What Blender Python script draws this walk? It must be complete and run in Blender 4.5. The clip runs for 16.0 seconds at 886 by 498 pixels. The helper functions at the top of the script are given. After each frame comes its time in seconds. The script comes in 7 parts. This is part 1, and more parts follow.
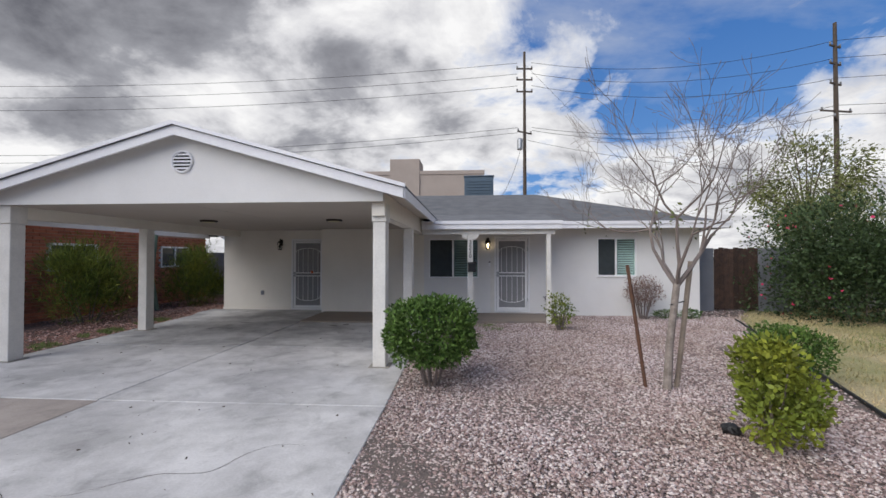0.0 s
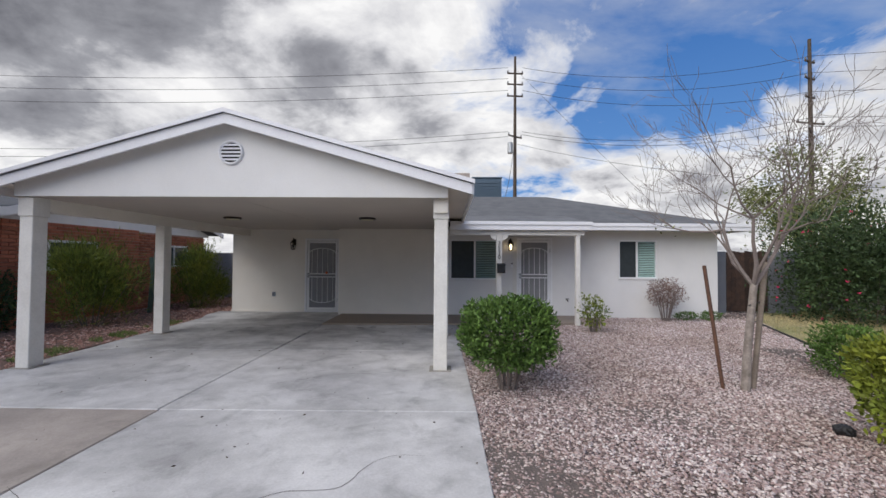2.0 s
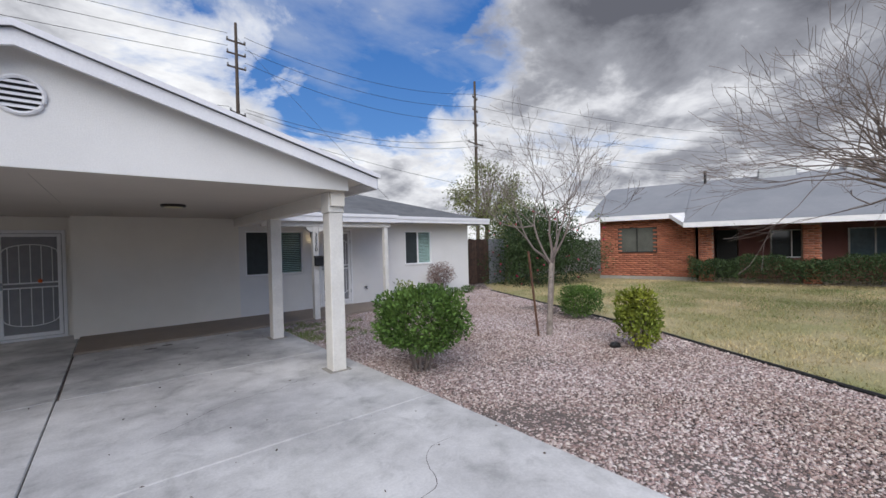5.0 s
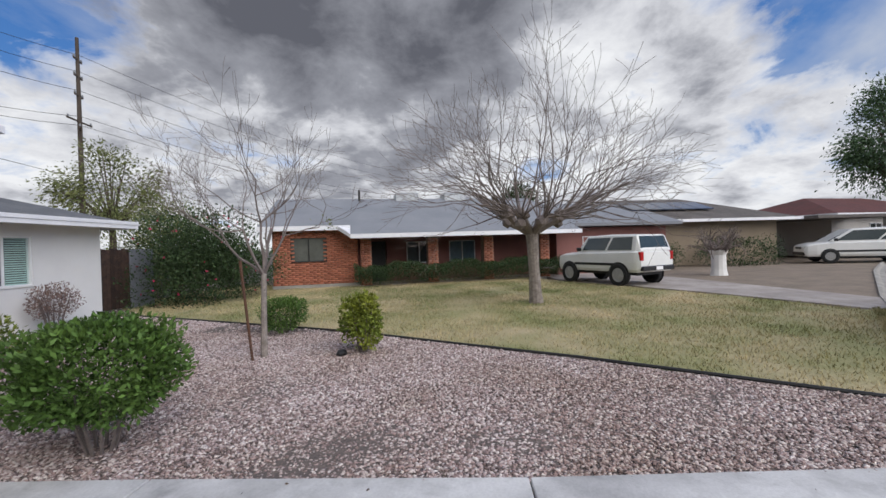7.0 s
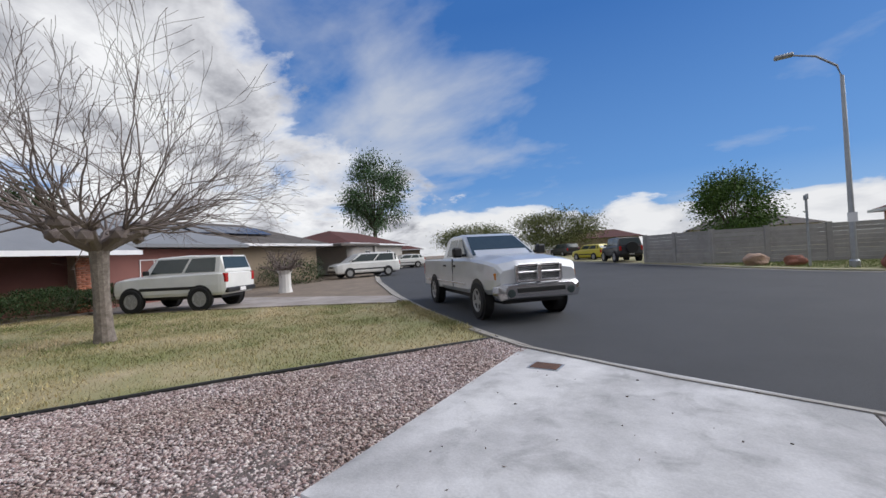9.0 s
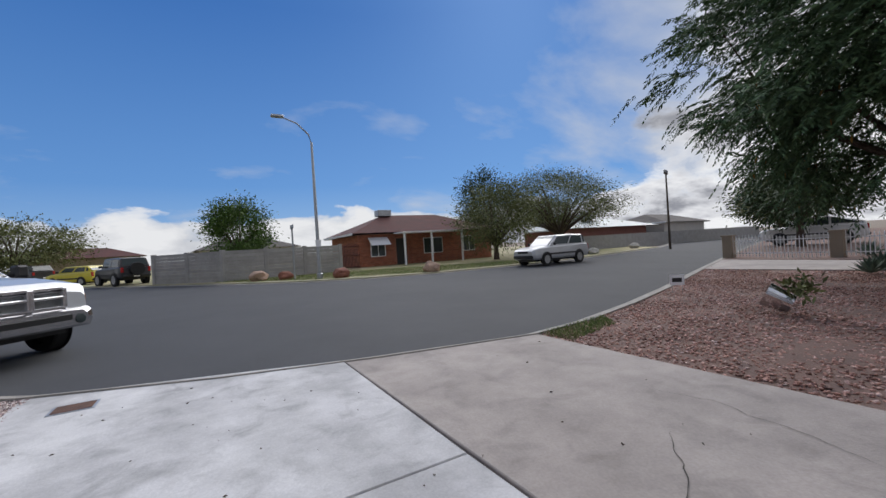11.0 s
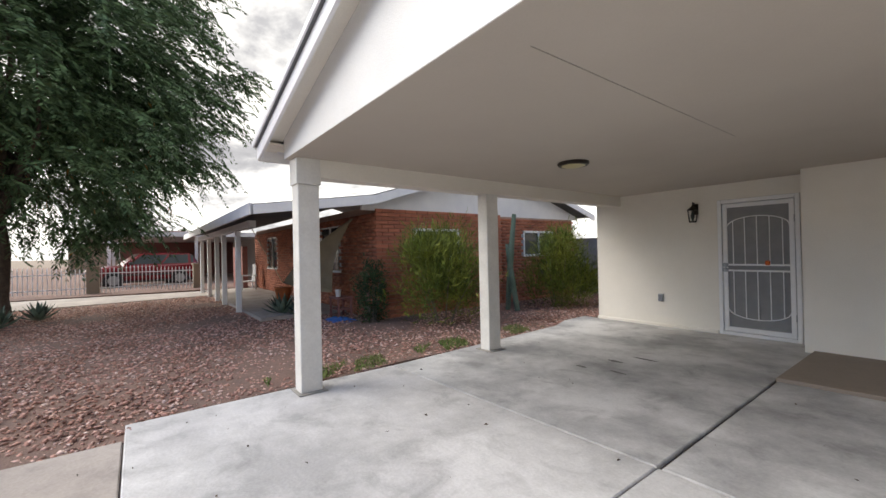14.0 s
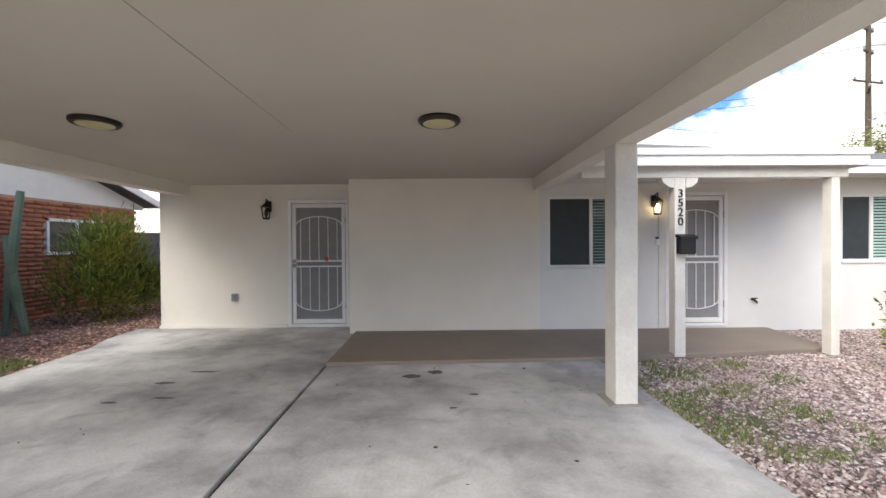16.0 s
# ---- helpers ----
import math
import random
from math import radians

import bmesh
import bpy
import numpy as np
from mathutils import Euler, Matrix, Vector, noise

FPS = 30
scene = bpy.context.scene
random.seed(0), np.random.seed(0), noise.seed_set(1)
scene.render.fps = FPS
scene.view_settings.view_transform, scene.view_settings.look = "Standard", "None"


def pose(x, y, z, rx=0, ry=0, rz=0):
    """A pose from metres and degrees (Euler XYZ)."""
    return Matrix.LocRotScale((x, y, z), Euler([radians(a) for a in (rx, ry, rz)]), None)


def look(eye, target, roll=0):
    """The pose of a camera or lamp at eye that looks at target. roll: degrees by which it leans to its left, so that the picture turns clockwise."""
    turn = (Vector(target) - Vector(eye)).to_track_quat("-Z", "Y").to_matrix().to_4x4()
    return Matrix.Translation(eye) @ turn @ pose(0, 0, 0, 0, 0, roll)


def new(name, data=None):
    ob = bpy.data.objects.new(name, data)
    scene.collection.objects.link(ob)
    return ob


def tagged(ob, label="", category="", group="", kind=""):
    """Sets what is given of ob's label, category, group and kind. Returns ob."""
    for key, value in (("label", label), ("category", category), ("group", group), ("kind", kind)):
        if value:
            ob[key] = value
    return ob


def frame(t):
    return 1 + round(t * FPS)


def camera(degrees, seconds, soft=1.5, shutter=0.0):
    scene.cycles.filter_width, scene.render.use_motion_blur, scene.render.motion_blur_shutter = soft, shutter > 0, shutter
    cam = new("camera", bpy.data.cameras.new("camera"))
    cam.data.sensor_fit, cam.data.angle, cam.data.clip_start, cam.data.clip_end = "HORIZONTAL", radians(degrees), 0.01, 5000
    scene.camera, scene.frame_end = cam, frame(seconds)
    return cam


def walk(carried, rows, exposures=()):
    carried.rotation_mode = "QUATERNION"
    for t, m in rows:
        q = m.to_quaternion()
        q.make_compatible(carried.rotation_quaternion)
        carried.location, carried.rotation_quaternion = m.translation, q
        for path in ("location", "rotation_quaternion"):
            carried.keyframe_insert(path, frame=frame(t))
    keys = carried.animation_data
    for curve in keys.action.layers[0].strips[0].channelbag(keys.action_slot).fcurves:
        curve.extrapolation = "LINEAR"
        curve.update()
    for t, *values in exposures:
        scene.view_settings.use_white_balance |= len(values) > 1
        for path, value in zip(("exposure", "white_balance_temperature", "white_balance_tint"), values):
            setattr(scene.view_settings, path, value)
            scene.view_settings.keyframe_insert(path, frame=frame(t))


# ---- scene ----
cam = camera(95.5, 16.0)
PATH = [
    (0, (0.914, -1.471, 1.62), (0.77, 0.523, 1.654), -0.0),
    (0.5, (0.648, -1.415, 1.612), (0.526, 0.581, 1.643), 0.1),
    (1, (0.355, -1.358, 1.57), (0.253, 0.639, 1.608), 0.1),
    (1.5, (0.048, -1.342, 1.562), (-0.03, 0.656, 1.605), 0.2),
    (2, (-0.311, -1.322, 1.559), (-0.345, 0.677, 1.609), 0.4),
    (2.5, (-0.676, -1.235, 1.531), (-0.641, 0.764, 1.59), 0.3),
    (3, (-1.062, -1.192, 1.519), (-0.907, 0.801, 1.575), 0.0),
    (3.2, (-1.231, -1.174, 1.515), (-1.011, 0.813, 1.569), -0.1),
    (5.3, (-2.807, -0.531, 1.664), (-1.365, 0.854, 1.639), -1.3),
    (5.5, (-2.824, -0.361, 1.646), (-1.272, 0.9, 1.623), -1.2),
    (6, (-2.926, 0.016, 1.628), (-1.144, 0.923, 1.611), -1.0),
    (6.5, (-2.848, 0.345, 1.59), (-0.917, 0.866, 1.583), -1.0),
    (7, (-2.805, 0.514, 1.611), (-0.808, 0.62, 1.6), -1.8),
    (7.5, (-2.506, 0.871, 1.528), (-0.537, 0.52, 1.517), -2.5),
    (8, (-2.324, 1.186, 1.468), (-0.505, 0.354, 1.478), -2.4),
    (10.3, (-1.908, 2.152, 1.4), (-2.223, 0.177, 1.393), -3.2),
    (10.5, (-1.831, 2.23, 1.4), (-2.353, 0.299, 1.39), -3.0),
    (11, (-1.769, 2.439, 1.418), (-2.765, 0.705, 1.408), -3.6),
    (11.5, (-1.707, 2.625, 1.425), (-3.13, 1.22, 1.408), -3.7),
    (12, (-1.735, 2.65, 1.418), (-3.51, 1.729, 1.402), -3.2),
    (12.5, (-1.833, 2.697, 1.41), (-3.801, 2.343, 1.404), -2.7),
    (13, (-1.934, 2.754, 1.42), (-3.92, 2.99, 1.424), -2.4),
    (13.5, (-1.969, 2.78, 1.409), (-3.813, 3.555, 1.418), -2.0),
    (14, (-2.051, 2.896, 1.406), (-3.642, 4.107, 1.419), -1.2),
    (14.5, (-2.035, 2.86, 1.437), (-3.265, 4.438, 1.431), -0.8),
    (15, (-1.978, 2.885, 1.43), (-2.797, 4.709, 1.412), -0.7),
    (15.5, (-2.02, 3.194, 1.392), (-2.427, 5.152, 1.37), -0.6),
    (16, (-2.019, 3.56, 1.36), (-1.993, 5.56, 1.34), -0.4),
]
walk(cam, [(t, look(*row)) for t, *row in PATH], [(0, 0.10, 6650, 10), (3.2, 0.12, 6650, 10), (5.5, 0.15, 6450, 10), (7, 0.0, 6450, 10), (8, 0.08, 6500, 10), (10.5, 0.0, 6500, 10), (11.5, 0.0, 6500, 10), (12.5, 0.34, 6850, 7), (13.5, 0.80, 7150, 8), (14.5, 1.22, 7250, 8), (16, 1.3, 7250, 8)])

# ---- world and light ----
SUN_EL, SUN_AZ = 36.0, 222.0
world = bpy.data.worlds.new("sky")
scene.world = world
world.use_nodes = True
wn, wl = world.node_tree.nodes, world.node_tree.links
wn.clear()


def node(nodes, kind, **values):
    n = nodes.new(kind)
    for key, value in values.items():
        if key in n.inputs:
            n.inputs[key].default_value = value
    return n


def math_node(nodes, links, op, a, b=None):
    n = nodes.new("ShaderNodeMath")
    n.operation = op
    for i, v in enumerate((a, b)):
        if v is None:
            continue
        if isinstance(v, (int, float)):
            n.inputs[i].default_value = v
        else:
            links.new(v, n.inputs[i])
    return n.outputs[0]


def ramp(nodes, links, source, stops):
    n = nodes.new("ShaderNodeValToRGB")
    while len(n.color_ramp.elements) < len(stops):
        n.color_ramp.elements.new(0.5)
    for e, (p, c) in zip(n.color_ramp.elements, stops):
        e.position = p
        e.color = (c, c, c, 1) if isinstance(c, (int, float)) else (*c, 1)
    links.new(source, n.inputs[0])
    return n.outputs[0]


def mix_color(nodes, links, fac, a, b, blend="MIX"):
    n = nodes.new("ShaderNodeMix")
    n.data_type, n.blend_type = "RGBA", blend
    for sock, v in ((n.inputs[0], fac), (n.inputs[6], a), (n.inputs[7], b)):
        if isinstance(v, (int, float)):
            sock.default_value = v
        elif isinstance(v, tuple):
            sock.default_value = (*v, 1)
        else:
            links.new(v, sock)
    return n.outputs[2]


sky = wn.new("ShaderNodeTexSky")
sky.sky_type, sky.sun_disc = "NISHITA", False
sky.sun_elevation, sky.sun_rotation = radians(SUN_EL), radians(SUN_AZ)
coord = wn.new("ShaderNodeTexCoord")
sep = wn.new("ShaderNodeSeparateXYZ")
wl.new(coord.outputs["Generated"], sep.inputs[0])
height = math_node(wn, wl, "MAXIMUM", sep.outputs[2], 0.0)
lift = math_node(wn, wl, "ADD", height, 0.30)
flat = wn.new("ShaderNodeCombineXYZ")
wl.new(math_node(wn, wl, "DIVIDE", sep.outputs[0], lift), flat.inputs[0])
wl.new(math_node(wn, wl, "DIVIDE", sep.outputs[1], lift), flat.inputs[1])
flat.inputs[2].default_value = 3.7
big = node(wn, "ShaderNodeTexNoise", Scale=2.3, Detail=13.0, Roughness=0.60, Distortion=0.3)
wl.new(flat.outputs[0], big.inputs["Vector"])


def sky_noise(offset, stretch, scale, detail, rough, source):
    place = wn.new("ShaderNodeMapping")
    place.inputs["Location"].default_value = offset
    place.inputs["Scale"].default_value = stretch
    wl.new(source, place.inputs["Vector"])
    n = node(wn, "ShaderNodeTexNoise", Scale=scale, Detail=detail, Roughness=rough, Distortion=0.2)
    wl.new(place.outputs[0], n.inputs["Vector"])
    return n.outputs[0]


def bank(azimuth, elevation, near, far):
    """1 in the middle of a part of the sky, falling to 0 between two angles from it."""
    a, e = radians(azimuth), radians(elevation)
    dot = wn.new("ShaderNodeVectorMath")
    dot.operation = "DOT_PRODUCT"
    dot.inputs[1].default_value = (math.sin(a) * math.cos(e), math.cos(a) * math.cos(e), math.sin(e))
    wl.new(coord.outputs["Generated"], dot.inputs[0])
    r = wn.new("ShaderNodeMapRange")
    r.interpolation_type = "SMOOTHSTEP"
    r.inputs["From Min"].default_value, r.inputs["From Max"].default_value = math.cos(radians(far)), math.cos(radians(near))
    wl.new(dot.outputs["Value"], r.inputs["Value"])
    return r.outputs["Result"]


def weighed(first, *terms):
    total = first
    for value, weight in terms:
        total = math_node(wn, wl, "ADD", total, math_node(wn, wl, "MULTIPLY", value, weight))
    return total


shade = sky_noise((5.3, 1.9, 0.4), (1, 1, 1), 3.0, 12.0, 0.58, flat.outputs[0])
veil = sky_noise((1.3, 7.1, 2.0), (1.0, 1.5, 1.0), 1.5, 9.0, 0.55, flat.outputs[0])
puffs = sky_noise((2.2, 0.6, 0.0), (1.0, 1.0, 2.6), 5.0, 9.0, 0.52, coord.outputs["Generated"])
# open blue to the south and a smaller gap to the north-east, thick cloud to the east and north-west
cover = weighed(big.outputs[0], (bank(188, 42, 28, 66), -0.42), (bank(146, 34, 8, 26), -0.20), (bank(28, 31, 3, 24), -0.22), (bank(82, 36, 10, 34), 0.30), (bank(-45, 30, 8, 36), 0.14), (bank(290, 25, 15, 60), 0.10))
cover = math_node(wn, wl, "ADD", cover, 0.08)
fac = ramp(wn, wl, cover, [(0.42, 0.0), (0.48, 0.55), (0.56, 1.0)])
thin = ramp(wn, wl, weighed(veil, (bank(265, 18, 15, 55), 0.22), (bank(130, 20, 6, 30), 0.16), (bank(190, 45, 20, 50), -0.14)), [(0.50, 0.0), (0.80, 0.85)])
rim = math_node(wn, wl, "MULTIPLY", math_node(wn, wl, "SUBTRACT", 0.10, height), 3.2)
heap = ramp(wn, wl, math_node(wn, wl, "ADD", puffs, rim), [(0.52, 0.0), (0.56, 0.75), (0.64, 1.0)])
dark = weighed(math_node(wn, wl, "MULTIPLY", math_node(wn, wl, "ADD", shade, big.outputs[0]), 0.5), (bank(77, 34, 9, 34), 0.16), (bank(-50, 31, 3, 20), 0.17), (bank(-24, 23, 2, 9), 0.11), (bank(278, 30, 8, 40), 0.05))
cloud = ramp(wn, wl, dark, [(0.45, (0.88, 0.89, 0.91)), (0.54, (0.64, 0.65, 0.69)), (0.62, (0.32, 0.33, 0.37)), (0.78, (0.12, 0.125, 0.15))])
blue = mix_color(wn, wl, 1.0, sky.outputs[0], (0.029, 0.048, 0.080), "MULTIPLY")
blue = mix_color(wn, wl, 0.8, blue, ramp(wn, wl, height, [(0.0, (0.34, 0.52, 0.78)), (0.16, (0.13, 0.31, 0.66)), (0.50, (0.045, 0.165, 0.48))]))
sky_mix = mix_color(wn, wl, thin, blue, (0.54, 0.58, 0.66))
sky_mix = mix_color(wn, wl, heap, sky_mix, ramp(wn, wl, puffs, [(0.40, (0.50, 0.52, 0.57)), (0.58, (0.80, 0.81, 0.83))]))
sky_mix = mix_color(wn, wl, fac, sky_mix, cloud)
back = wn.new("ShaderNodeBackground")
back.inputs[1].default_value = 1.0
wl.new(sky_mix, back.inputs[0])
wout = wn.new("ShaderNodeOutputWorld")
wl.new(back.outputs[0], wout.inputs[0])

sun_data = bpy.data.lights.new("sun", "SUN")
sun_data.energy, sun_data.angle, sun_data.color = 3.2, radians(60), (1.0, 0.96, 0.91)
sun = new("sun", sun_data)
el, az = radians(SUN_EL), radians(SUN_AZ)
sun_way = Vector((math.sin(az) * math.cos(el), math.cos(az) * math.cos(el), math.sin(el)))
sun.matrix_world = look(sun_way * 60, (0, 0, 0))

# ---- materials ----


def material(name, color, rough=0.7, second=None, scale=6.0, bump=0.2, grain=60.0, metal=0.0, spread=0.25, island=0.0, obj_random=0.0, stain=0.0, spec=0.5):
    """Procedural surface: two scales of variation round a base colour, and fine relief."""
    m = bpy.data.materials.new(name)
    m.use_nodes = True
    n, l = m.node_tree.nodes, m.node_tree.links
    b = n["Principled BSDF"]
    b.inputs["Roughness"].default_value, b.inputs["Metallic"].default_value = rough, metal
    b.inputs["Specular IOR Level"].default_value = spec
    tc = n.new("ShaderNodeTexCoord")
    large = node(n, "ShaderNodeTexNoise", Scale=scale, Detail=6.0, Roughness=0.6)
    fine = node(n, "ShaderNodeTexNoise", Scale=grain, Detail=3.0, Roughness=0.6)
    geo = n.new("ShaderNodeNewGeometry")
    l.new(geo.outputs["Position"], large.inputs["Vector"])
    l.new(geo.outputs["Position"], fine.inputs["Vector"])
    other = second or tuple(c * (1 - spread) for c in color)
    col = mix_color(n, l, ramp(n, l, large.outputs[0], [(0.36, 0.0), (0.64, 1.0)]), color, other)
    tone = ramp(n, l, fine.outputs[0], [(0.3, 1 - spread * 0.7), (0.7, 1 + spread * 0.3)])
    col = mix_color(n, l, 1.0, col, tone, "MULTIPLY")
    if stain:
        spots = node(n, "ShaderNodeTexNoise", Scale=0.9, Detail=7.0, Roughness=0.65)
        l.new(geo.outputs["Position"], spots.inputs["Vector"])
        col = mix_color(n, l, 1.0, col, ramp(n, l, spots.outputs[0], [(0.40, 1.0), (0.62, 1.0 - stain)]), "MULTIPLY")
        smudge = node(n, "ShaderNodeTexNoise", Scale=2.6, Detail=9.0, Roughness=0.62, Distortion=0.6)
        l.new(geo.outputs["Position"], smudge.inputs["Vector"])
        col = mix_color(n, l, 1.0, col, ramp(n, l, smudge.outputs[0], [(0.30, 1.06), (0.52, 1.0), (0.68, 1.0 - stain * 0.75)]), "MULTIPLY")
    if island:
        col = mix_color(n, l, 1.0, col, ramp(n, l, geo.outputs["Random Per Island"], [(0.0, 1 - island), (0.5, 1.0), (1.0, 1 + island)]), "MULTIPLY")
    if obj_random:
        info = n.new("ShaderNodeObjectInfo")
        col = mix_color(n, l, 1.0, col, ramp(n, l, info.outputs["Random"], [(0.0, 1 - obj_random), (1.0, 1 + obj_random)]), "MULTIPLY")
    l.new(col, b.inputs["Base Color"])
    if bump:
        bn = node(n, "ShaderNodeBump", Strength=bump, Distance=0.01)
        l.new(fine.outputs[0], bn.inputs["Height"])
        l.new(bn.outputs[0], b.inputs["Normal"])
    return m


def pebbles(name, tones, rough=0.9):
    """Loose stones, each of its own tone."""
    m = material(name, tones[1][1], rough, bump=0)
    n, l = m.node_tree.nodes, m.node_tree.links
    geo = n.new("ShaderNodeNewGeometry")
    col = ramp(n, l, geo.outputs["Random Per Island"], tones)
    drift = node(n, "ShaderNodeTexNoise", Scale=0.7, Detail=4.0)
    l.new(geo.outputs["Position"], drift.inputs["Vector"])
    col = mix_color(n, l, 1.0, col, ramp(n, l, drift.outputs[0], [(0.35, (1.08, 1.06, 1.08)), (0.65, (0.86, 0.80, 0.76))]), "MULTIPLY")
    l.new(col, n["Principled BSDF"].inputs["Base Color"])
    return m


def leaf_material(name, color, second, island=0.45):
    m = material(name, color, 0.6, second, scale=1.8, bump=0, grain=9.0, island=island, spec=0.25)
    return m


def glass_material(name, tint=(0.8, 0.9, 0.9)):
    m = bpy.data.materials.new(name)
    m.use_nodes = True
    n, l = m.node_tree.nodes, m.node_tree.links
    b = n["Principled BSDF"]
    b.inputs["Base Color"].default_value = (*tint, 1)
    b.inputs["Transmission Weight"].default_value = 1.0
    b.inputs["Roughness"].default_value = 0.02
    b.inputs["IOR"].default_value = 1.25
    return m


def dark_glass(name, color=(0.02, 0.025, 0.03), rough=0.05):
    m = material(name, color, rough, bump=0, spread=0.1, spec=0.6)
    return m


def glow(name, color, strength):
    m = bpy.data.materials.new(name)
    m.use_nodes = True
    b = m.node_tree.nodes["Principled BSDF"]
    b.inputs["Base Color"].default_value = (*color, 1)
    b.inputs["Emission Color"].default_value = (*color, 1)
    b.inputs["Emission Strength"].default_value = strength
    return m


# warmer, brighter copy of the house stucco; the carport's light is in its colour
STUCCO = material("stucco_warm_lit", (0.80, 0.76, 0.69), 0.9, (0.76, 0.72, 0.65), scale=1.5, bump=0.35, grain=90, spread=0.08)
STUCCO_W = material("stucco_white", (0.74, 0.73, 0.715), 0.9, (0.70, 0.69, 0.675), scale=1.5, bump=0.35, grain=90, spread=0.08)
# even beige, set darker than the wall stucco
CEIL = material("ceiling_beige", (0.50, 0.45, 0.39), 0.9, (0.47, 0.42, 0.365), scale=0.8, bump=0.1, grain=120, spread=0.05)
TRIM = material("white_trim_paint", (0.78, 0.78, 0.80), 0.55, (0.72, 0.72, 0.75), scale=3, bump=0.1, grain=50, spread=0.08)
POST = material("post_paint", (0.74, 0.72, 0.68), 0.6, (0.66, 0.64, 0.60), scale=4, bump=0.2, grain=40, spread=0.1)
WHITE = material("white_enamel", (0.82, 0.82, 0.83), 0.4, bump=0.05, spread=0.05)
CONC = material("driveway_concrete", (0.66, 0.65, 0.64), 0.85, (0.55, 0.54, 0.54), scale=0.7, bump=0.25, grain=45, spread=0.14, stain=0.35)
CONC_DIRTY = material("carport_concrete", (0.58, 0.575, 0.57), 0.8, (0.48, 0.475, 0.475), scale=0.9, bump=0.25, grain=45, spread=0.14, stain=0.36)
CONC_OLD = material("older_tan_concrete", (0.44, 0.39, 0.355), 0.9, (0.37, 0.325, 0.295), scale=0.6, bump=0.3, grain=45, spread=0.14, stain=0.25)
CONC_TAN = material("porch_painted_concrete", (0.27, 0.22, 0.18), 0.8, (0.23, 0.19, 0.16), scale=1.2, bump=0.2, grain=45, spread=0.12)
CURB = material("curb_concrete", (0.36, 0.335, 0.30), 0.9, (0.26, 0.245, 0.22), scale=1.5, bump=0.3, grain=40, spread=0.2)
ASPHALT = material("asphalt", (0.060, 0.062, 0.068), 0.9, (0.048, 0.050, 0.055), scale=0.35, bump=0.5, grain=70, spread=0.3)
SHINGLE = material("grey_shingle", (0.17, 0.175, 0.185), 0.95, (0.12, 0.125, 0.135), scale=2.5, bump=0.4, grain=60, spread=0.3, obj_random=0.18)
GRAVEL_BED = material("gravel_bed", (0.17, 0.135, 0.12), 0.95, (0.12, 0.10, 0.09), scale=9, bump=0.8, grain=55, spread=0.5)
GRAVEL = pebbles("gravel_stone", [(0.0, (0.12, 0.095, 0.09)), (0.22, (0.25, 0.185, 0.17)), (0.45, (0.40, 0.30, 0.28)), (0.65, (0.46, 0.39, 0.37)), (0.85, (0.58, 0.51, 0.48)), (1.0, (0.74, 0.69, 0.65))])
RED_BED = material("red_gravel_bed", (0.23, 0.14, 0.11), 0.95, (0.17, 0.11, 0.09), scale=2, bump=0.8, grain=55, spread=0.5)
RED_GRAVEL = pebbles("red_gravel_stone", [(0.0, (0.15, 0.085, 0.07)), (0.3, (0.35, 0.19, 0.15)), (0.6, (0.47, 0.275, 0.225)), (0.85, (0.56, 0.37, 0.315)), (1.0, (0.66, 0.53, 0.48))])
DIRT = material("dry_dirt", (0.27, 0.21, 0.16), 0.95, (0.20, 0.16, 0.12), scale=1.2, bump=0.6, grain=35, spread=0.35)
LAWN_BED = material("lawn_soil", (0.46, 0.38, 0.23), 0.95, (0.26, 0.27, 0.11), scale=0.5, bump=0.6, grain=40, spread=0.4)
GRASS = material("grass_blade", (0.55, 0.44, 0.25), 0.8, (0.22, 0.22, 0.085), scale=0.5, bump=0, grain=8, island=0.35)
GREEN_GRASS = material("green_grass_blade", (0.13, 0.20, 0.045), 0.8, (0.20, 0.22, 0.08), scale=0.8, bump=0, grain=8, island=0.4)
BRICK = material("red_brick", (0.45, 0.165, 0.10), 0.9, (0.37, 0.13, 0.08), scale=3, bump=0.5, grain=50, spread=0.25, obj_random=0.22)
BRICK_J = material("red_brick_far", (0.45, 0.17, 0.10), 0.9, (0.37, 0.13, 0.08), scale=3, bump=0.5, grain=50, spread=0.25, island=0.22)
MORTAR = material("mortar", (0.44, 0.31, 0.25), 0.95, bump=0.4, spread=0.2)
BLOCK = material("grey_block", (0.36, 0.35, 0.34), 0.95, (0.30, 0.29, 0.28), scale=2, bump=0.5, grain=40, spread=0.2, obj_random=0.08)
GREYPAINT = material("grey_painted_wall", (0.20, 0.21, 0.24), 0.8, scale=3, bump=0.3, spread=0.1)
WOOD_D = material("dark_fence_wood", (0.075, 0.042, 0.03), 0.8, (0.04, 0.025, 0.02), scale=8, bump=0.5, grain=30, spread=0.4, obj_random=0.3)
POLE = material("utility_pole_wood", (0.085, 0.065, 0.05), 0.9, scale=4, bump=0.5, spread=0.3)
STAKE = material("weathered_stake", (0.28, 0.23, 0.18), 0.9, (0.2, 0.16, 0.13), scale=6, bump=0.5, spread=0.3)
RUST = material("rusty_stake", (0.14, 0.065, 0.035), 0.8, (0.09, 0.045, 0.03), scale=9, bump=0.4, spread=0.3)
BARK = material("pale_bark", (0.30, 0.26, 0.23), 0.95, (0.18, 0.15, 0.13), scale=9, bump=0.7, grain=30, spread=0.35)
BARK_D = material("dark_bark", (0.11, 0.085, 0.065), 0.95, (0.07, 0.05, 0.04), scale=9, bump=0.7, grain=30, spread=0.35)
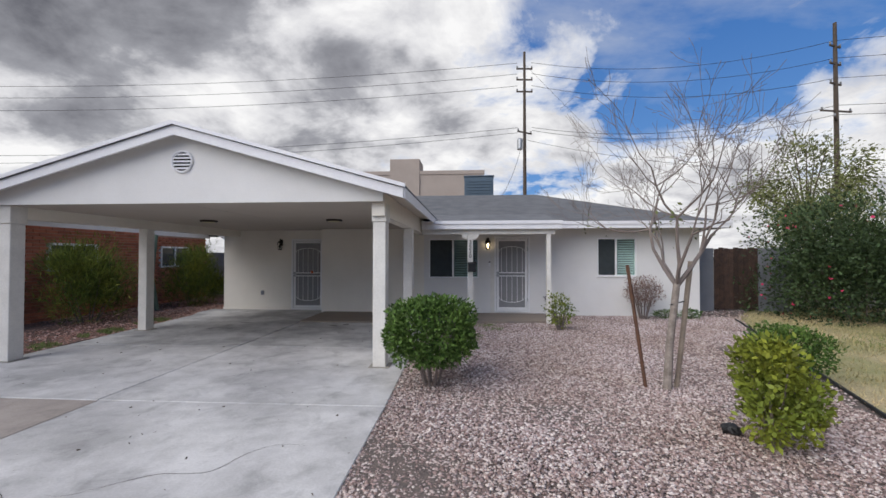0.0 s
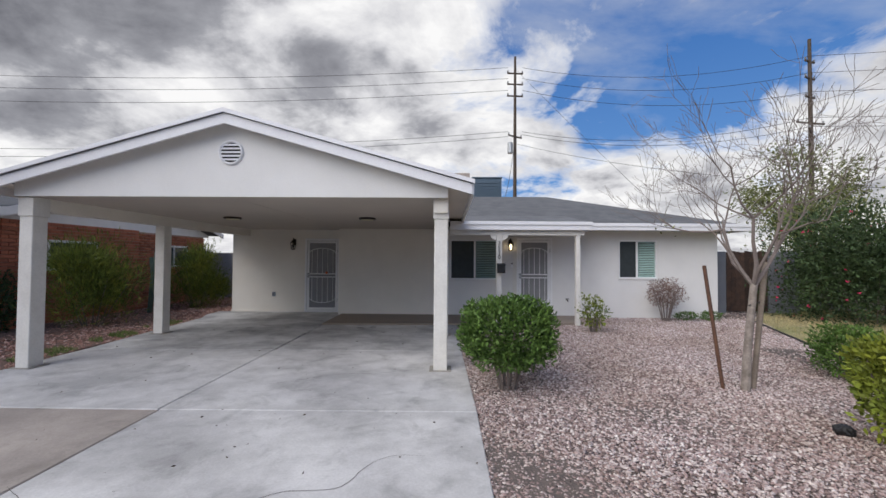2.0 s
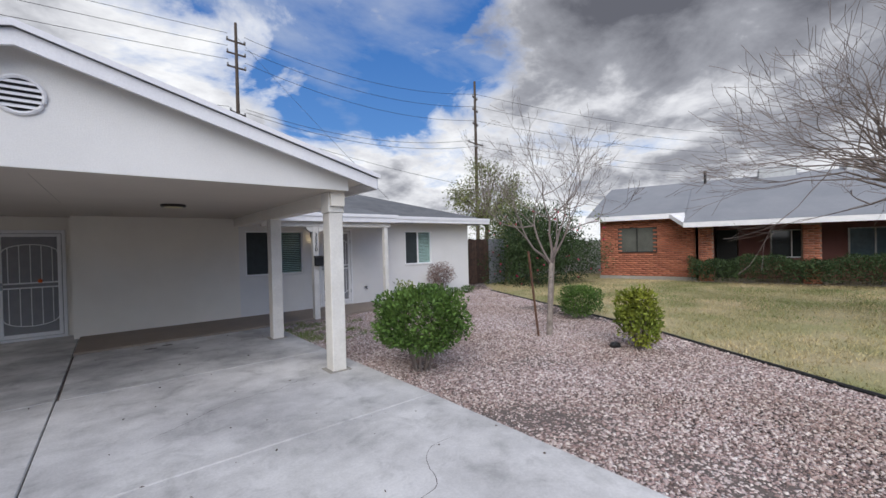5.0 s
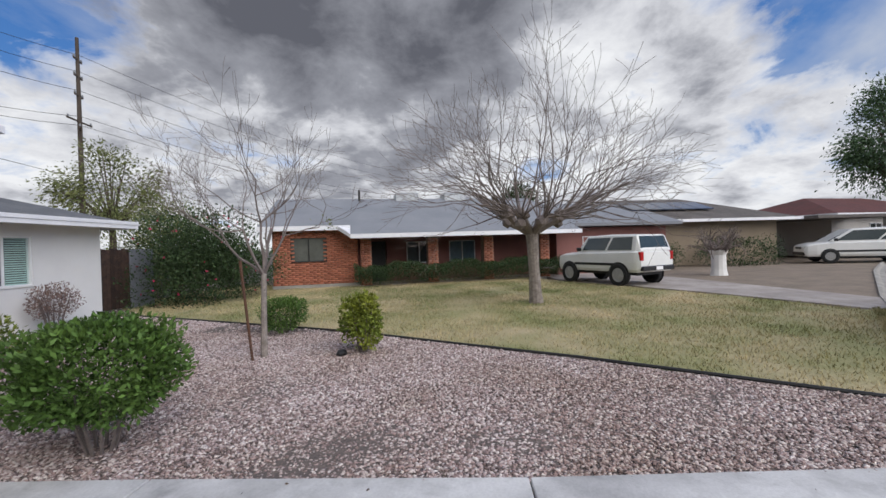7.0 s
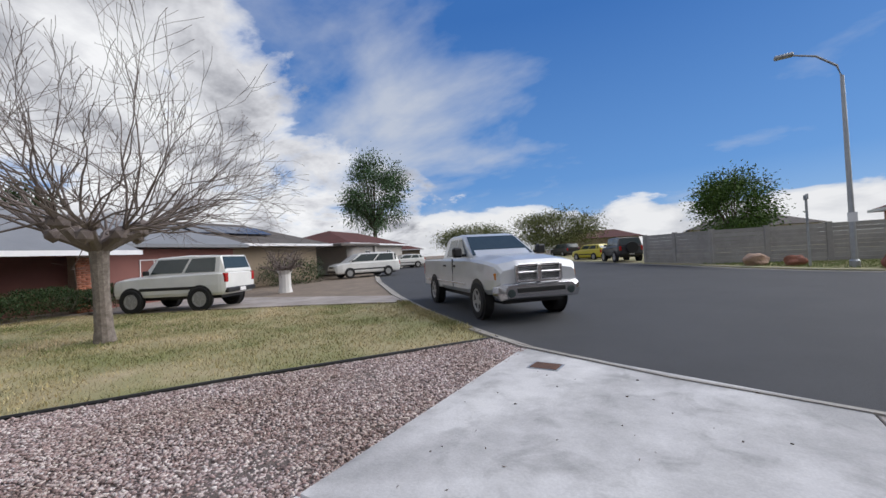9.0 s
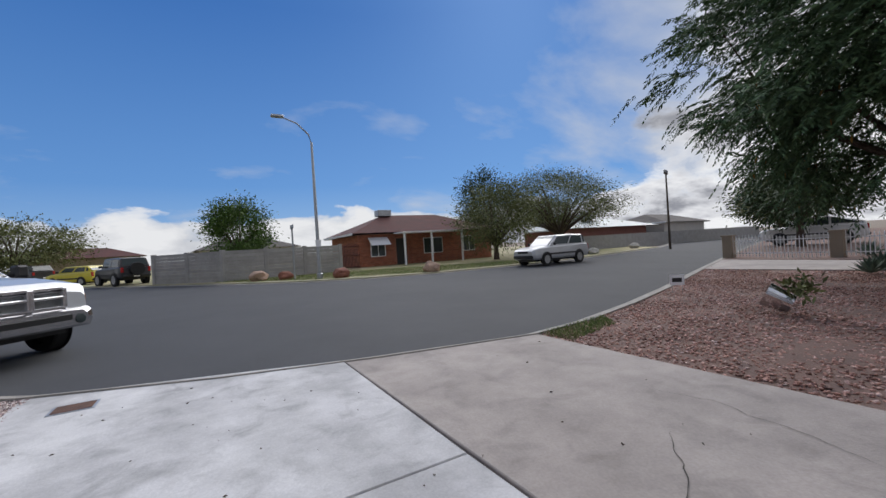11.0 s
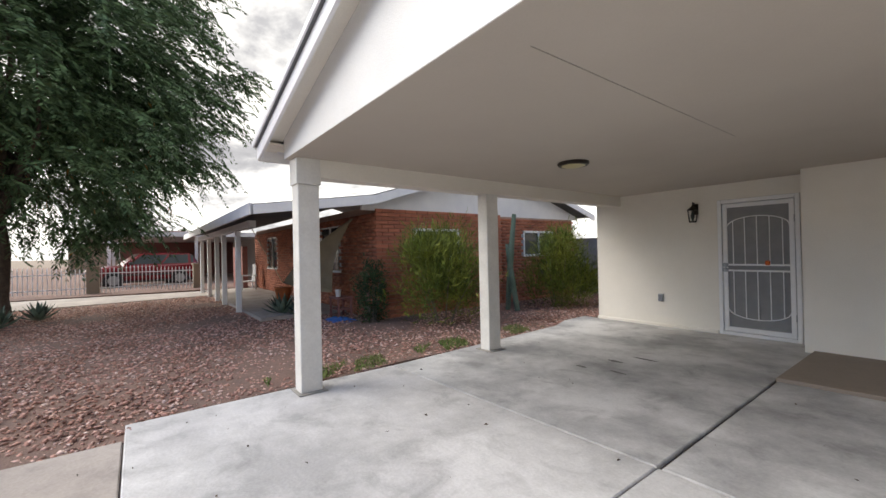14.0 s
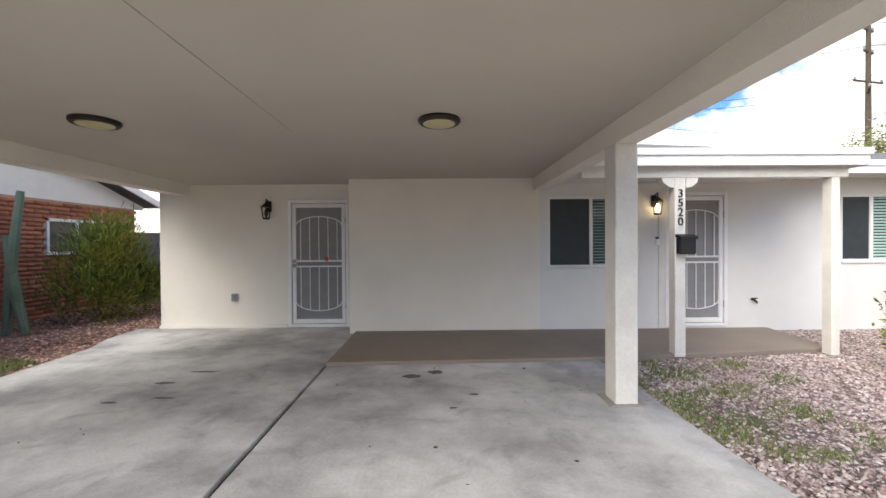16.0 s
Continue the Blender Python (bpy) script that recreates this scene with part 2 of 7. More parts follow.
TWIG = material("bare_twig", (0.21, 0.175, 0.16), 0.9, (0.15, 0.12, 0.11), scale=5, bump=0.2, spread=0.3)
IRON = material("black_iron", (0.02, 0.02, 0.02), 0.45, bump=0.1, spread=0.2, metal=0.3)
BRONZE = material("dark_bronze", (0.035, 0.026, 0.02), 0.45, bump=0.1, spread=0.2, metal=0.5)
CHROME = material("chrome", (0.6, 0.6, 0.62), 0.18, bump=0, spread=0.05, metal=1.0)
RIM = material("wheel_alloy", (0.42, 0.42, 0.42), 0.4, bump=0, spread=0.1, metal=0.3)
STEEL = material("galvanised_steel", (0.42, 0.44, 0.46), 0.45, bump=0.1, spread=0.15, metal=0.7)
SCREEN = material("door_screen_mesh", (0.27, 0.27, 0.28), 0.75, bump=0.3, grain=400, spread=0.12)
GLASS = dark_glass("window_glass", (0.045, 0.055, 0.055), 0.04)
# teal-grey base stands in for the sky reflected in the panes
CARGLASS = dark_glass("car_glass_sky_tint", (0.045, 0.06, 0.062), 0.04)
BLIND = material("blind_slat", (0.40, 0.50, 0.49), 0.6, bump=0, spread=0.08)
BLIND_D = material("blind_slat_behind_screen", (0.055, 0.075, 0.08), 0.5, bump=0, spread=0.08)
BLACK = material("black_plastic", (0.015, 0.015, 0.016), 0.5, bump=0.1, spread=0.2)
TYRE = material("tyre_rubber", (0.018, 0.018, 0.019), 0.85, bump=0.3, spread=0.2)
BULB = glow("lit_bulb", (1.0, 0.78, 0.45), 6.0)
DIFF = material("yellowed_diffuser", (0.58, 0.52, 0.28), 0.4, bump=0, spread=0.05)
ORANGE = material("orange_tag", (0.75, 0.14, 0.02), 0.5, bump=0, spread=0.1)
ADOBE = material("tan_adobe", (0.36, 0.31, 0.275), 0.95, scale=0.4, bump=0.3, grain=20, spread=0.1)
ACBLUE = material("blue_grey_cooler", (0.075, 0.115, 0.155), 0.6, bump=0.1, spread=0.1)
LEAF_G = leaf_material("leaf_green", (0.095, 0.165, 0.035), (0.055, 0.11, 0.022))
LEAF_Y = leaf_material("leaf_yellow_green", (0.22, 0.24, 0.03), (0.13, 0.18, 0.03))
LEAF_D = leaf_material("leaf_dark", (0.055, 0.09, 0.034), (0.034, 0.058, 0.024))
LEAF_BL = leaf_material("leaf_feathery", (0.105, 0.175, 0.08), (0.07, 0.125, 0.06))
LEAF_POD = leaf_material("seed_pod", (0.30, 0.17, 0.04), (0.20, 0.12, 0.04))
LEAF_M = leaf_material("leaf_mesquite", (0.17, 0.185, 0.065), (0.115, 0.135, 0.05))
LEAF_T = leaf_material("stem_bright_green", (0.21, 0.23, 0.035), (0.09, 0.135, 0.025), 0.6)
LEAF_DRY = leaf_material("leaf_dry_brown", (0.25, 0.17, 0.14), (0.19, 0.12, 0.10))
LEAF_AG = leaf_material("agave_leaf", (0.14, 0.19, 0.15), (0.10, 0.15, 0.11))
FLOWER = material("magenta_flower", (0.55, 0.02, 0.10), 0.6, bump=0, spread=0.2)

# ---- helpers for meshes ----


def part(name, bm, mat, parent=None, label="", smooth=False):
    me = bpy.data.meshes.new(name)
    bm.normal_update()
    bm.to_mesh(me)
    bm.free()
    me.materials.append(mat)
    if smooth:
        me.polygons.foreach_set("use_smooth", [True] * len(me.polygons))
    ob = new(name, me)
    if parent is not None:
        ob.parent = parent
    if label:
        ob["label"] = label
    return ob


def raw(name, verts, faces, mat, parent=None, label=""):
    me = bpy.data.meshes.new(name)
    verts = np.asarray(verts, np.float32)
    faces = np.asarray(faces, np.int32)
    k = faces.shape[1]
    me.vertices.add(len(verts))
    me.vertices.foreach_set("co", verts.ravel())
    me.loops.add(faces.size)
    me.loops.foreach_set("vertex_index", faces.ravel())
    me.polygons.add(len(faces))
    me.polygons.foreach_set("loop_start", np.arange(len(faces), dtype=np.int32) * k)
    me.update(calc_edges=True)
    me.validate()
    me.materials.append(mat)
    ob = new(name, me)
    if parent is not None:
        ob.parent = parent
    if label:
        ob["label"] = label
    return ob


def thing(name, x, y, z, label, category, group="", rz=0.0, kind=""):
    ob = new(name)
    ob.matrix_basis = pose(x, y, z, 0, 0, rz)
    return tagged(ob, label, category, group, kind)


def setting(ob, label, category):
    return tagged(ob, label, category, kind="structure")


def box(bm, x0, x1, y0, y1, z0, z1, bevel=0.0):
    vs = [bm.verts.new((x, y, z)) for z in (z0, z1) for y in (y0, y1) for x in (x0, x1)]
    fs = [bm.faces.new([vs[i] for i in f]) for f in ((0, 2, 3, 1), (4, 5, 7, 6), (0, 1, 5, 4), (2, 6, 7, 3), (0, 4, 6, 2), (1, 3, 7, 5))]
    if bevel:
        edges = list({e for f in fs for e in f.edges})
        bmesh.ops.bevel(bm, geom=edges, offset=bevel, segments=1, affect="EDGES")
    return bm


def boxes(*dims, bevel=0.0):
    bm = bmesh.new()
    for d in dims:
        box(bm, *d, bevel=bevel)
    return bm


def tube(bm, points, radii, sides=8, cap=True):
    """A swept tube through points."""
    pts = [Vector(p) for p in points]
    rings = []
    for i, p in enumerate(pts):
        a = pts[max(i - 1, 0)]
        b = pts[min(i + 1, len(pts) - 1)]
        d = (b - a).normalized()
        side = d.cross(Vector((0, 0, 1)) if abs(d.z) < 0.9 else Vector((1, 0, 0))).normalized()
        up = side.cross(d)
        r = radii[i] if hasattr(radii, "__len__") else radii
        rings.append([bm.verts.new(p + (side * math.cos(t) + up * math.sin(t)) * r) for t in (2 * math.pi * k / sides for k in range(sides))])
    for a, b in zip(rings, rings[1:]):
        for k in range(sides):
            bm.faces.new((a[k], a[(k + 1) % sides], b[(k + 1) % sides], b[k]))
    if cap:
        bm.faces.new(rings[0][::-1])
        bm.faces.new(rings[-1])
    return bm


def turned(bm, profile, sides=20, axis="Z", centre=(0, 0, 0)):
    """A body of rotation: profile of (radius, height)."""
    rings = []
    for r, h in profile:
        ring = []
        for k in range(sides):
            t = 2 * math.pi * k / sides
            p = (r * math.cos(t), r * math.sin(t), h)
            if axis == "Y":
                p = (p[0], p[2], p[1])
            elif axis == "X":
                p = (p[2], p[0], p[1])
            ring.append(bm.verts.new(Vector(p) + Vector(centre)))
        rings.append(ring)
    for a, b in zip(rings, rings[1:]):
        for k in range(sides):
            bm.faces.new((a[k], a[(k + 1) % sides], b[(k + 1) % sides], b[k]))
    bm.faces.new(rings[0][::-1])
    bm.faces.new(rings[-1])
    bmesh.ops.recalc_face_normals(bm, faces=bm.faces)
    return bm


def prism(bm, outline, a, b, axis="y"):
    """An outline in two axes, extruded along the third from a to b."""
    def at(u, v, w):
        return {"y": (u, w, v), "x": (w, u, v), "z": (u, v, w)}[axis]
    lo = [bm.verts.new(at(u, v, a)) for u, v in outline]
    hi = [bm.verts.new(at(u, v, b)) for u, v in outline]
    bm.faces.new(lo)
    bm.faces.new(hi[::-1])
    for i in range(len(lo)):
        j = (i + 1) % len(lo)
        bm.faces.new((lo[i], hi[i], hi[j], lo[j]))
    bmesh.ops.recalc_face_normals(bm, faces=bm.faces)
    return bm


def terrain(x, y):
    """The street side rises gently to the south."""
    return 0.010 * max(0.0, -3.0 - y)


def slab(name, outline, top, thick, mat, grid=0.0, rough=0.0):
    """A flat sheet with an outline, laid on the terrain."""
    bm = bmesh.new()
    prism(bm, outline, top - thick, top, "z")
    if grid:
        xs = [p[0] for p in outline]
        ys = [p[1] for p in outline]
        for axis, lo, hi in ((0, min(xs), max(xs)), (1, min(ys), max(ys))):
            c = math.floor(lo / grid) * grid + grid
            while c < hi:
                co, no = [0, 0, 0], [0, 0, 0]
                co[axis], no[axis] = c, 1
                bmesh.ops.bisect_plane(bm, geom=bm.verts[:] + bm.edges[:] + bm.faces[:], plane_co=co, plane_no=no)
                c += grid
    for v in bm.verts:
        v.co.z += terrain(v.co.x, v.co.y)
        if rough and v.co.z > top - thick / 2:
            v.co.z += rough * (noise.noise(Vector((v.co.x * 0.8, v.co.y * 0.8, 0))))
    return part(name, bm, mat)


def wall(x0, x1, y0, y1, z0, z1, holes=(), along="x"):
    """A wall with openings (u0, u1, z0, z1) that go right through it."""
    bm = bmesh.new()
    u0, u1 = (x0, x1) if along == "x" else (y0, y1)
    cuts = sorted({u0, u1, *(h[0] for h in holes), *(h[1] for h in holes)})
    for a, b in zip(cuts, cuts[1:]):
        spans = [(z0, z1)]
        for h in holes:
            if h[0] <= a and b <= h[1]:
                out = []
                for s in spans:
                    if s[0] < h[2]:
                        out.append((s[0], h[2]))
                    if s[1] > h[3]:
                        out.append((h[3], s[1]))
                spans = out
        for s in spans:
            if along == "x":
                box(bm, a, b, y0, y1, *s)
            else:
                box(bm, x0, x1, a, b, *s)
    bmesh.ops.remove_doubles(bm, verts=bm.verts, dist=1e-5)
    return bm


def inside(px, py, outline):
    px, py = np.asarray(px), np.asarray(py)
    hit = np.zeros(len(px), bool)
    j = len(outline) - 1
    for i in range(len(outline)):
        (xi, yi), (xj, yj) = outline[i], outline[j]
        if yi != yj:
            hit ^= ((yi > py) != (yj > py)) & (px < (xj - xi) * (py - yi) / (yj - yi) + xi)
        j = i
    return hit


def scatter(outline, count, rng):
    xs, ys = [p[0] for p in outline], [p[1] for p in outline]
    px, py = rng.uniform(min(xs), max(xs), count), rng.uniform(min(ys), max(ys), count)
    keep = inside(px, py, outline)
    return px[keep], py[keep]

# ---- ground, road, yards ----
NEAR_CURB = [(60, -64), (30, -32.5), (14, -15.8), (7.5, -9.7), (4.0, -6.75), (1.5, -4.9), (0.2, -4.05), (-1.8, -3.30), (-3.7, -2.80), (-6.0, -2.35), (-7.4, -2.50), (-9.5, -3.05), (-12.2, -3.9), (-17.0, -5.6), (-24, -8.0), (-38, -12.6), (-90, -29)]
FAR_CURB = [(-90, -44), (-38, -20.2), (-24, -16.6), (-18.7, -15.6), (-12.0, -15.9), (-8.6, -16.8), (-5.6, -18.6), (-3.0, -21.3), (-1.0, -24.0), (1.9, -27.6), (7, -33.5), (14, -41), (40, -69), (50, -80)]
bm = bmesh.new()
bm.faces.new([bm.verts.new((x, y, -0.24 + terrain(x, y) * 0.8)) for x, y in ((-900, -3), (900, -3), (900, 900), (-900, 900))])
bm.faces.new([bm.verts.new((x, y, z)) for x, y, z in ((-900, -150, 0.9), (900, -150, 0.9), (900, -3, -0.24), (-900, -3, -0.24))])
bm.faces.new([bm.verts.new((x, y, 0.9)) for x, y in ((-900, -900), (900, -900), (900, -150), (-900, -150))])
bmesh.ops.remove_doubles(bm, verts=bm.verts, dist=1e-4)
setting(part("ground", bm, DIRT), "dry bare earth reaching out to the horizon", "ground")
road = slab("road", NEAR_CURB + FAR_CURB, -0.075, 0.1, ASPHALT, grid=8.0)
setting(road, "dark grey asphalt street bending round the corner", "road")


def curb_strip(name, line, inward, label):
    bm = bmesh.new()
    rows = []
    for i, p in enumerate(line):
        a, b = Vector(line[max(i - 1, 0)]), Vector(line[min(i + 1, len(line) - 1)])
        d = (b - a).normalized()
        nrm = Vector((-d.y, d.x)) * inward
        p = Vector(p)
        z = terrain(p.x, p.y)
        section = [(-0.20, -0.068), (-0.03, -0.058), (0.05, 0.0), (0.13, 0.012), (0.15, -0.2), (-0.20, -0.2)]
        rows.append([bm.verts.new((p.x + nrm.x * o, p.y + nrm.y * o, z + h)) for o, h in section])
    for r, s in zip(rows, rows[1:]):
        for k in range(6):
            bm.faces.new((r[k], r[(k + 1) % 6], s[(k + 1) % 6], s[k]))
    bmesh.ops.recalc_face_normals(bm, faces=bm.faces)
    return setting(part(name, bm, CURB), label, "kerb")


curb_strip("kerb_near", NEAR_CURB, -1, "rolled concrete kerb along the near side")
curb_strip("kerb_far", FAR_CURB, -1, "rolled concrete kerb round the far corner")

# front yard of pinkish gravel, the lawn beside it, the red gravel yard
EDGE = [(7.6, 9.3), (6.3, 6.0), (5.0, 2.75), (3.9, 0.75), (2.95, -1.05), (1.9, -2.75), (0.85, -4.45)]
YARD = [(0.0, -4.0), (0.85, -4.45)] + EDGE[::-1][1:] + [(9.8, 11.4), (9.8, 13), (-0.1, 13), (0.0, 9.0)]
yard = slab("gravel_yard", YARD, -0.02, 0.2, GRAVEL_BED, grid=0.5, rough=0.02)
setting(yard, "pinkish grey crushed gravel front yard", "gravel yard")
LAWN = EDGE + [(1.5, -4.85), (4.0, -6.7), (5.6, -8.0), (9.0, -6.6), (15.0, -3.4), (18.5, -2.0), (16, 12), (9.8, 12)]
lawn = slab("lawn", LAWN, -0.02, 0.2, LAWN_BED, grid=0.5, rough=0.04)
setting(lawn, "patchy half-dry lawn of green and straw grass", "lawn")
REDYARD = [(-6.45, 2.85), (-6.05, 2.85), (-6.02, -2.2), (-7.4, -2.4), (-9.5, -2.95), (-12.2, -3.8), (-17.0, -5.5), (-22.0, -7.2), (-21.0, 6.2), (-10, 7.2), (-9.8, 16), (-6.9, 16), (-6.75, 10)]
red = slab("red_gravel_yard", REDYARD, -0.02, 0.2, RED_BED, grid=0.5, rough=0.03)
setting(red, "red brown gravel yard of the neighbouring house", "gravel yard")
east = slab("neighbour_drive", [(5.7, -8.1), (7.3, -9.5), (14.5, -8.2), (24, -5.2), (23, -3.0), (15.5, -3.6), (9.2, -6.7)], -0.005, 0.2, CONC_OLD)
setting(east, "grey concrete driveway of the brick house", "driveway")
east_yard = slab("far_yard", [(7.4, -9.6), (14, -15.7), (30, -32.3), (60, -63), (90, -40), (60, 0), (24, -5.3), (14.5, -8.3)], -0.03, 0.2, DIRT)
setting(east_yard, "bare dry yard beyond the driveway", "yard")
corner_lot = slab("corner_lot", FAR_CURB[1:13] + [(-10, -75), (-60, -60)], 0.0, 0.2, LAWN_BED, grid=6)
setting(corner_lot, "thin green verge round the corner house", "verge")
west = slab("west_drive", [(-17.2, -5.6), (-22, -7.3), (-21.0, 6.2), (-19.0, 6.2)], 0.0, 0.2, CONC_OLD)
setting(west, "pinkish concrete driveway beyond the tree", "driveway")
west_yard = slab("west_yard", [(-22.1, -7.3), (-60, -19.6), (-90, -28.7), (-90, 30), (-21.1, 30)], -0.01, 0.2, RED_BED)
setting(west_yard, "reddish bare yard behind the white fence", "yard")

# driveway slabs with open joints between them
GAP = 0.012


def conc(name, outline, top, mat, label):
    bm = prism(bmesh.new(), outline, -0.15, top, "z")
    edges = [e for e in bm.edges if all(v.co.z > top - 0.01 for v in e.verts)]
    bmesh.ops.bevel(bm, geom=edges, offset=0.008, segments=1, affect="EDGES")
    return setting(part(name, bm, mat), label, "concrete slab")


under = slab("slab_bed", [(-6.4, -2.2), (-3.7, -2.7), (-0.1, -3.9), (-0.1, 10), (-6.4, 10)], -0.03, 0.15, GRAVEL_BED)
setting(under, "dark soil in the open joints", "soil")
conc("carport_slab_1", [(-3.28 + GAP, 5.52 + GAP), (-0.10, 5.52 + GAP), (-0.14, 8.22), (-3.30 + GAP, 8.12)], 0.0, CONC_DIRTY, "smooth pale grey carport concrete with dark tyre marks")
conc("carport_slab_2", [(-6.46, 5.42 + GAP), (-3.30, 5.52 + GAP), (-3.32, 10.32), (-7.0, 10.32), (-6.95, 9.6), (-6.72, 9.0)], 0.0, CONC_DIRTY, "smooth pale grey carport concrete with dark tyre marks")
conc("carport_slab_3", [(-3.30 + GAP, 2.80), (-0.02, 2.84), (-0.10, 5.52), (-3.30 + GAP, 5.52)], 0.0, CONC, "pale grey driveway concrete under the carport front")
conc("carport_slab_4", [(-6.40, 2.80), (-3.30, 2.80), (-3.30, 5.52), (-6.46, 5.42)], 0.0, CONC, "pale grey driveway concrete under the carport front")
conc("drive_slab_1", [(-3.22 + GAP, 0.10), (0.0, 0.12), (-0.02, 2.84 - GAP), (-3.28 + GAP, 2.80 - GAP)], 0.0, CONC, "whitish driveway concrete with fine cracks")
conc("drive_slab_2", [(-3.20 + GAP, -2.9), (0.18, -3.98), (0.0, 0.12 - GAP), (-3.22 + GAP, 0.10 - GAP)], 0.0, CONC, "whitish driveway concrete by the street")
conc("drive_slab_3", [(-6.02, -2.3), (-3.20, -2.9), (-3.28, 2.80 - GAP), (-6.05, 2.80 - GAP)], -0.004, CONC_OLD, "older tan driveway concrete by the street")
conc("porch_slab", [(-3.30, 8.12 + GAP), (-0.16, 8.22 + GAP), (2.92, 8.55), (3.14, 9.80), (-3.30, 9.80)], 0.035, CONC_TAN, "brown painted porch slab along the house wall")

# ---- own house ----
FY, RY, TOP = 9.80, 10.32, 2.46
# same wall as wall_south; the creamier tone paints in the carport's warm light
setting(part("wall_carport", boxes((-3.39, -0.435, FY, FY + 0.2, -0.1, TOP)), STUCCO), "stucco wall at the back of the carport, warm light coloured in", "wall")
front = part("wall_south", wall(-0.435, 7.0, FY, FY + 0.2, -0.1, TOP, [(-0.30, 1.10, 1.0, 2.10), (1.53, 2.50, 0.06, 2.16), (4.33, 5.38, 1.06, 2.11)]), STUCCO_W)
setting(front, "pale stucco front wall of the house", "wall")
recess = part("wall_recess", wall(-6.64, -3.39, RY, RY + 0.2, -0.1, TOP, [(-4.51, -3.50, 0.0, 2.13)]), STUCCO)
setting(recess, "cream stucco wall of the carport recess", "wall")
setting(part("wall_return", boxes((-3.39, -3.26, FY + 0.2, RY + 0.2, -0.1, TOP)), STUCCO), "short cream stucco return", "wall")
setting(part("wall_west", boxes((-6.64, -6.44, RY + 0.2, 18, -0.1, TOP)), STUCCO), "cream stucco side wall", "wall")
setting(part("wall_east", boxes((6.8, 7.0, FY + 0.2, 18, -0.1, TOP)), STUCCO_W), "pale stucco end wall", "wall")
setting(part("wall_north", boxes((-6.44, 6.8, 17.8, 18, -0.1, TOP)), STUCCO_W), "pale stucco rear wall", "wall")
setting(part("house_floor", boxes((-6.4, 6.75, RY + 0.25, 17.8, -0.1, 0.02)), CONC_TAN), "plain concrete house floor", "floor")
setting(part("baseboard", boxes((-6.65, -4.53, RY - 0.035, RY, 0.0, 0.05), bevel=0.004), STUCCO), "uneven plaster skirting ledge", "baseboard")

# hip roof over the house
EV, RZ, RYC = 2.485, 3.93, 13.9
bm = bmesh.new()
x0, x1, y0, y1 = -7.2, 7.45, 9.20, 18.6
c = [bm.verts.new(p) for p in ((x0, y0, EV), (x1, y0, EV), (x1, y1, EV), (x0, y1, EV), (x0 + 3.8, RYC, RZ), (3.3, RYC, RZ))]
for f in ((0, 1, 5, 4), (1, 2, 5), (2, 3, 4, 5), (3, 0, 4), (3, 2, 1, 0)):
    bm.faces.new([c[i] for i in f])
bmesh.ops.recalc_face_normals(bm, faces=bm.faces)
main_roof = setting(part("roof_main", bm, SHINGLE), "grey asphalt shingle hip roof", "roof")
setting(part("soffit", boxes((3.0, x1, y0, FY, EV - 0.12, EV - 0.02)), STUCCO_W), "pale painted soffit", "soffit")
setting(part("fascia_south", boxes((2.9, x1, y0 - 0.03, y0, EV - 0.15, EV + 0.03), (2.9, x1 + 0.03, y0 - 0.05, y0 - 0.03, EV - 0.05, EV + 0.035), bevel=0.004), TRIM), "white painted eave board", "fascia")
setting(part("fascia_east", boxes((x1, x1 + 0.03, y0 - 0.03, y1, EV - 0.15, EV + 0.03)), TRIM), "white painted eave board", "fascia")
# porch roof that reaches further out, on a beam and two posts
PX0, PX1, PY = -0.31, 3.0, 8.22
bm = prism(bmesh.new(), [(PY, 2.44), (10.9, 2.93), (10.9, 2.85), (PY, 2.36)], PX0, PX1, "x")
setting(part("roof_porch", bm, SHINGLE), "grey shingle porch roof", "roof")
setting(part("ceiling_porch", boxes((PX0, PX1 - 0.02, PY + 0.02, FY, 2.30, 2.345)), STUCCO_W), "pale porch ceiling boards", "ceiling")
setting(part("fascia_porch", boxes((PX0, PX1 + 0.03, PY - 0.03, PY, 2.26, 2.42), (PX0, PX1 + 0.05, PY - 0.055, PY - 0.03, 2.38, 2.46), (PX1, PX1 + 0.03, PY, 9.4, 2.26, 2.42), bevel=0.004), TRIM), "white painted porch eave boards", "fascia")
setting(part("beam_porch", boxes((PX0, 2.9, 8.31, 8.45, 2.14, 2.30), bevel=0.006), POST), "cream painted porch beam", "beam")


def porch_post(x, label, half=0.065, sides=(-1, 1)):
    t = thing("porch_post", x, 8.38, 0.0, label, "post", "porch posts")
    part("shaft", boxes((-half, half, -0.065, 0.065, 0.0, 2.14), bevel=0.006), POST, t)
    for s in sides:
        bm = prism(bmesh.new(), [(0.07 * s, 2.14), (0.22 * s, 2.14), (0.20 * s, 2.08), (0.13 * s, 2.03), (0.07 * s, 2.02)], -0.065, 0.065, "y")
        part("bracket", bm, POST, t)
    return t


porch_post(0.87, "square cream porch post with carved brackets")
porch_post(2.75, "slim square cream porch post, scuffed near its foot", 0.05, ())

# carport: gable front, ceiling, beams, roof
GY, AX = 4.12, -3.32
LX0, LX1, RX0, RX1 = -6.34, -6.13, -0.53, -0.34
SL = 0.283
CZ = 2.39
bm = prism(bmesh.new(), [(LX0, CZ + 0.002), (RX1, CZ + 0.002), (RX1, 2.595), (AX, 3.455), (LX0, 2.595)], GY, GY + 0.12, "y")
setting(part("gable_wall", bm, STUCCO_W), "white stucco carport gable", "wall")
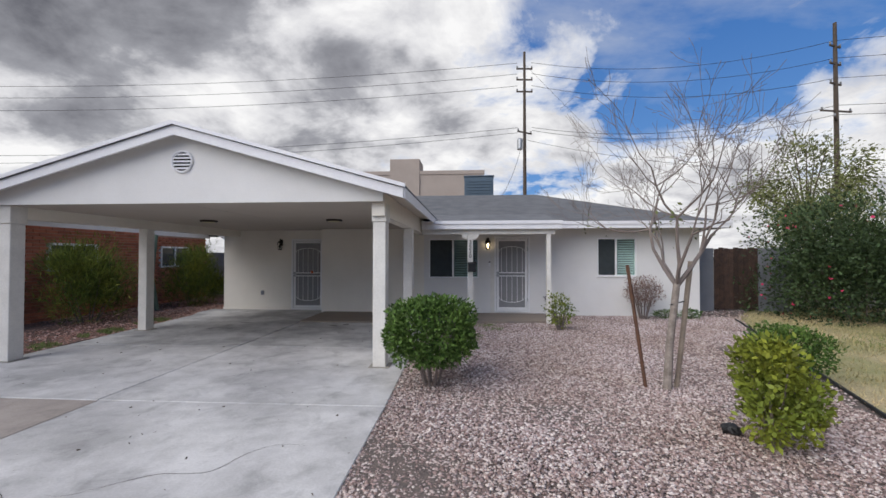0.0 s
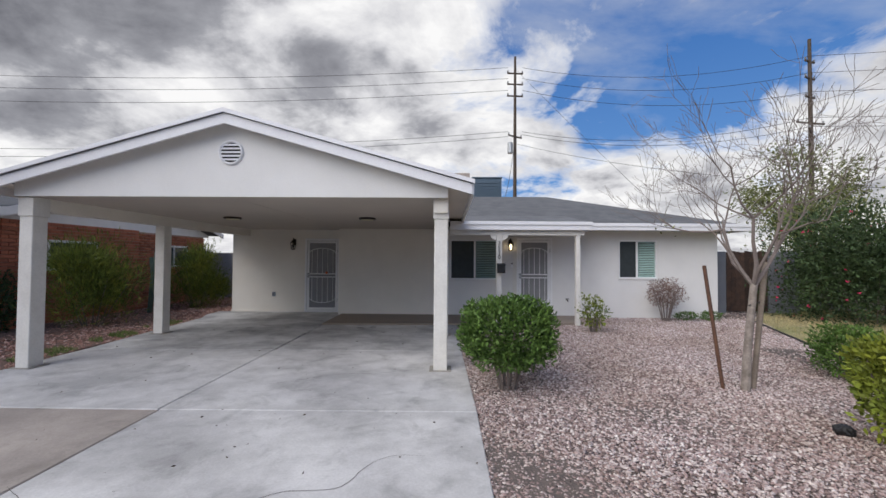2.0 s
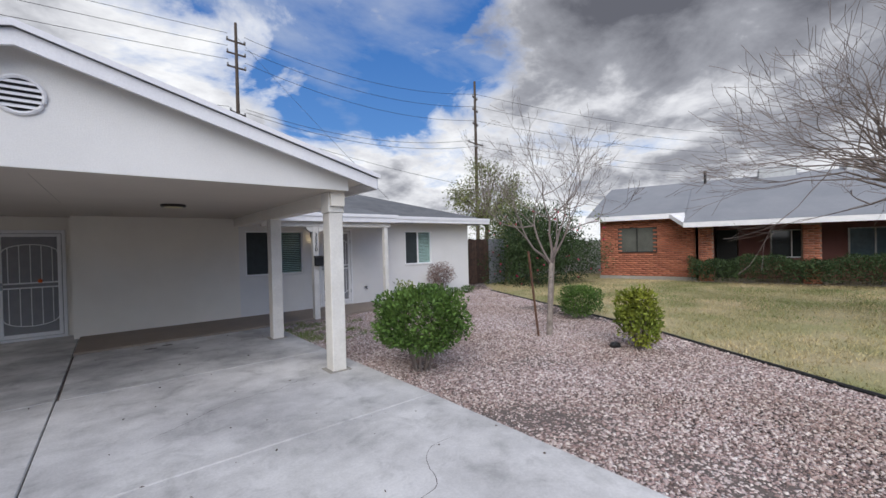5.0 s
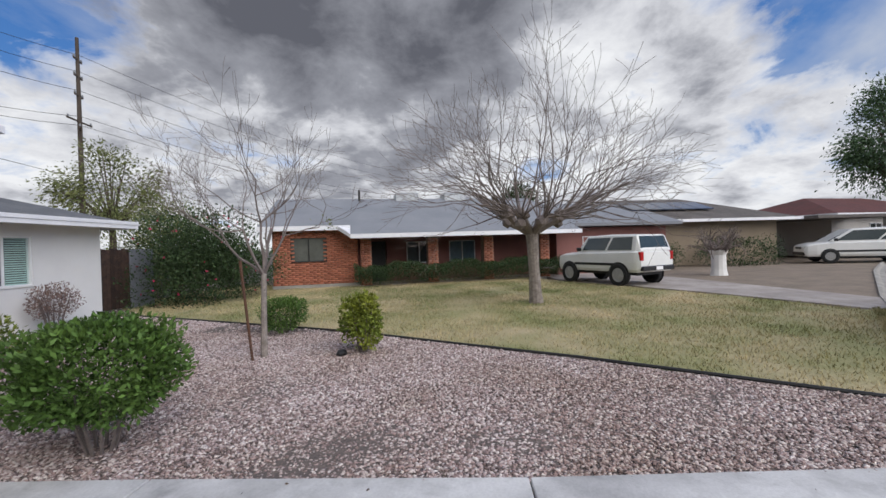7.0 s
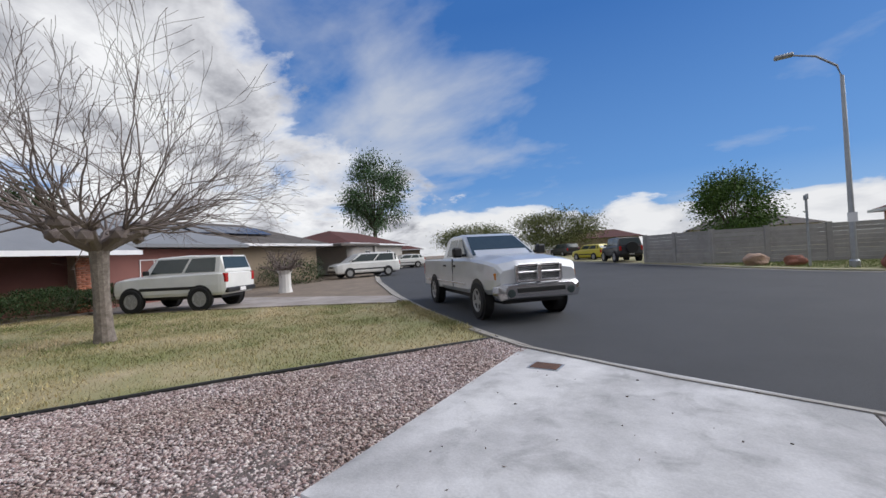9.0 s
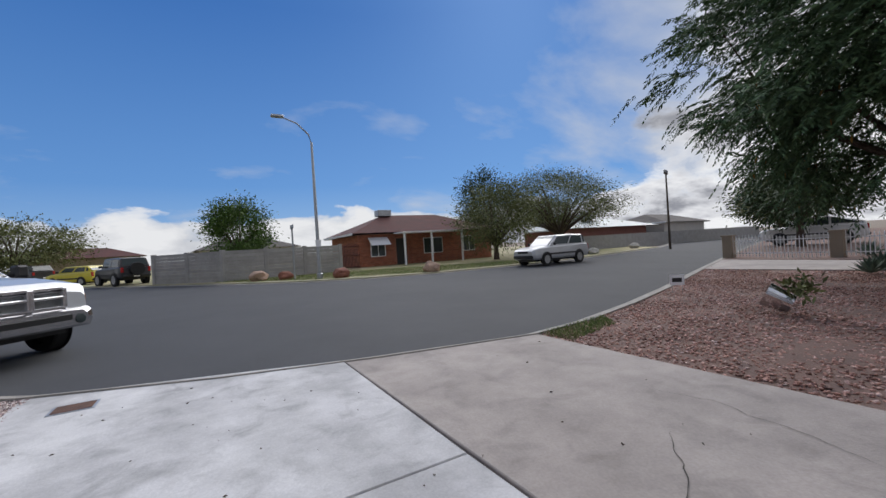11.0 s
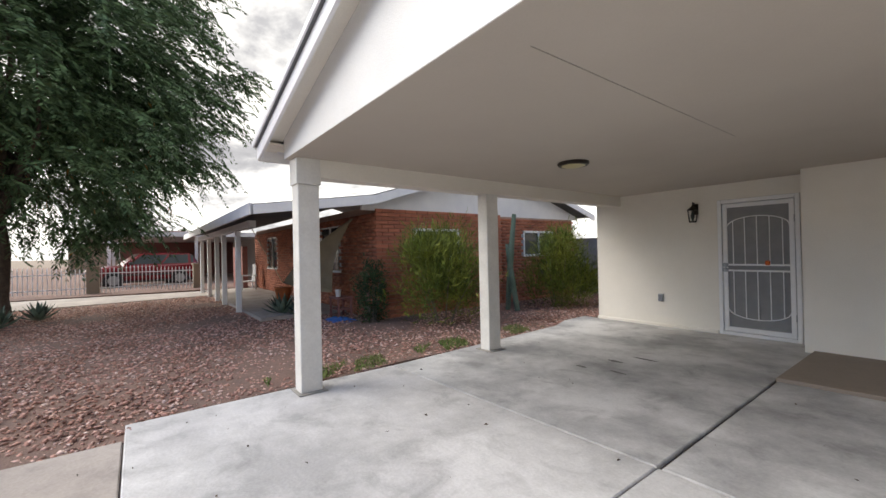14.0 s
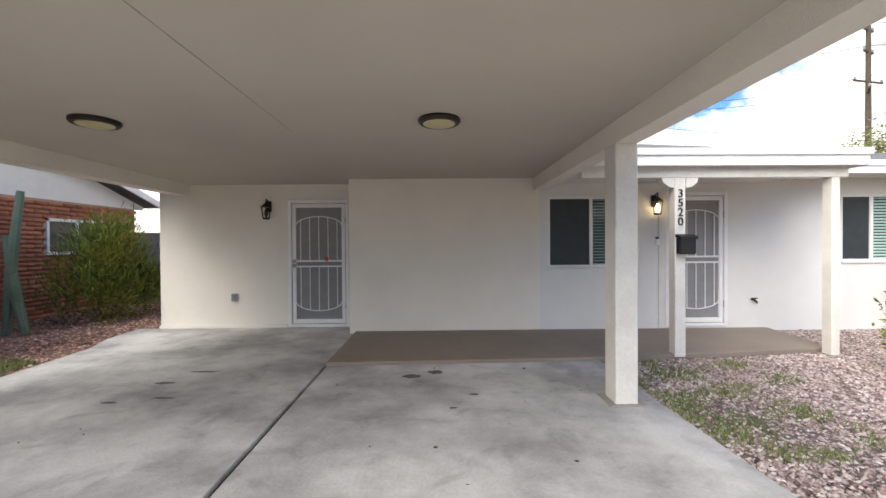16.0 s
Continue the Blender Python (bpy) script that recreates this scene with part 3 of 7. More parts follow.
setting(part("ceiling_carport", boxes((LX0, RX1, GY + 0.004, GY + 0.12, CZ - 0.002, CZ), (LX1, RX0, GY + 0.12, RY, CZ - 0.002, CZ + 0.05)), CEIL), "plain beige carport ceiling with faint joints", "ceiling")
setting(part("ceiling_joint", boxes((AX - 0.0025, AX + 0.0025, GY + 0.3, 7.2, CZ - 0.005, CZ - 0.0025)), material("joint_filler", (0.44, 0.40, 0.35), 0.9, bump=0)), "hairline joint in the ceiling", "trim")
setting(part("beam_west", boxes((LX0, LX1, GY + 0.12, RY, 2.20, 2.62)), STUCCO), "cream stucco side beam", "beam")
setting(part("beam_east", boxes((RX0, RX1, GY + 0.12, FY, 2.20, 2.62)), STUCCO), "cream stucco side beam", "beam")
EX = 3.31
for s, nm in ((-1, "west"), (1, "east")):
    tipz, apz = 2.60, 2.60 + SL * EX
    bm = prism(bmesh.new(), [(AX, apz), (AX + s * EX, tipz), (AX + s * EX, tipz - 0.05), (AX, apz - 0.05)], 3.90, 12.4, "y")
    setting(part("roof_carport_" + nm, bm, SHINGLE), "grey shingle carport roof slope", "roof")
    bm = prism(bmesh.new(), [(AX, apz - 0.055), (AX + s * (EX - 0.01), tipz - 0.055), (AX + s * (EX - 0.01), tipz - 0.19), (AX, apz - 0.19)], 3.925, 3.955, "y")
    setting(part("rake_board_" + nm, bm, TRIM), "white painted rake board", "fascia")
    bm = prism(bmesh.new(), [(AX, apz + 0.005), (AX + s * (EX + 0.02), tipz), (AX + s * (EX + 0.02), tipz - 0.052), (AX, apz - 0.05)], 3.885, 3.925, "y")
    setting(part("drip_board_" + nm, bm, TRIM), "white painted upper rake strip", "fascia")
    bm = prism(bmesh.new(), [(AX, apz - 0.06), (AX + s * (EX - 0.02), tipz - 0.06), (AX + s * (EX - 0.02), tipz - 0.08), (AX, apz - 0.08)], 3.955, GY, "y")
    setting(part("rake_soffit_" + nm, bm, STUCCO), "cream rake soffit", "soffit")
    setting(part("eave_board_" + nm, boxes((AX + s * EX - 0.015, AX + s * EX + 0.015, 3.955, 9.0, tipz - 0.19, tipz - 0.052)), TRIM), "white painted eave board", "fascia")
    a, b = (LX0, AX - EX + 0.02) if s < 0 else (RX1, AX + EX - 0.02)
    setting(part("eave_soffit_" + nm, boxes((min(a, b), max(a, b), 3.955, 9.2, 2.53, 2.55)), STUCCO), "cream eave soffit", "soffit")


def carport_post(x0, x1, y, label, tall=2.30):
    t = thing("carport_post", (x0 + x1) / 2, y, 0.0, label, "post", "carport posts")
    h = (x1 - x0) / 2
    part("shaft", boxes((-h, h, -0.11, 0.11, 0.0, 2.2 if tall < 2.3 else 2.12), bevel=0.008), POST, t)
    if tall >= 2.3:
        part("capital", boxes((-h - 0.015, h + 0.015, -0.125, 0.125, 2.12, CZ - 0.003), bevel=0.006), POST, t)
    part("foot_patch", boxes((-h - 0.06, h + 0.06, -0.15, 0.15, 0.0, 0.012), bevel=0.005), CURB, t, "trowelled mortar round the foot")


carport_post(LX0 + 0.01, LX1 - 0.01, 4.30, "square cream stucco carport post with block capital")
carport_post(RX0, RX1, 4.42, "square cream wooden carport post with block capital")
carport_post(LX0 + 0.01, LX1 - 0.01, 6.90, "square cream stucco carport post under the beam", 2.2)
carport_post(RX0, RX1, 7.02, "square cream wooden carport post under the beam", 2.2)

# ---- doors, windows and fixtures of the house ----


def security_door(name, x0, x1, y, z0, z1, label, tag=False):
    d = thing(name, x0, y, z0, label, "door", kind="structure")
    w, h = x1 - x0, z1 - z0
    part("door_frame", boxes((0, 0.055, -0.03, 0.12, 0, h), (w - 0.055, w, -0.03, 0.12, 0, h), (0.055, w - 0.055, -0.03, 0.12, h - 0.06, h), (0.055, w - 0.055, -0.03, 0.12, 0, 0.05), bevel=0.005), WHITE, d)
    a, b, lo, hi = 0.065, w - 0.065, 0.06, h - 0.07
    part("door_leaf", boxes((a, a + 0.06, -0.015, 0.02, lo, hi), (b - 0.06, b, -0.015, 0.02, lo, hi), (a + 0.06, b - 0.06, -0.015, 0.02, hi - 0.06, hi), (a + 0.06, b - 0.06, -0.015, 0.02, lo, lo + 0.07), bevel=0.004), WHITE, d)
    part("screen", boxes((a + 0.05, b - 0.05, 0.012, 0.018, lo + 0.06, hi - 0.05)), SCREEN, d, "fine dark grey mesh screen")
    part("backing", boxes((0.06, w - 0.06, 0.08, 0.11, 0.05, h - 0.06)), material("shut_inner_door", (0.30, 0.30, 0.31), 0.7), d)
    il, ir = a + 0.06, b - 0.06
    mid = lo + (hi - lo) * 0.50
    for z in (mid + 0.045, mid - 0.045):
        part("mid_rail", boxes((il, ir, -0.012, 0.008, z - 0.014, z + 0.014), bevel=0.003), WHITE, d)
    n = 5
    cx, half = (il + ir) / 2, (ir - il) / 2
    for s, edge, rise in ((1, hi - 0.36, 0.15), (-1, lo + 0.36, -0.15)):
        arc = [(cx + half * math.cos(t), -0.004, edge + rise * math.sin(t)) for t in (math.pi * k / 16 for k in range(17))]
        part("arched_bar", tube(bmesh.new(), arc, 0.009, 6), WHITE, d)
        for k in range(n):
            x = il + (ir - il) * (k + 0.5) / n
            t = math.acos(max(-1, min(1, (x - cx) / half)))
            part("bar", tube(bmesh.new(), [(x, -0.004, mid + s * 0.05), (x, -0.004, edge + rise * math.sin(t))], 0.0075, 6), WHITE, d)
    for z in (mid + 0.04, mid - 0.035):
        bm = turned(bmesh.new(), [(0.036, -0.017), (0.036, -0.032), (0.018, -0.036), (0.018, -0.055)], 14, "Y", (a + 0.032, 0, z))
        part("lock", bm, STEEL, d, "brushed steel lock cylinder")
    if tag:
        part("orange_tag", boxes((cx + 0.10, cx + 0.16, -0.05, -0.015, mid + 0.04, mid + 0.11), bevel=0.012), ORANGE, d, "small orange plastic tag")
    for z in (0.35, h - 0.35):
        part("hinge", tube(bmesh.new(), [(b + 0.004, -0.022, z - 0.05), (b + 0.004, -0.022, z + 0.05)], 0.009, 8), STEEL, d)
    return d


security_door("door_1", -4.51, -3.50, RY, 0.005, 2.13, "white steel security screen door with arched bars, shut", True)
security_door("door_2", 1.53, 2.50, FY, 0.065, 2.16, "white steel security screen door with arched bars, shut")
PANE = glass_material("clear_pane")


def sliding_window(name, x0, x1, z0, z1, split, label):
    w = thing(name, x0, FY, z0, label, "window", kind="structure")
    W, H, m = x1 - x0, z1 - z0, split
    part("window_frame", boxes((0, 0.035, 0.02, 0.10, 0, H), (W - 0.035, W, 0.02, 0.10, 0, H), (0.035, W - 0.035, 0.02, 0.10, H - 0.035, H), (0.035, W - 0.035, 0.02, 0.10, 0, 0.035), (m - 0.025, m + 0.025, 0.02, 0.10, 0.035, H - 0.035), bevel=0.004), WHITE, w)
    part("window_sill", boxes((-0.02, W + 0.02, -0.025, 0.02, -0.03, 0.0), bevel=0.006), STUCCO_W, w)
    for a, b in ((0.035, m - 0.025), (m + 0.025, W - 0.035)):
        p = part("pane", boxes((a, b, 0.055, 0.059, 0.035, H - 0.035)), PANE, w)
        p.visible_shadow = False
    part("insect_screen", boxes((0.035, m - 0.025, 0.045, 0.047, 0.035, H - 0.035)), material("screen_cloth", (0.035, 0.045, 0.048), 0.6, bump=0.1, grain=300), w, "dark insect screen")
    slat = None
    n = int(H / 0.048)
    for k in range(n):
        for a, b in ((m + 0.03, W - 0.04),):
            z = 0.05 + (H - 0.1) * k / (n - 1)
            if slat is None:
                bm = prism(bmesh.new(), [(0.0, 0.0), (0.012, 0.024), (0.014, 0.022), (0.003, -0.004)], a, b, "x")
                slat = part("blind_slat", bm, BLIND, w)
                slat.location = (0, 0.085, z - 0.012)
            else:
                o = new("blind_slat", slat.data)
                o.parent = w
                o.location = (0, 0.085, z - 0.012)
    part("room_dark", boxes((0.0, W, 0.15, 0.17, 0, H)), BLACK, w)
    return w


sliding_window("window_1", -0.30, 1.10, 1.0, 2.10, 0.68, "white sliding window with screened half and lowered blinds")
sliding_window("window_2", 4.33, 5.38, 1.06, 2.11, 0.50, "white sliding window with teal lowered blinds")
setting(part("door_trim", boxes((1.42, 1.53, FY - 0.02, FY, 0.04, 2.16), bevel=0.004), POST), "cream plank beside the front door", "trim")


def wall_lantern(x, y, z, lit, label):
    t = thing("wall_lantern", x, y, z, label, "wall lamp", "wall lanterns")
    part("back_plate", boxes((-0.045, 0.045, -0.02, 0.0, -0.02, 0.16), bevel=0.008), BRONZE, t)
    part("arm", tube(bmesh.new(), [(0, -0.02, 0.08), (0, -0.06, 0.17), (0, -0.11, 0.18), (0, -0.12, 0.12)], 0.010, 8), BRONZE, t)
    part("roof_cap", turned(bmesh.new(), [(0.088, 0.05), (0.078, 0.065), (0.04, 0.10), (0.012, 0.125), (0.006, 0.15)], 8, "Z", (0, -0.12, 0)), BRONZE, t)
    part("base", turned(bmesh.new(), [(0.05, -0.15), (0.058, -0.135), (0.058, -0.125)], 8, "Z", (0, -0.12, 0)), BRONZE, t)
    for k in range(6):
        a = 2 * math.pi * k / 6
        c, s = math.cos(a), math.sin(a)
        part("cage_bar", tube(bmesh.new(), [(0.055 * c, -0.12 + 0.055 * s, -0.13), (0.076 * c, -0.12 + 0.076 * s, 0.055)], 0.005, 5), BRONZE, t)
    part("bulb", turned(bmesh.new(), [(0.010, -0.12), (0.028, -0.07), (0.030, -0.03), (0.012, 0.02)], 10, "Z", (0, -0.12, 0)), BULB if lit else GLASS, t, "glowing warm bulb" if lit else "unlit bulb")


wall_lantern(-4.83, RY, 1.95, False, "dark bronze coach lantern, unlit, on the carport wall")
wall_lantern(1.35, FY, 1.95, True, "dark bronze coach lantern, lit, by the front door")


def disc_light(x, y):
    t = thing("ceiling_light", x, y, CZ - 0.002, "flat round bronze ceiling light with yellowed diffuser", "ceiling light", "carport ceiling lights")
    part("rim", turned(bmesh.new(), [(0.17, 0.0), (0.175, -0.02), (0.16, -0.038), (0.135, -0.040)], 28), BRONZE, t)
    part("diffuser", turned(bmesh.new(), [(0.134, -0.039), (0.12, -0.045), (0.06, -0.048)], 28), DIFF, t)


disc_light(-4.78, 6.86)
disc_light(-2.0, 6.86)

# round louvred vent in the gable
v = thing("gable_vent", AX, GY, 3.0, "round white louvred gable vent", "vent")
ring = [(0.155 * math.cos(2 * math.pi * k / 24), -0.01, 0.155 * math.sin(2 * math.pi * k / 24)) for k in range(25)]
part("ring", tube(bmesh.new(), ring, 0.018, 6, cap=False), TRIM, v)
part("dark_opening", turned(bmesh.new(), [(0.14, -0.004), (0.14, -0.001)], 24, "Y"), BLACK, v)
for z in (-0.10, -0.05, 0.0, 0.05, 0.10):
    r = math.sqrt(0.145**2 - z * z)
    part("louvre", prism(bmesh.new(), [(-0.006, z + 0.016), (-0.004, z + 0.02), (-0.03, z - 0.012), (-0.034, z - 0.014)], -r, r, "x"), TRIM, v)

# outlet, bell, tap, letterbox, house number
t = thing("wall_outlet", -5.41, RY, 0.51, "grey weatherproof outlet box on the wall", "outlet")
part("box", boxes((-0.045, 0.045, -0.045, 0.0, -0.065, 0.065), bevel=0.008), STEEL, t)
part("cover_flap", boxes((-0.035, 0.035, -0.053, -0.046, -0.05, 0.05), bevel=0.004), GREYPAINT, t)
t = thing("door_bell", 1.40, FY, 1.40, "slim white door bell with black top", "door bell")
part("body", boxes((-0.025, 0.025, -0.025, 0.0, -0.065, 0.03), bevel=0.005), WHITE, t)
part("camera_eye", boxes((-0.023, 0.023, -0.027, 0.0, 0.031, 0.065), bevel=0.005), BLACK, t)
t = thing("hose_tap", 2.90, FY, 0.47, "small weathered metal hose tap", "tap")
part("spout", tube(bmesh.new(), [(0, 0, 0), (0, -0.07, 0.0), (0.01, -0.10, -0.04)], 0.014, 8), BRONZE, t)
part("handle", boxes((-0.05, 0.05, -0.065, -0.045, 0.02, 0.035), bevel=0.004), BRONZE, t)
t = thing("letterbox", 0.91, 8.315, 1.235, "black metal letterbox fixed to the porch post", "letterbox")
part("body", boxes((-0.095, 0.095, -0.10, 0.0, 0.0, 0.19), bevel=0.012), BLACK, t)
part("lid", prism(bmesh.new(), [(0.0, 0.195), (0.0, 0.235), (-0.115, 0.205), (-0.115, 0.175), (-0.10, 0.192)], -0.10, 0.10, "x"), BLACK, t)


def lettering(text, size, mat, parent, m, depth=0.006):
    cu = bpy.data.curves.new("writing", "FONT")
    cu.body, cu.size, cu.extrude, cu.align_x = text, size, depth, "CENTER"
    tmp = new("writing", cu)
    me = bpy.data.meshes.new_from_object(tmp)
    bpy.data.objects.remove(tmp)
    me.materials.append(mat)
    ob = new("digit", me)
    ob.parent = parent
    ob.matrix_basis = m
    return ob


t = thing("house_number", 0.87, 8.315, 1.58, "black metal house number 3520 down the post", "house number")
for k, ch in enumerate("3520"):
    lettering(ch, 0.135, IRON, t, pose(0, -0.006, 0.33 - 0.112 * k, 90, 0, 0))

# evaporative cooler on the roof, building behind
t = thing("roof_cooler", 1.2, 15.75, 3.55, "blue grey evaporative cooler box on the roof", "cooler")
part("cabinet", boxes((-0.60, 0.60, -0.55, 0.55, 0.30, 1.35), bevel=0.02), ACBLUE, t)
part("lid", boxes((-0.63, 0.63, -0.58, 0.58, 1.35, 1.40), bevel=0.01), ACBLUE, t)
for k in range(7):
    part("louvre", boxes((-0.5, 0.5, -0.575, -0.551, 0.42 + k * 0.12, 0.49 + k * 0.12)), ACBLUE, t)
part("stand", boxes((-0.55, 0.55, -0.5, 0.5, -0.1, 0.30)), STEEL, t)
t = thing("commercial_building", 0, 69, -0.25, "flat tan stucco commercial building behind the houses", "building")
part("block", boxes((-22, 3.0, 0, 20, 0, 16.6), bevel=0.05), ADOBE, t)
part("parapet", boxes((-22.1, 3.1, -0.12, 0.4, 16.2, 16.9), bevel=0.03), ADOBE, t)
part("stair_tower", boxes((-13.6, -8.3, -0.2, 5, 0, 19.0), bevel=0.05), ADOBE, t)


# ---- poles and wires ----
def utility_pole(x, y, top, arms, label, r=0.17):
    t = thing("utility_pole", x, y, -0.25, label, "utility pole", "utility poles")
    part("pole", tube(bmesh.new(), [(0, 0, 0), (0, 0, top * 0.5), (0, 0, top + 0.25)], [r * 1.3, r, r * 0.7], 10), POLE, t)
    for z, half, ang in arms:
        c, s = math.cos(ang), math.sin(ang)
        bm = bmesh.new()
        box(bm, -half, half, -0.06, 0.06, z + 0.19, z + 0.31)
        bmesh.ops.rotate(bm, verts=bm.verts, cent=(0, 0, 0), matrix=Matrix.Rotation(ang, 3, "Z"))
        a = part("crossarm", bm, POLE, t)
        for u in (-half * 0.92, half * 0.92):
            part("insulator", turned(bmesh.new(), [(0.04, z + 0.31), (0.10, z + 0.36), (0.06, z + 0.42), (0.09, z + 0.48), (0.03, z + 0.55)], 8, "Z", (u * c, u * s, 0)), STEEL, a)
    return t


P1, P2 = (6.15, 38.9), (31.5, 34.5)
p = utility_pole(*P1, 22.0, [(20.3, 0.8, 0.1), (19.2, 0.8, 0.1), (18.0, 0.8, 0.1), (13.9, 0.9, 0.6)], "tall wooden utility pole with short crossarms")
part("transformer", turned(bmesh.new(), [(0.25, 12.4), (0.27, 12.5), (0.27, 13.4), (0.2, 13.5)], 12, "Z", (-0.5, -0.2, 0)), STEEL, p)
utility_pole(*P2, 21.3, [(19.3, 0.7, 0.4), (17.8, 0.7, 0.4), (16.1, 0.7, 0.4), (13.8, 1.5, 0.2), (13.0, 1.5, 0.8)], "tall dark wooden utility pole with two long crossarms", 0.19)


def wire(a, b, sag, r=0.02):
    a, b = Vector(a), Vector(b)
    pts = [a.lerp(b, k / 16) - Vector((0, 0, sag * 4 * (k / 16) * (1 - k / 16))) for k in range(17)]
    t = tagged(part("overhead_wire", tube(bmesh.new(), pts, r, 4), IRON), "thin black overhead power line", "wire", "overhead wires")
    return t


for z, lz in ((20.9, 19.5), (19.8, 18.3), (18.6, 17.0), (14.4, 12.3), (13.9, 11.4)):
    wire((P1[0] - 0.7, P1[1], z), (-75, 33, lz), 1.6)
for z, z2 in ((20.9, 19.8), (19.8, 18.3), (18.6, 16.6), (14.4, 14.3), (14.1, 13.5)):
    wire((P1[0] + 0.7, P1[1], z), (*P2, z2), 1.4)
for z, z2 in ((19.8, 19.2), (18.3, 17.7), (16.6, 16.2), (14.3, 13.9), (13.5, 13.0)):
    wire((*P2, z), (90, 14, z2), 1.5)
wire((*P1, 14.0), (2.0, 16.5, 3.9), 0.8, 0.015)
wire((*P1, 13.2), (30, 14, 4.0), 1.2, 0.015)
wire((*P1, 20.8), (12.5, 24, 5.0), 0.1, 0.012)

# ---- plants ----
RNG = np.random.default_rng(7)


def leaf_mesh(points, ways, size, slim=0.5, droop=0.15):
    """Folded leaves, one at each point, lengthways along ways: vertices and quads."""
    n = len(points)
    ways = ways / (np.linalg.norm(ways, axis=1, keepdims=True) + 1e-9)
    side = np.cross(ways, RNG.normal(size=(n, 3)))
    side /= np.linalg.norm(side, axis=1, keepdims=True) + 1e-9
    up = np.cross(side, ways)
    s = (size * RNG.uniform(0.6, 1.3, n))[:, None]
    a = points
    b = points + ways * s * 0.5 + side * s * slim * 0.5 + up * s * droop * 0.5
    c = points + ways * s
    d = points + ways * s * 0.5 - side * s * slim * 0.5 + up * s * droop * 0.5
    return np.stack([a, b, c, d], 1).reshape(-1, 3), np.arange(4 * n).reshape(-1, 4)


def shell_points(n, radii, box_like=2.0, hollow=0.55, lumps=0.18, seed=0.0):
    """Points in an uneven rounded body, denser towards its skin, with the way outwards."""
    d = RNG.normal(size=(n, 3))
    d /= np.linalg.norm(d, axis=1, keepdims=True)
    k = (np.abs(d) ** box_like).sum(1) ** (-1 / box_like)
    ph = seed * 1.7
    lump = 1 + lumps * (np.sin(d[:, 0] * 5 + ph) * np.cos(d[:, 1] * 6 + ph) + 0.7 * np.sin(d[:, 2] * 7 + d[:, 0] * 4 + ph) + 0.5 * np.sin(d[:, 0] * 13 + d[:, 1] * 11 + ph))
    r = RNG.uniform(hollow**2, 1, n) ** 0.5
    return d * (k * lump * r)[:, None] * np.array(radii), d


def shrub(name, x, y, radii, z0, n, size, mat, label, category="bush", box_like=2.0, stems=7, slim=0.5, up=0.4, lumps=0.15, hollow=0.5, flowers=0, ground=0.0, bark=None, lobes=0):
    t = thing(name, x, y, ground, label, category)
    cz = z0 + radii[2]
    p, d = shell_points(n, radii, box_like, hollow, lumps, x + y)
    if lobes:
        # several uneven heads in place of one body
        lr = np.random.default_rng(int(abs(x * 31 + y * 17)))
        c = lr.normal(size=(lobes, 3))
        c *= (lr.uniform(0.45, 0.80, lobes) / np.linalg.norm(c, axis=1))[:, None]
        c[:, 2] = lr.uniform(-0.62, 0.72, lobes)
        r = lr.uniform(0.40, 0.62, lobes)
        k = lr.integers(0, lobes + 1, n)
        for i in range(lobes):
            p[k == i] = p[k == i] * r[i] + c[i] * np.array(radii)
    p[:, 2] = np.maximum(p[:, 2], 0.02 - cz)
    p[:, 2] += cz
    v, f = leaf_mesh(p, d * 0.7 + RNG.normal(size=(n, 3)) * 0.6 + np.array([0, 0, up]), size, slim)
    raw("leaves", v, f, mat, t)
    for k in range(stems):
        a = 2 * math.pi * k / stems + 0.4
        tip = Vector((radii[0] * 0.6 * math.cos(a), radii[1] * 0.6 * math.sin(a), cz + radii[2] * RNG.uniform(-0.2, 0.5)))
        foot = Vector((0.08 * math.cos(a) * radii[0] * 2, 0.08 * math.sin(a) * radii[1] * 2, 0))
        part("stem", tube(bmesh.new(), [foot, foot.lerp(tip, 0.45) + Vector((0, 0, 0.05)), tip], [0.016, 0.011, 0.005], 5), bark or TWIG, t)
    if flowers:
        p, d = shell_points(flowers, [r * 1.03 for r in radii], box_like, 0.95, lumps, x + y)
        p[:, 2] += cz
        v, f = leaf_mesh(p, RNG.normal(size=(flowers, 3)), 0.085, 0.9, 0.5)
        tagged(raw("flowers", v, f, FLOWER, t), kind="stuff")
    return t


def grow(bm, base, way, length, radius, depth, rng, spread, lift, tips, sides=5, kink=0.12, split=(2, 3), minr=0.003):
    pts, p, d = [base], base.copy(), way.normalized()
    steps = 3
    for _ in range(steps):
        d = (d + Vector(rng.normal(0, kink, 3)) + Vector((0, 0, lift * 0.12))).normalized()
        p = p + d * (length / steps)
        pts.append(p.copy())
    end = max(radius * 0.62, minr)
    tube(bm, pts, [radius + (end - radius) * i / steps for i in range(steps + 1)], sides if depth > 1 else 3, cap=False)
    tips.append((pts[-1], d.copy()))
    if depth == 0:
        return
    for i in range(int(rng.integers(split[0], split[1] + 1))):
        nd = (d + Vector(rng.normal(0, spread, 3))).normalized()
        start = pts[-1] if i == 0 else pts[int(rng.integers(2, steps + 1))]
        grow(bm, start, nd, length * rng.uniform(0.66, 0.9), end * rng.uniform(0.7, 0.95), depth - 1, rng, spread, lift, tips, sides, kink, split, minr)


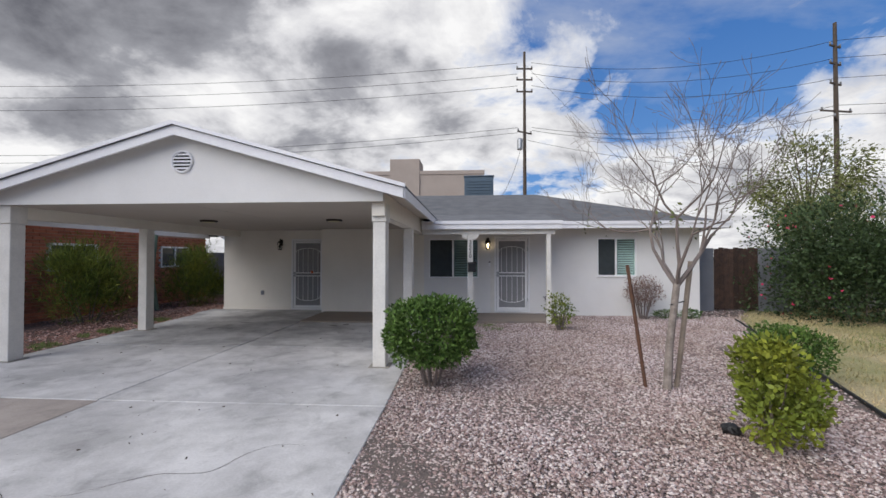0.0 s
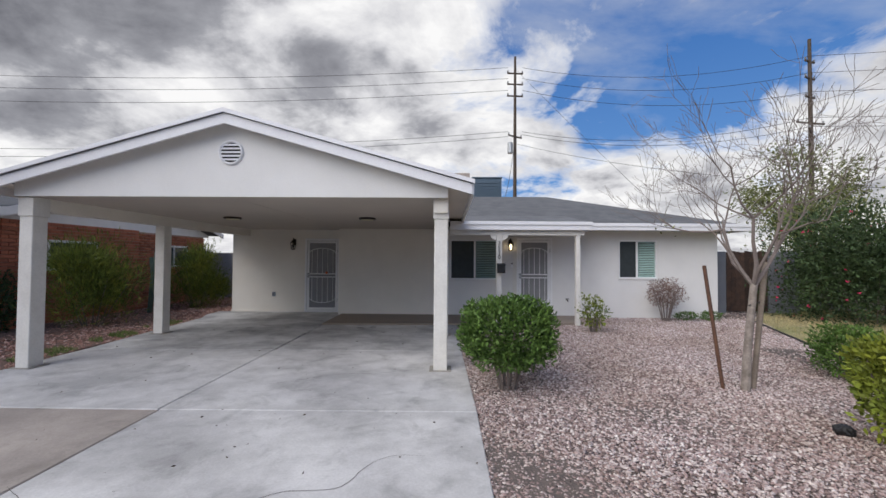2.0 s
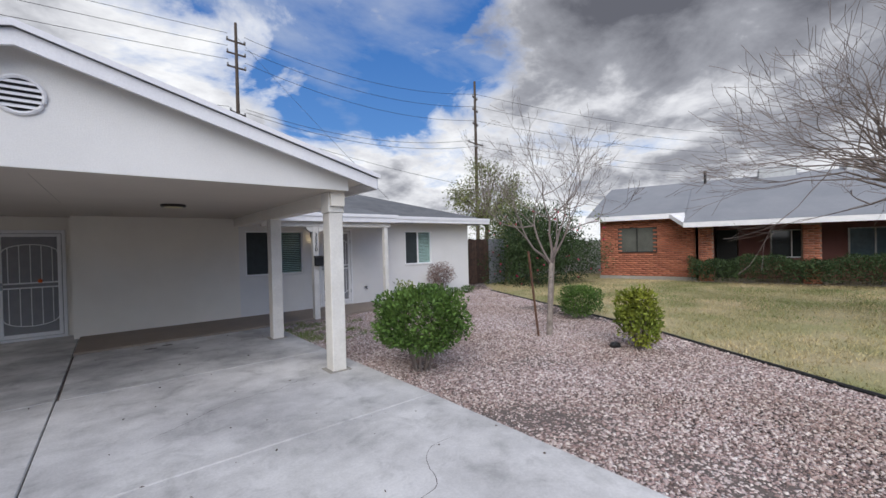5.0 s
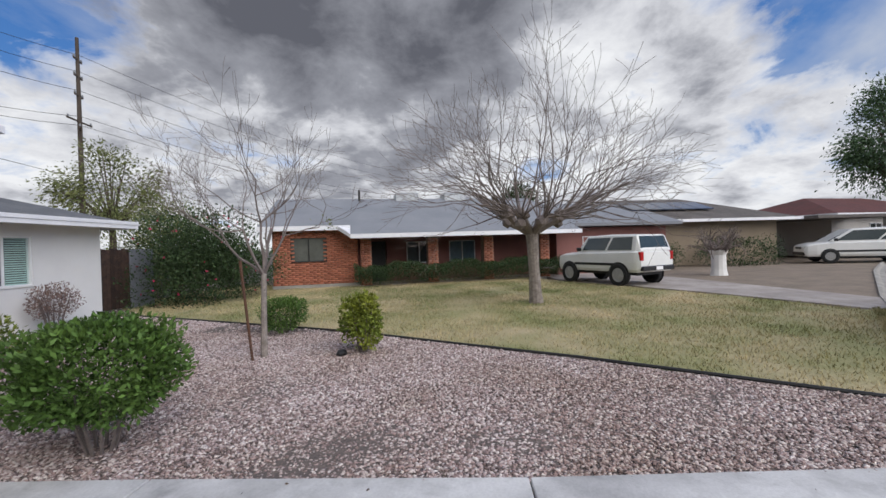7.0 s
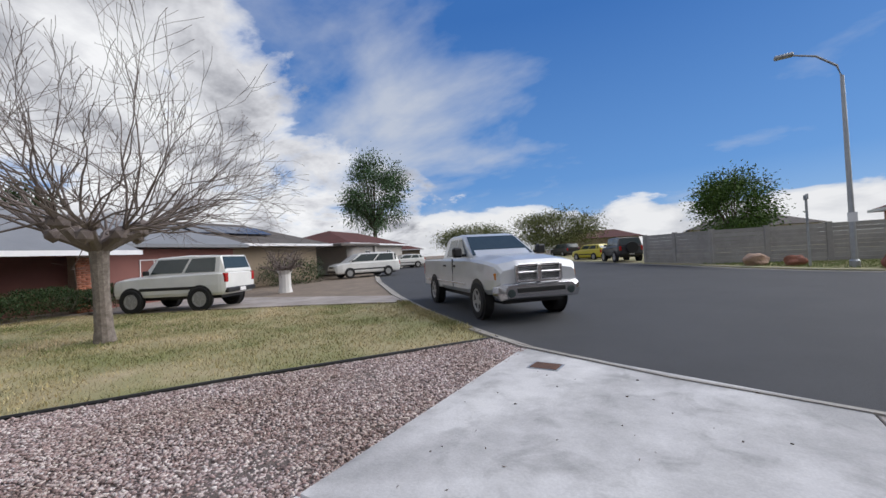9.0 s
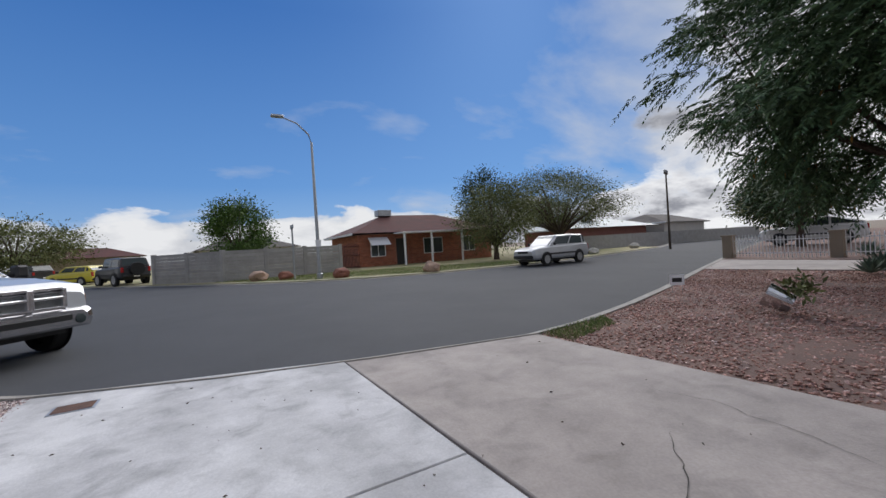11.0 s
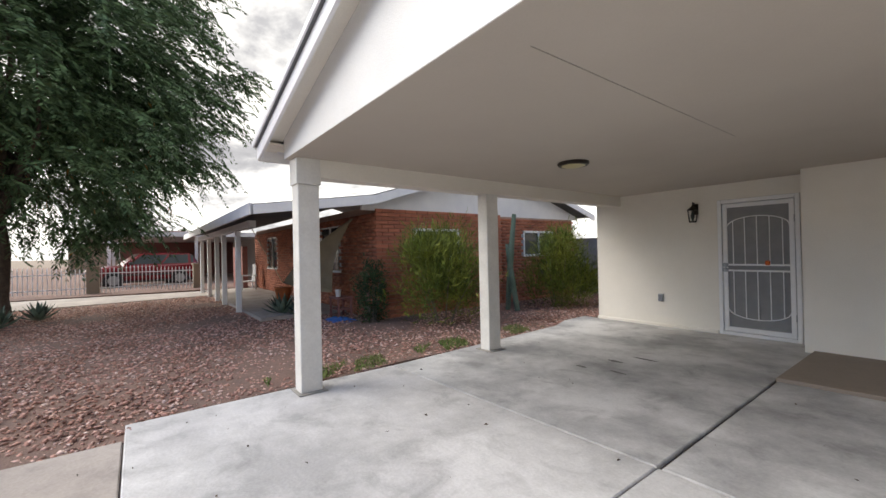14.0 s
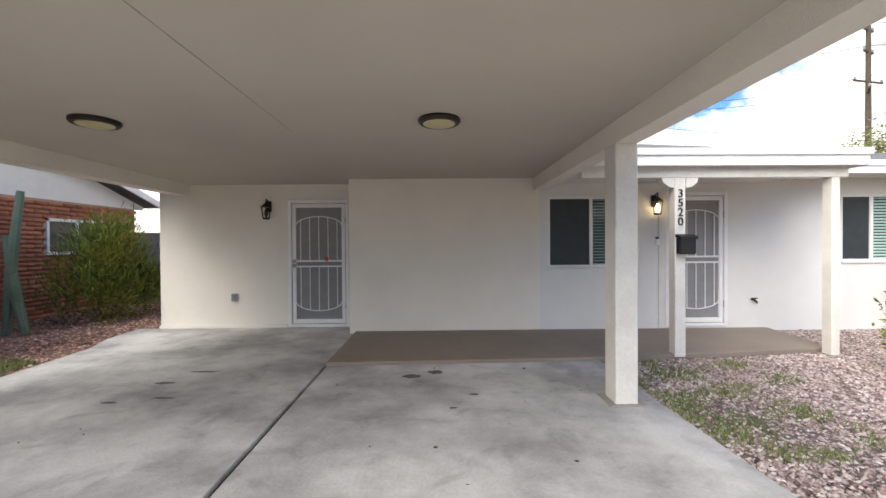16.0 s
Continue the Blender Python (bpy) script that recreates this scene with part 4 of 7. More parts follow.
# round clipped bush by the driveway, and the smaller ones
shrub("clipped_bush", 0.40, 3.60, (0.55, 0.58, 0.40), 0.28, 10500, 0.055, LEAF_G, "dense rounded green bush clipped flat on top", box_like=3.0, stems=9, lumps=0.07, hollow=0.6)
shrub("yellow_green_bush", 3.48, 2.17, (0.30, 0.30, 0.42), 0.10, 3800, 0.062, LEAF_Y, "small upright bush with yellow-green leaves", box_like=2.8, stems=9, lumps=0.12, lobes=9)
shrub("low_hedge_bush", 5.05, 4.15, (0.45, 0.40, 0.31), 0.08, 4200, 0.05, LEAF_G, "low rounded green bush at the lawn edge", box_like=3.0, lumps=0.08)
shrub("porch_plant", 2.83, 7.55, (0.30, 0.28, 0.38), 0.05, 620, 0.07, LEAF_Y, "sparse yellowish variegated shrub by the porch", stems=9, lumps=0.2, hollow=0.3)
shrub("dry_bush", 5.32, 9.30, (0.50, 0.42, 0.40), 0.30, 2300, 0.045, LEAF_DRY, "leafless brownish globe bush under the window", stems=12, lumps=0.1, hollow=0.3)
shrub("bougainvillea", 10.7, 9.3, (2.1, 2.1, 1.45), 0.0, 24000, 0.095, LEAF_D, "tall dense dark bougainvillea with magenta flowers", lumps=0.13, flowers=90, box_like=2.4, hollow=0.6, lobes=22)
shrub("olive_shrub", 12.0, 11.9, (2.3, 1.4, 1.75), 0.0, 15000, 0.095, LEAF_M, "rangy olive green shrub behind the bougainvillea", lumps=0.25, box_like=2.2, hollow=0.5, lobes=16)
shrub("stem_bush", -8.45, 7.75, (1.1, 1.0, 1.0), 0.02, 15000, 0.15, LEAF_T, "bright green pencil-stemmed bush by the brick wall", slim=0.10, up=1.1, lumps=0.3, box_like=2.0, hollow=0.25, lobes=13)
shrub("stem_bush", -8.45, 11.5, (0.85, 1.15, 0.98), 0.02, 14000, 0.15, LEAF_T, "bright green pencil-stemmed bush by the side path", slim=0.10, up=1.1, lumps=0.3, hollow=0.25, lobes=11)
shrub("ivy_clump", -9.55, 6.75, (0.36, 0.3, 0.60), 0.0, 2600, 0.06, LEAF_D, "dark green ivy climbing the brick corner", lumps=0.25, box_like=2.5)
for x, y, r, h in ((5.95, 9.45, 0.35, 0.10), (6.55, 9.4, 0.25, 0.12)):
    shrub("weed_patch", x, y, (r, 0.2, h), 0.0, 500, 0.05, LEAF_G, "low green weeds at the foot of the wall", "weeds", stems=3)

# young bare tree with its stakes
rng = np.random.default_rng(11)
t = thing("young_bare_tree", 3.30, 3.68, 0.0, "slender pale leafless young tree tied to stakes", "tree")
bm, tips = bmesh.new(), []
tube(bm, [(0, 0, -0.05), (0.03, 0, 0.5), (0.10, 0.02, 1.0), (0.14, 0.03, 1.28)], [0.055, 0.045, 0.042, 0.040], 9)
part("trunk", bm, BARK, t)
for ang, out, ln, r in ((0.1, 1.0, 0.84, 0.030), (1.7, 0.7, 0.76, 0.026), (3.0, 0.85, 0.80, 0.026), (4.4, 0.7, 0.72, 0.024), (5.6, 0.3, 0.86, 0.028)):
    bm = bmesh.new()
    grow(bm, Vector((0.14, 0.03, 1.24)), Vector((out * math.cos(ang), out * math.sin(ang), 0.8)), ln, r, 5, rng, 0.42, 0.7, tips, kink=0.14, split=(2, 3), minr=0.0026)
    part("limb", bm, TWIG, t)
low = np.array([tuple(p) for p, d in tips if p.z < 2.1] or [(0, 0, 1.5)])
low = np.repeat(low, 3, 0) + RNG.normal(0, 0.06, (len(low) * 3, 3))
v, f = leaf_mesh(low, RNG.normal(size=low.shape), 0.05, 0.5)
raw("last_leaves", v, f, LEAF_M, t, "few olive leaves left low in the crown")
t = thing("tree_stake", 3.03, 3.74, 0.0, "leaning rusty metal stake beside the young tree", "stake")
part("rod", tube(bmesh.new(), [(0.05, 0, -0.1), (-0.16, 0.03, 1.50)], 0.022, 6), RUST, t)
t = thing("tree_stake", 3.44, 3.76, 0.0, "leaning weathered wooden stake beside the young tree", "stake")
part("rod", tube(bmesh.new(), [(0.0, 0, -0.1), (0.22, 0.05, 1.55)], 0.032, 8), STAKE, t)
part("tie", tube(bmesh.new(), [(0.12, 0.02, 1.05), (-0.1, -0.1, 1.02)], 0.008, 5), BLACK, t)

# pollarded mulberry on the lawn
rng = np.random.default_rng(5)
t = thing("pollarded_tree", 8.38, -1.42, 0.0, "leafless pollarded tree with knobbly pale trunk", "tree")
bm, tips = bmesh.new(), []
tube(bm, [(0, 0, -0.1), (-0.02, 0.02, 0.25), (-0.06, 0.05, 1.0), (-0.12, 0.08, 1.75), (-0.13, 0.08, 2.05)], [0.22, 0.17, 0.145, 0.165, 0.20], 12)
part("trunk", bm, BARK, t)
for k in range(8):
    bm = bmesh.new()
    a = 2 * math.pi * k / 8 + 0.3
    knob = Vector((-0.12 + 0.70 * math.cos(a), 0.08 + 0.70 * math.sin(a), 2.22 + 0.30 * rng.random()))
    tube(bm, [(-0.12, 0.08, 1.9), (-0.12 + 0.4 * math.cos(a), 0.08 + 0.4 * math.sin(a), 2.10), knob], [0.13, 0.09, 0.11], 7)
    for q in range(3):
        bmesh.ops.create_icosphere(bm, subdivisions=1, radius=0.10 + 0.03 * q, matrix=Matrix.Translation(knob + Vector(rng.normal(0, 0.06, 3))))
    for j in range(9):
        out = rng.uniform(0.35, 1.3)
        b = a + rng.normal(0, 0.6)
        grow(bm, knob, Vector((out * math.cos(b), out * math.sin(b), rng.uniform(0.05, 0.85))), rng.uniform(0.95, 1.5), 0.027, 4, rng, 0.36, 0.22, tips, sides=4, kink=0.13, split=(1, 3), minr=0.0042)
    part("limb", bm, TWIG, t)


# leafy trees
def leafy_tree(name, x, y, ground, trunk_h, r, crown, n, size, mat, label, seed, slim=0.4, clumps=60, droop=-0.3, bark=BARK_D, lean=0.0, spread=0.22):
    """Trunk, limbs, and a crown of many leafy clumps with gaps between them. crown: (rx, ry, rz, centre z)."""
    rng = np.random.default_rng(seed)
    t = thing(name, x, y, ground, label, "tree")
    rx, ry, rz, cz = crown
    bm = bmesh.new()
    top = Vector((lean, 0, trunk_h))
    tube(bm, [(0, 0, -0.15), (lean * 0.4, 0, trunk_h * 0.5), top], [r * 1.3, r, r * 0.85], 10)
    d = rng.normal(size=(clumps, 3))
    d /= np.linalg.norm(d, axis=1, keepdims=True)
    c = d * (rng.uniform(0.35, 1.0, clumps) ** 0.6)[:, None] * np.array([rx, ry, rz]) + np.array([lean, 0, cz])
    for q in c[: min(clumps, 40)]:
        m = top.lerp(Vector(q), 0.45) + Vector((0, 0, 0.08 * rz))
        tube(bm, [top, m, q], [r * 0.45, r * 0.22, 0.012], 5, cap=False)
    part("trunk", bm, bark, t)
    k = rng.integers(0, clumps, n)
    off = rng.normal(size=(n, 3)) * np.array([rx, ry, rz * 0.8]) * spread
    pts = c[k] + off
    out = pts - np.array([lean, 0, cz])
    out /= np.linalg.norm(out, axis=1, keepdims=True) + 1e-6
    v, f = leaf_mesh(pts, out * 0.8 + rng.normal(size=(n, 3)) * 0.45 + np.array([0, 0, droop]), size, slim)
    raw("crown", v, f, mat, t)
    return t


def feathery_tree(x, y, trunk_h, r, crown, clumps, fronds, label, seed):
    """Trunk, arching limbs, and drooping fronds with two rows of leaflets along each."""
    rng = np.random.default_rng(seed)
    t = thing("feathery_tree", x, y, 0.0, label, "tree")
    rx, ry, rz, cz = crown
    part("trunk", tube(bmesh.new(), [(0, 0, -0.15), (0.03, 0, 0.5), (-0.06, 0.05, trunk_h * 0.7), (0.0, 0, trunk_h)], [r * 1.5, r * 1.05, r * 0.95, r * 0.85], 12), BARK_D, t)
    d = rng.normal(size=(clumps, 3))
    d /= np.linalg.norm(d, axis=1, keepdims=True)
    c = d * (rng.uniform(0.08, 1.0, clumps) ** 0.45)[:, None] * np.array([rx, ry, rz])
    c[:, :2] *= (1.0 + 0.13 * np.sin(np.arctan2(d[:, 1], d[:, 0]) * 5 + d[:, 2] * 6))[:, None]
    c[:, 2] += cz
    top = Vector((0, 0, trunk_h))
    for q in c[:22]:
        q = Vector(q)
        m = top.lerp(q, 0.5) + Vector((0, 0, 0.10 * rz)) + Vector(rng.normal(0, 0.35, 3))
        part("limb", tube(bmesh.new(), [top, top.lerp(m, 0.5), m, q], [r * 0.5, r * 0.34, r * 0.2, 0.012], 6, cap=False), BARK_D, t)
    k = rng.integers(0, clumps, fronds)
    base = c[k] + rng.normal(size=(fronds, 3)) * np.array([0.42, 0.42, 0.17])
    out = d[k] * np.array([1, 1, 0.35]) + rng.normal(size=(fronds, 3)) * 0.42
    out /= np.linalg.norm(out, axis=1, keepdims=True)
    long = rng.uniform(0.45, 0.95, fronds)
    side = np.cross(out, np.array([0, 0, 1.0]))
    side /= np.linalg.norm(side, axis=1, keepdims=True) + 1e-6
    pts, ways = [], []
    for u in np.linspace(0.12, 1.0, 12):
        p = base + out * (long * u)[:, None] - np.array([0, 0, 1.0]) * (0.42 * long * u * u)[:, None]
        for w in (-1, 1):
            pts.append(p)
            ways.append(side * w * 0.9 + out * 0.65 - np.array([0, 0, 0.35 + 0.3 * u]) + rng.normal(size=p.shape) * 0.12)
    v, f = leaf_mesh(np.concatenate(pts), np.concatenate(ways), 0.155, 0.27)
    raw("crown", v, f, LEAF_BL, t, "drooping feathery dark green foliage")
    low = np.flatnonzero((c[:, 2] < cz - rz * 0.35))
    kk = low[rng.integers(0, len(low), 500)]
    p = c[kk] + rng.normal(size=(500, 3)) * 0.45
    v, f = leaf_mesh(p, rng.normal(size=p.shape) * 0.3 + np.array([0, 0, -1.0]), 0.16, 0.25)
    tagged(raw("seed_pods", v, f, LEAF_POD, t, "hanging orange-brown seed pods"), kind="stuff")
    return t


feathery_tree(-15.75, 0.30, 2.3, 0.20, (4.5, 4.6, 4.3, 6.1), 420, 9500, "large dark green feathery tree over red gravel", 3)
leafy_tree("back_garden_tree", 15.5, 17.2, -0.1, 3.0, 0.15, (1.9, 1.9, 2.0, 4.9), 7000, 0.16, LEAF_M, "slender open-crowned tree behind the gate", 4, clumps=40, spread=0.2)
leafy_tree("round_tree", -3.7, -34.0, 0.3, 1.2, 0.2, (2.3, 2.3, 2.5, 3.3), 14000, 0.22, LEAF_G, "dense rounded dark green tree behind the block wall", 6, clumps=70)
leafy_tree("mesquite_tree", -31.0, -25.6, 0.25, 1.6, 0.35, (6.5, 5.5, 2.6, 4.9), 26000, 0.2, LEAF_M, "wide spreading olive mesquite tree by the street", 8, clumps=90, spread=0.16, slim=0.3)
leafy_tree("mesquite_tree", -20.9, -22.6, 0.2, 1.0, 0.2, (2.9, 2.7, 2.4, 3.5), 16000, 0.2, LEAF_M, "drooping olive mesquite tree before the brick house", 9, clumps=60, spread=0.2, slim=0.3)
leafy_tree("dark_pine_tree", -27.5, -33.0, 0.3, 2.0, 0.2, (2.4, 2.4, 3.4, 5.6), 12000, 0.22, LEAF_D, "dark green tree behind the brick house", 10, clumps=50)
leafy_tree("street_tree", 16.3, -57.0, 0.5, 1.6, 0.3, (5.2, 5.2, 2.6, 3.9), 16000, 0.3, LEAF_M, "wide olive tree down the street", 12, clumps=60)
leafy_tree("street_tree", 33.0, -62.0, 0.5, 1.6, 0.3, (6.2, 5.2, 2.4, 3.6), 14000, 0.3, LEAF_M, "wide olive tree far down the street", 13, clumps=60)
leafy_tree("tall_eucalyptus", 35.0, -38.3, 0.4, 5.0, 0.3, (4.2, 4.2, 5.0, 9.6), 16000, 0.32, LEAF_BL, "tall airy dark tree behind the white house", 14, clumps=60, spread=0.16)
leafy_tree("garden_tree", -44.0, -40.0, 0.3, 2.0, 0.25, (3.0, 3.0, 2.5, 4.8), 9000, 0.25, LEAF_D, "dark tree beyond the grey-roofed house", 15)
leafy_tree("distant_tree", -75.0, -24.0, 0.2, 2.0, 0.3, (5.0, 5.0, 3.5, 5.0), 9000, 0.35, LEAF_M, "olive tree far along the street", 16)
leafy_tree("back_tree", -14.0, 40.0, -0.2, 2.5, 0.3, (4.5, 4.5, 3.4, 4.6), 10000, 0.3, LEAF_D, "dark grey-green tree far behind the block wall", 17)
leafy_tree("fan_palm", -36.5, 38.0, -0.2, 8.5, 0.22, (1.8, 1.8, 1.1, 9.0), 1500, 0.9, LEAF_M, "tall thin palm behind the houses", 18, slim=0.12, clumps=10)
leafy_tree("side_tree", 27.5, -3.6, -0.1, 2.0, 0.2, (1.3, 1.3, 2.0, 4.2), 5000, 0.2, LEAF_D, "dark tree rising behind the brick house", 19)

# cactus columns, agaves, potted plant
t = thing("column_cactus", -8.75, 10.0, 0.0, "tall leaning blue-green column cactus", "cactus")
for a, b, h in ((0.0, 0.35, 2.25), (0.30, -0.55, 1.55)):
    part("column", tube(bmesh.new(), [(a, -0.1, 0), (a + b * 0.3, -0.1, h * 0.5), (a + b * 0.6, -0.05, h)], [0.06, 0.075, 0.05], 9), LEAF_AG, t)


def rosette(name, x, y, n, size, mat, label, ground=0.0):
    t = thing(name, x, y, ground, label, "agave")
    bm = bmesh.new()
    for k in range(n):
        a = k * 2.4
        e = 0.35 + 1.0 * (k / n)
        d = Vector((math.cos(a) * math.cos(e), math.sin(a) * math.cos(e), math.sin(e)))
        s = Vector((-math.sin(a), math.cos(a), 0)) * size * 0.10
        base, mid, tip = Vector((0, 0, 0.02)), d * size * 0.55, d * size
        v = [bm.verts.new(q) for q in (base - s * 0.5, base + s * 0.5, mid + s, tip, mid - s, mid - Vector((0, 0, size * 0.06)))]
        bm.faces.new((v[0], v[1], v[5]))
        for q in ((v[1], v[2], v[5]), (v[2], v[3], v[5]), (v[3], v[4], v[5]), (v[4], v[0], v[5])):
            bm.faces.new(q)
    part("leaves", bm, mat, t)
    return t


for x, y, s in ((-13.9, 0.62, 0.55), (-14.7, 0.2, 0.5), (-15.0, 1.1, 0.5), (-16.9, -1.2, 0.5), (-18.3, -1.3, 0.6), (-11.9, 5.6, 0.55), (-11.4, 5.9, 0.5), (-24.5, -3.0, 0.7)):
    rosette("agave", x, y, 26, s, LEAF_AG, "spiky blue-green agave on the gravel")
t = thing("tipped_bucket", -9.73, -0.38, 0.0, "galvanised bucket tipped over with a dry plant", "bucket")
bm = turned(bmesh.new(), [(0.15, 0.0), (0.20, 0.36), (0.205, 0.37), (0.19, 0.36), (0.14, 0.02)], 20)
bmesh.ops.rotate(bm, verts=bm.verts, cent=(0, 0, 0), matrix=Matrix.Rotation(radians(62), 3, "X") @ Matrix.Rotation(radians(15), 3, "Y"))
bmesh.ops.translate(bm, verts=bm.verts, vec=(0, 0, 0.15))
part("body", bm, CHROME, t)
p = RNG.normal(0, 0.10, (160, 3)) + np.array([0.0, 0.1, 0.42])
v, f = leaf_mesh(p, RNG.normal(size=p.shape) + np.array([0, 0, 0.5]), 0.13, 0.35)
tagged(raw("dry_plant", v, f, LEAF_M, t, "wilted brownish plant"), kind="stuff")

# ---- neighbouring houses ----
ROOF_W = material("pale_grey_roof", (0.24, 0.25, 0.27), 0.9, (0.20, 0.21, 0.23), scale=0.6, bump=0.2, grain=20, spread=0.1)
ROOF_R = material("maroon_shingle", (0.115, 0.035, 0.03), 0.9, (0.085, 0.03, 0.026), scale=1.0, bump=0.4, grain=25, spread=0.3)
ROOF_T = material("grey_green_metal_roof", (0.30, 0.36, 0.37), 0.5, bump=0.1, grain=12, spread=0.1)
ROOF_G = material("brown_grey_shingle", (0.13, 0.115, 0.105), 0.9, scale=1.0, bump=0.4, grain=25, spread=0.3)
TAN_WALL = material("tan_render", (0.30, 0.24, 0.175), 0.9, scale=1.0, bump=0.3, spread=0.1)
PALE_WALL = material("off_white_render", (0.52, 0.49, 0.46), 0.9, scale=1.0, bump=0.3, spread=0.1)
PINK_WALL = material("dusky_red_render", (0.26, 0.115, 0.10), 0.9, scale=1.0, bump=0.3, spread=0.1)
SOLAR = material("solar_panel", (0.03, 0.04, 0.07), 0.12, bump=0, spread=0.1, spec=0.8)
CANVAS = material("beige_canvas", (0.42, 0.35, 0.24), 0.9, scale=3, bump=0.3, spread=0.15)
TERRA = material("orange_pot", (0.45, 0.13, 0.04), 0.8, bump=0.2)
TARP = material("blue_tarp", (0.04, 0.16, 0.50), 0.5, bump=0.2)


def brick_bm(u0, u1, z0, z1, holes=(), course=0.085, long=0.30, joint=0.012, face=0.0, deep=0.05):
    """One mesh of single bricks in running bond on the plane y = face, facing -y."""
    verts, faces = [], []
    row, z = 0, z0
    while z + course <= z1 + 1e-6:
        u = u0 - (long / 2 if row % 2 else 0)
        while u < u1:
            a, b = max(u, u0) + joint / 2, min(u + long, u1) - joint / 2
            lo, hi = z + joint / 2, z + course - joint / 2
            mid, mz = (a + b) / 2, (lo + hi) / 2
            if b - a > 0.04 and not any(h[0] < mid < h[1] and h[2] < mz < h[3] for h in holes):
                k = len(verts)
                f = face - 0.002 * ((row * 7 + int(u * 13)) % 3)
                verts += [(x, y, q) for q in (lo, hi) for y in (f, face + deep) for x in (a, b)]
                faces += [[k + i for i in q] for q in ((0, 1, 5, 4), (0, 4, 6, 2), (1, 3, 7, 5), (4, 5, 7, 6), (0, 2, 3, 1))]
            u += long
        row, z = row + 1, z + course
    return verts, faces


def small_window(parent, x0, x1, z0, z1, y, frame_mat=WHITE, split=True, glass=GLASS):
    w = part("window", boxes((x0 - 0.04, x0, y - 0.02, y + 0.06, z0 - 0.04, z1 + 0.04), (x1, x1 + 0.04, y - 0.02, y + 0.06, z0 - 0.04, z1 + 0.04), (x0, x1, y - 0.02, y + 0.06, z1, z1 + 0.04), (x0 - 0.02, x1 + 0.02, y - 0.05, y + 0.06, z0 - 0.05, z0), *([((x0 + x1) / 2 - 0.02, (x0 + x1) / 2 + 0.02, y - 0.02, y + 0.06, z0, z1)] if split else [])), frame_mat, parent)
    part("pane", boxes((x0, x1, y + 0.02, y + 0.03, z0, z1)), glass, w, "dark reflecting glass")
    return w


def hip_roof(parent, x0, x1, y0, y1, ze, zr, mat, inset, label="", name="roof"):
    bm = bmesh.new()
    ym = (y0 + y1) / 2
    c = [bm.verts.new(p) for p in ((x0, y0, ze), (x1, y0, ze), (x1, y1, ze), (x0, y1, ze), (x0 + inset, ym, zr), (x1 - inset, ym, zr))]
    for f in ((0, 1, 5, 4), (1, 2, 5), (2, 3, 4, 5), (3, 0, 4), (3, 2, 1, 0)):
        bm.faces.new([c[i] for i in f])
    bmesh.ops.recalc_face_normals(bm, faces=bm.faces)
    r = part(name, bm, mat, parent, label)
    part("eave_board", boxes((x0 - 0.02, x1 + 0.02, y0 - 0.03, y0, ze - 0.14, ze + 0.02), (x0 - 0.03, x0, y0, y1, ze - 0.14, ze + 0.02), (x1, x1 + 0.03, y0, y1, ze - 0.14, ze + 0.02)), TRIM, r, "white eave board")
    return r


# brick house to the east; its front runs along local x, the street lies at -y
h = thing("brick_house", 14.06, 8.75, -0.12, "long red brick ranch house with pale roof and deep porch", "house", rz=-74.5)
part("wall", wall(0, 3.6, 0.06, 0.3, 0, 2.75, [(0.75, 2.25, 1.25, 2.32)]), MORTAR, h, "mortar bed of the brick wing")
v, f = brick_bm(0, 3.6, 0.25, 2.75, [(0.75, 2.25, 1.25, 2.32)])
raw("bricks", v, f, BRICK_J, h, "orange red bricks in running bond")
part("footing", boxes((-0.03, 3.63, -0.05, 0.3, 0, 0.25)), CURB, h, "pale concrete footing")
part("side_wall", boxes((0, 0.25, 0.3, 9, 0, 2.75)), MORTAR, h)
part("porch_back_wall", wall(3.6, 13.5, 1.7, 1.9, 0, 2.6, [(4.2, 5.0, 0.1, 2.1), (6.0, 7.3, 0.95, 2.05), (8.2, 9.6, 0.95, 2.05)]), PINK_WALL, h)
part("porch_floor", boxes((3.6, 13.5, -0.4, 1.7, 0, 0.12)), CONC_OLD, h)
part("east_wing", boxes((13.5, 20, 0.3, 9, 0, 2.5)), PINK_WALL, h)
part("rear_wall", boxes((0.25, 13.5, 8.8, 9, 0, 2.7)), MORTAR, h)
small_window(h, 0.78, 2.22, 1.29, 2.28, 0.02, BLACK, glass=material("curtained_glass", (0.13, 0.135, 0.12), 0.15, bump=0, spread=0.25, scale=2))
small_window(h, 6.05, 7.25, 1.0, 2.0, 1.69)
small_window(h, 8.25, 9.55, 1.0, 2.0, 1.69, glass=material("blue_curtain_glass", (0.10, 0.16, 0.20), 0.2, bump=0))
small_window(h, 15.0, 16.2, 1.0, 2.0, 0.29)
part("front_door", boxes((4.25, 4.95, 1.75, 1.8, 0.1, 2.1)), BLACK, h)
for x in (3.95, 7.0, 9.7, 12.6):
    q = brick_bm(x - 0.25, x + 0.25, 0.12, 2.2, face=-0.2)
    part("pier", boxes((x - 0.24, x + 0.24, -0.19, 0.3, 0.12, 2.3)), MORTAR, h)
    raw("pier_bricks", q[0], q[1], BRICK_J, h)
bm = bmesh.new()
prof = [(-0.45, 2.78), (4.6, 4.55), (9.6, 2.78)]
prism(bm, [(-0.45, 2.78), (4.6, 4.55), (9.6, 2.78), (9.6, 2.70), (-0.45, 2.70)], -0.5, 3.3, "x")
part("roof", bm, ROOF_W, h, "pale grey low-pitched roof")
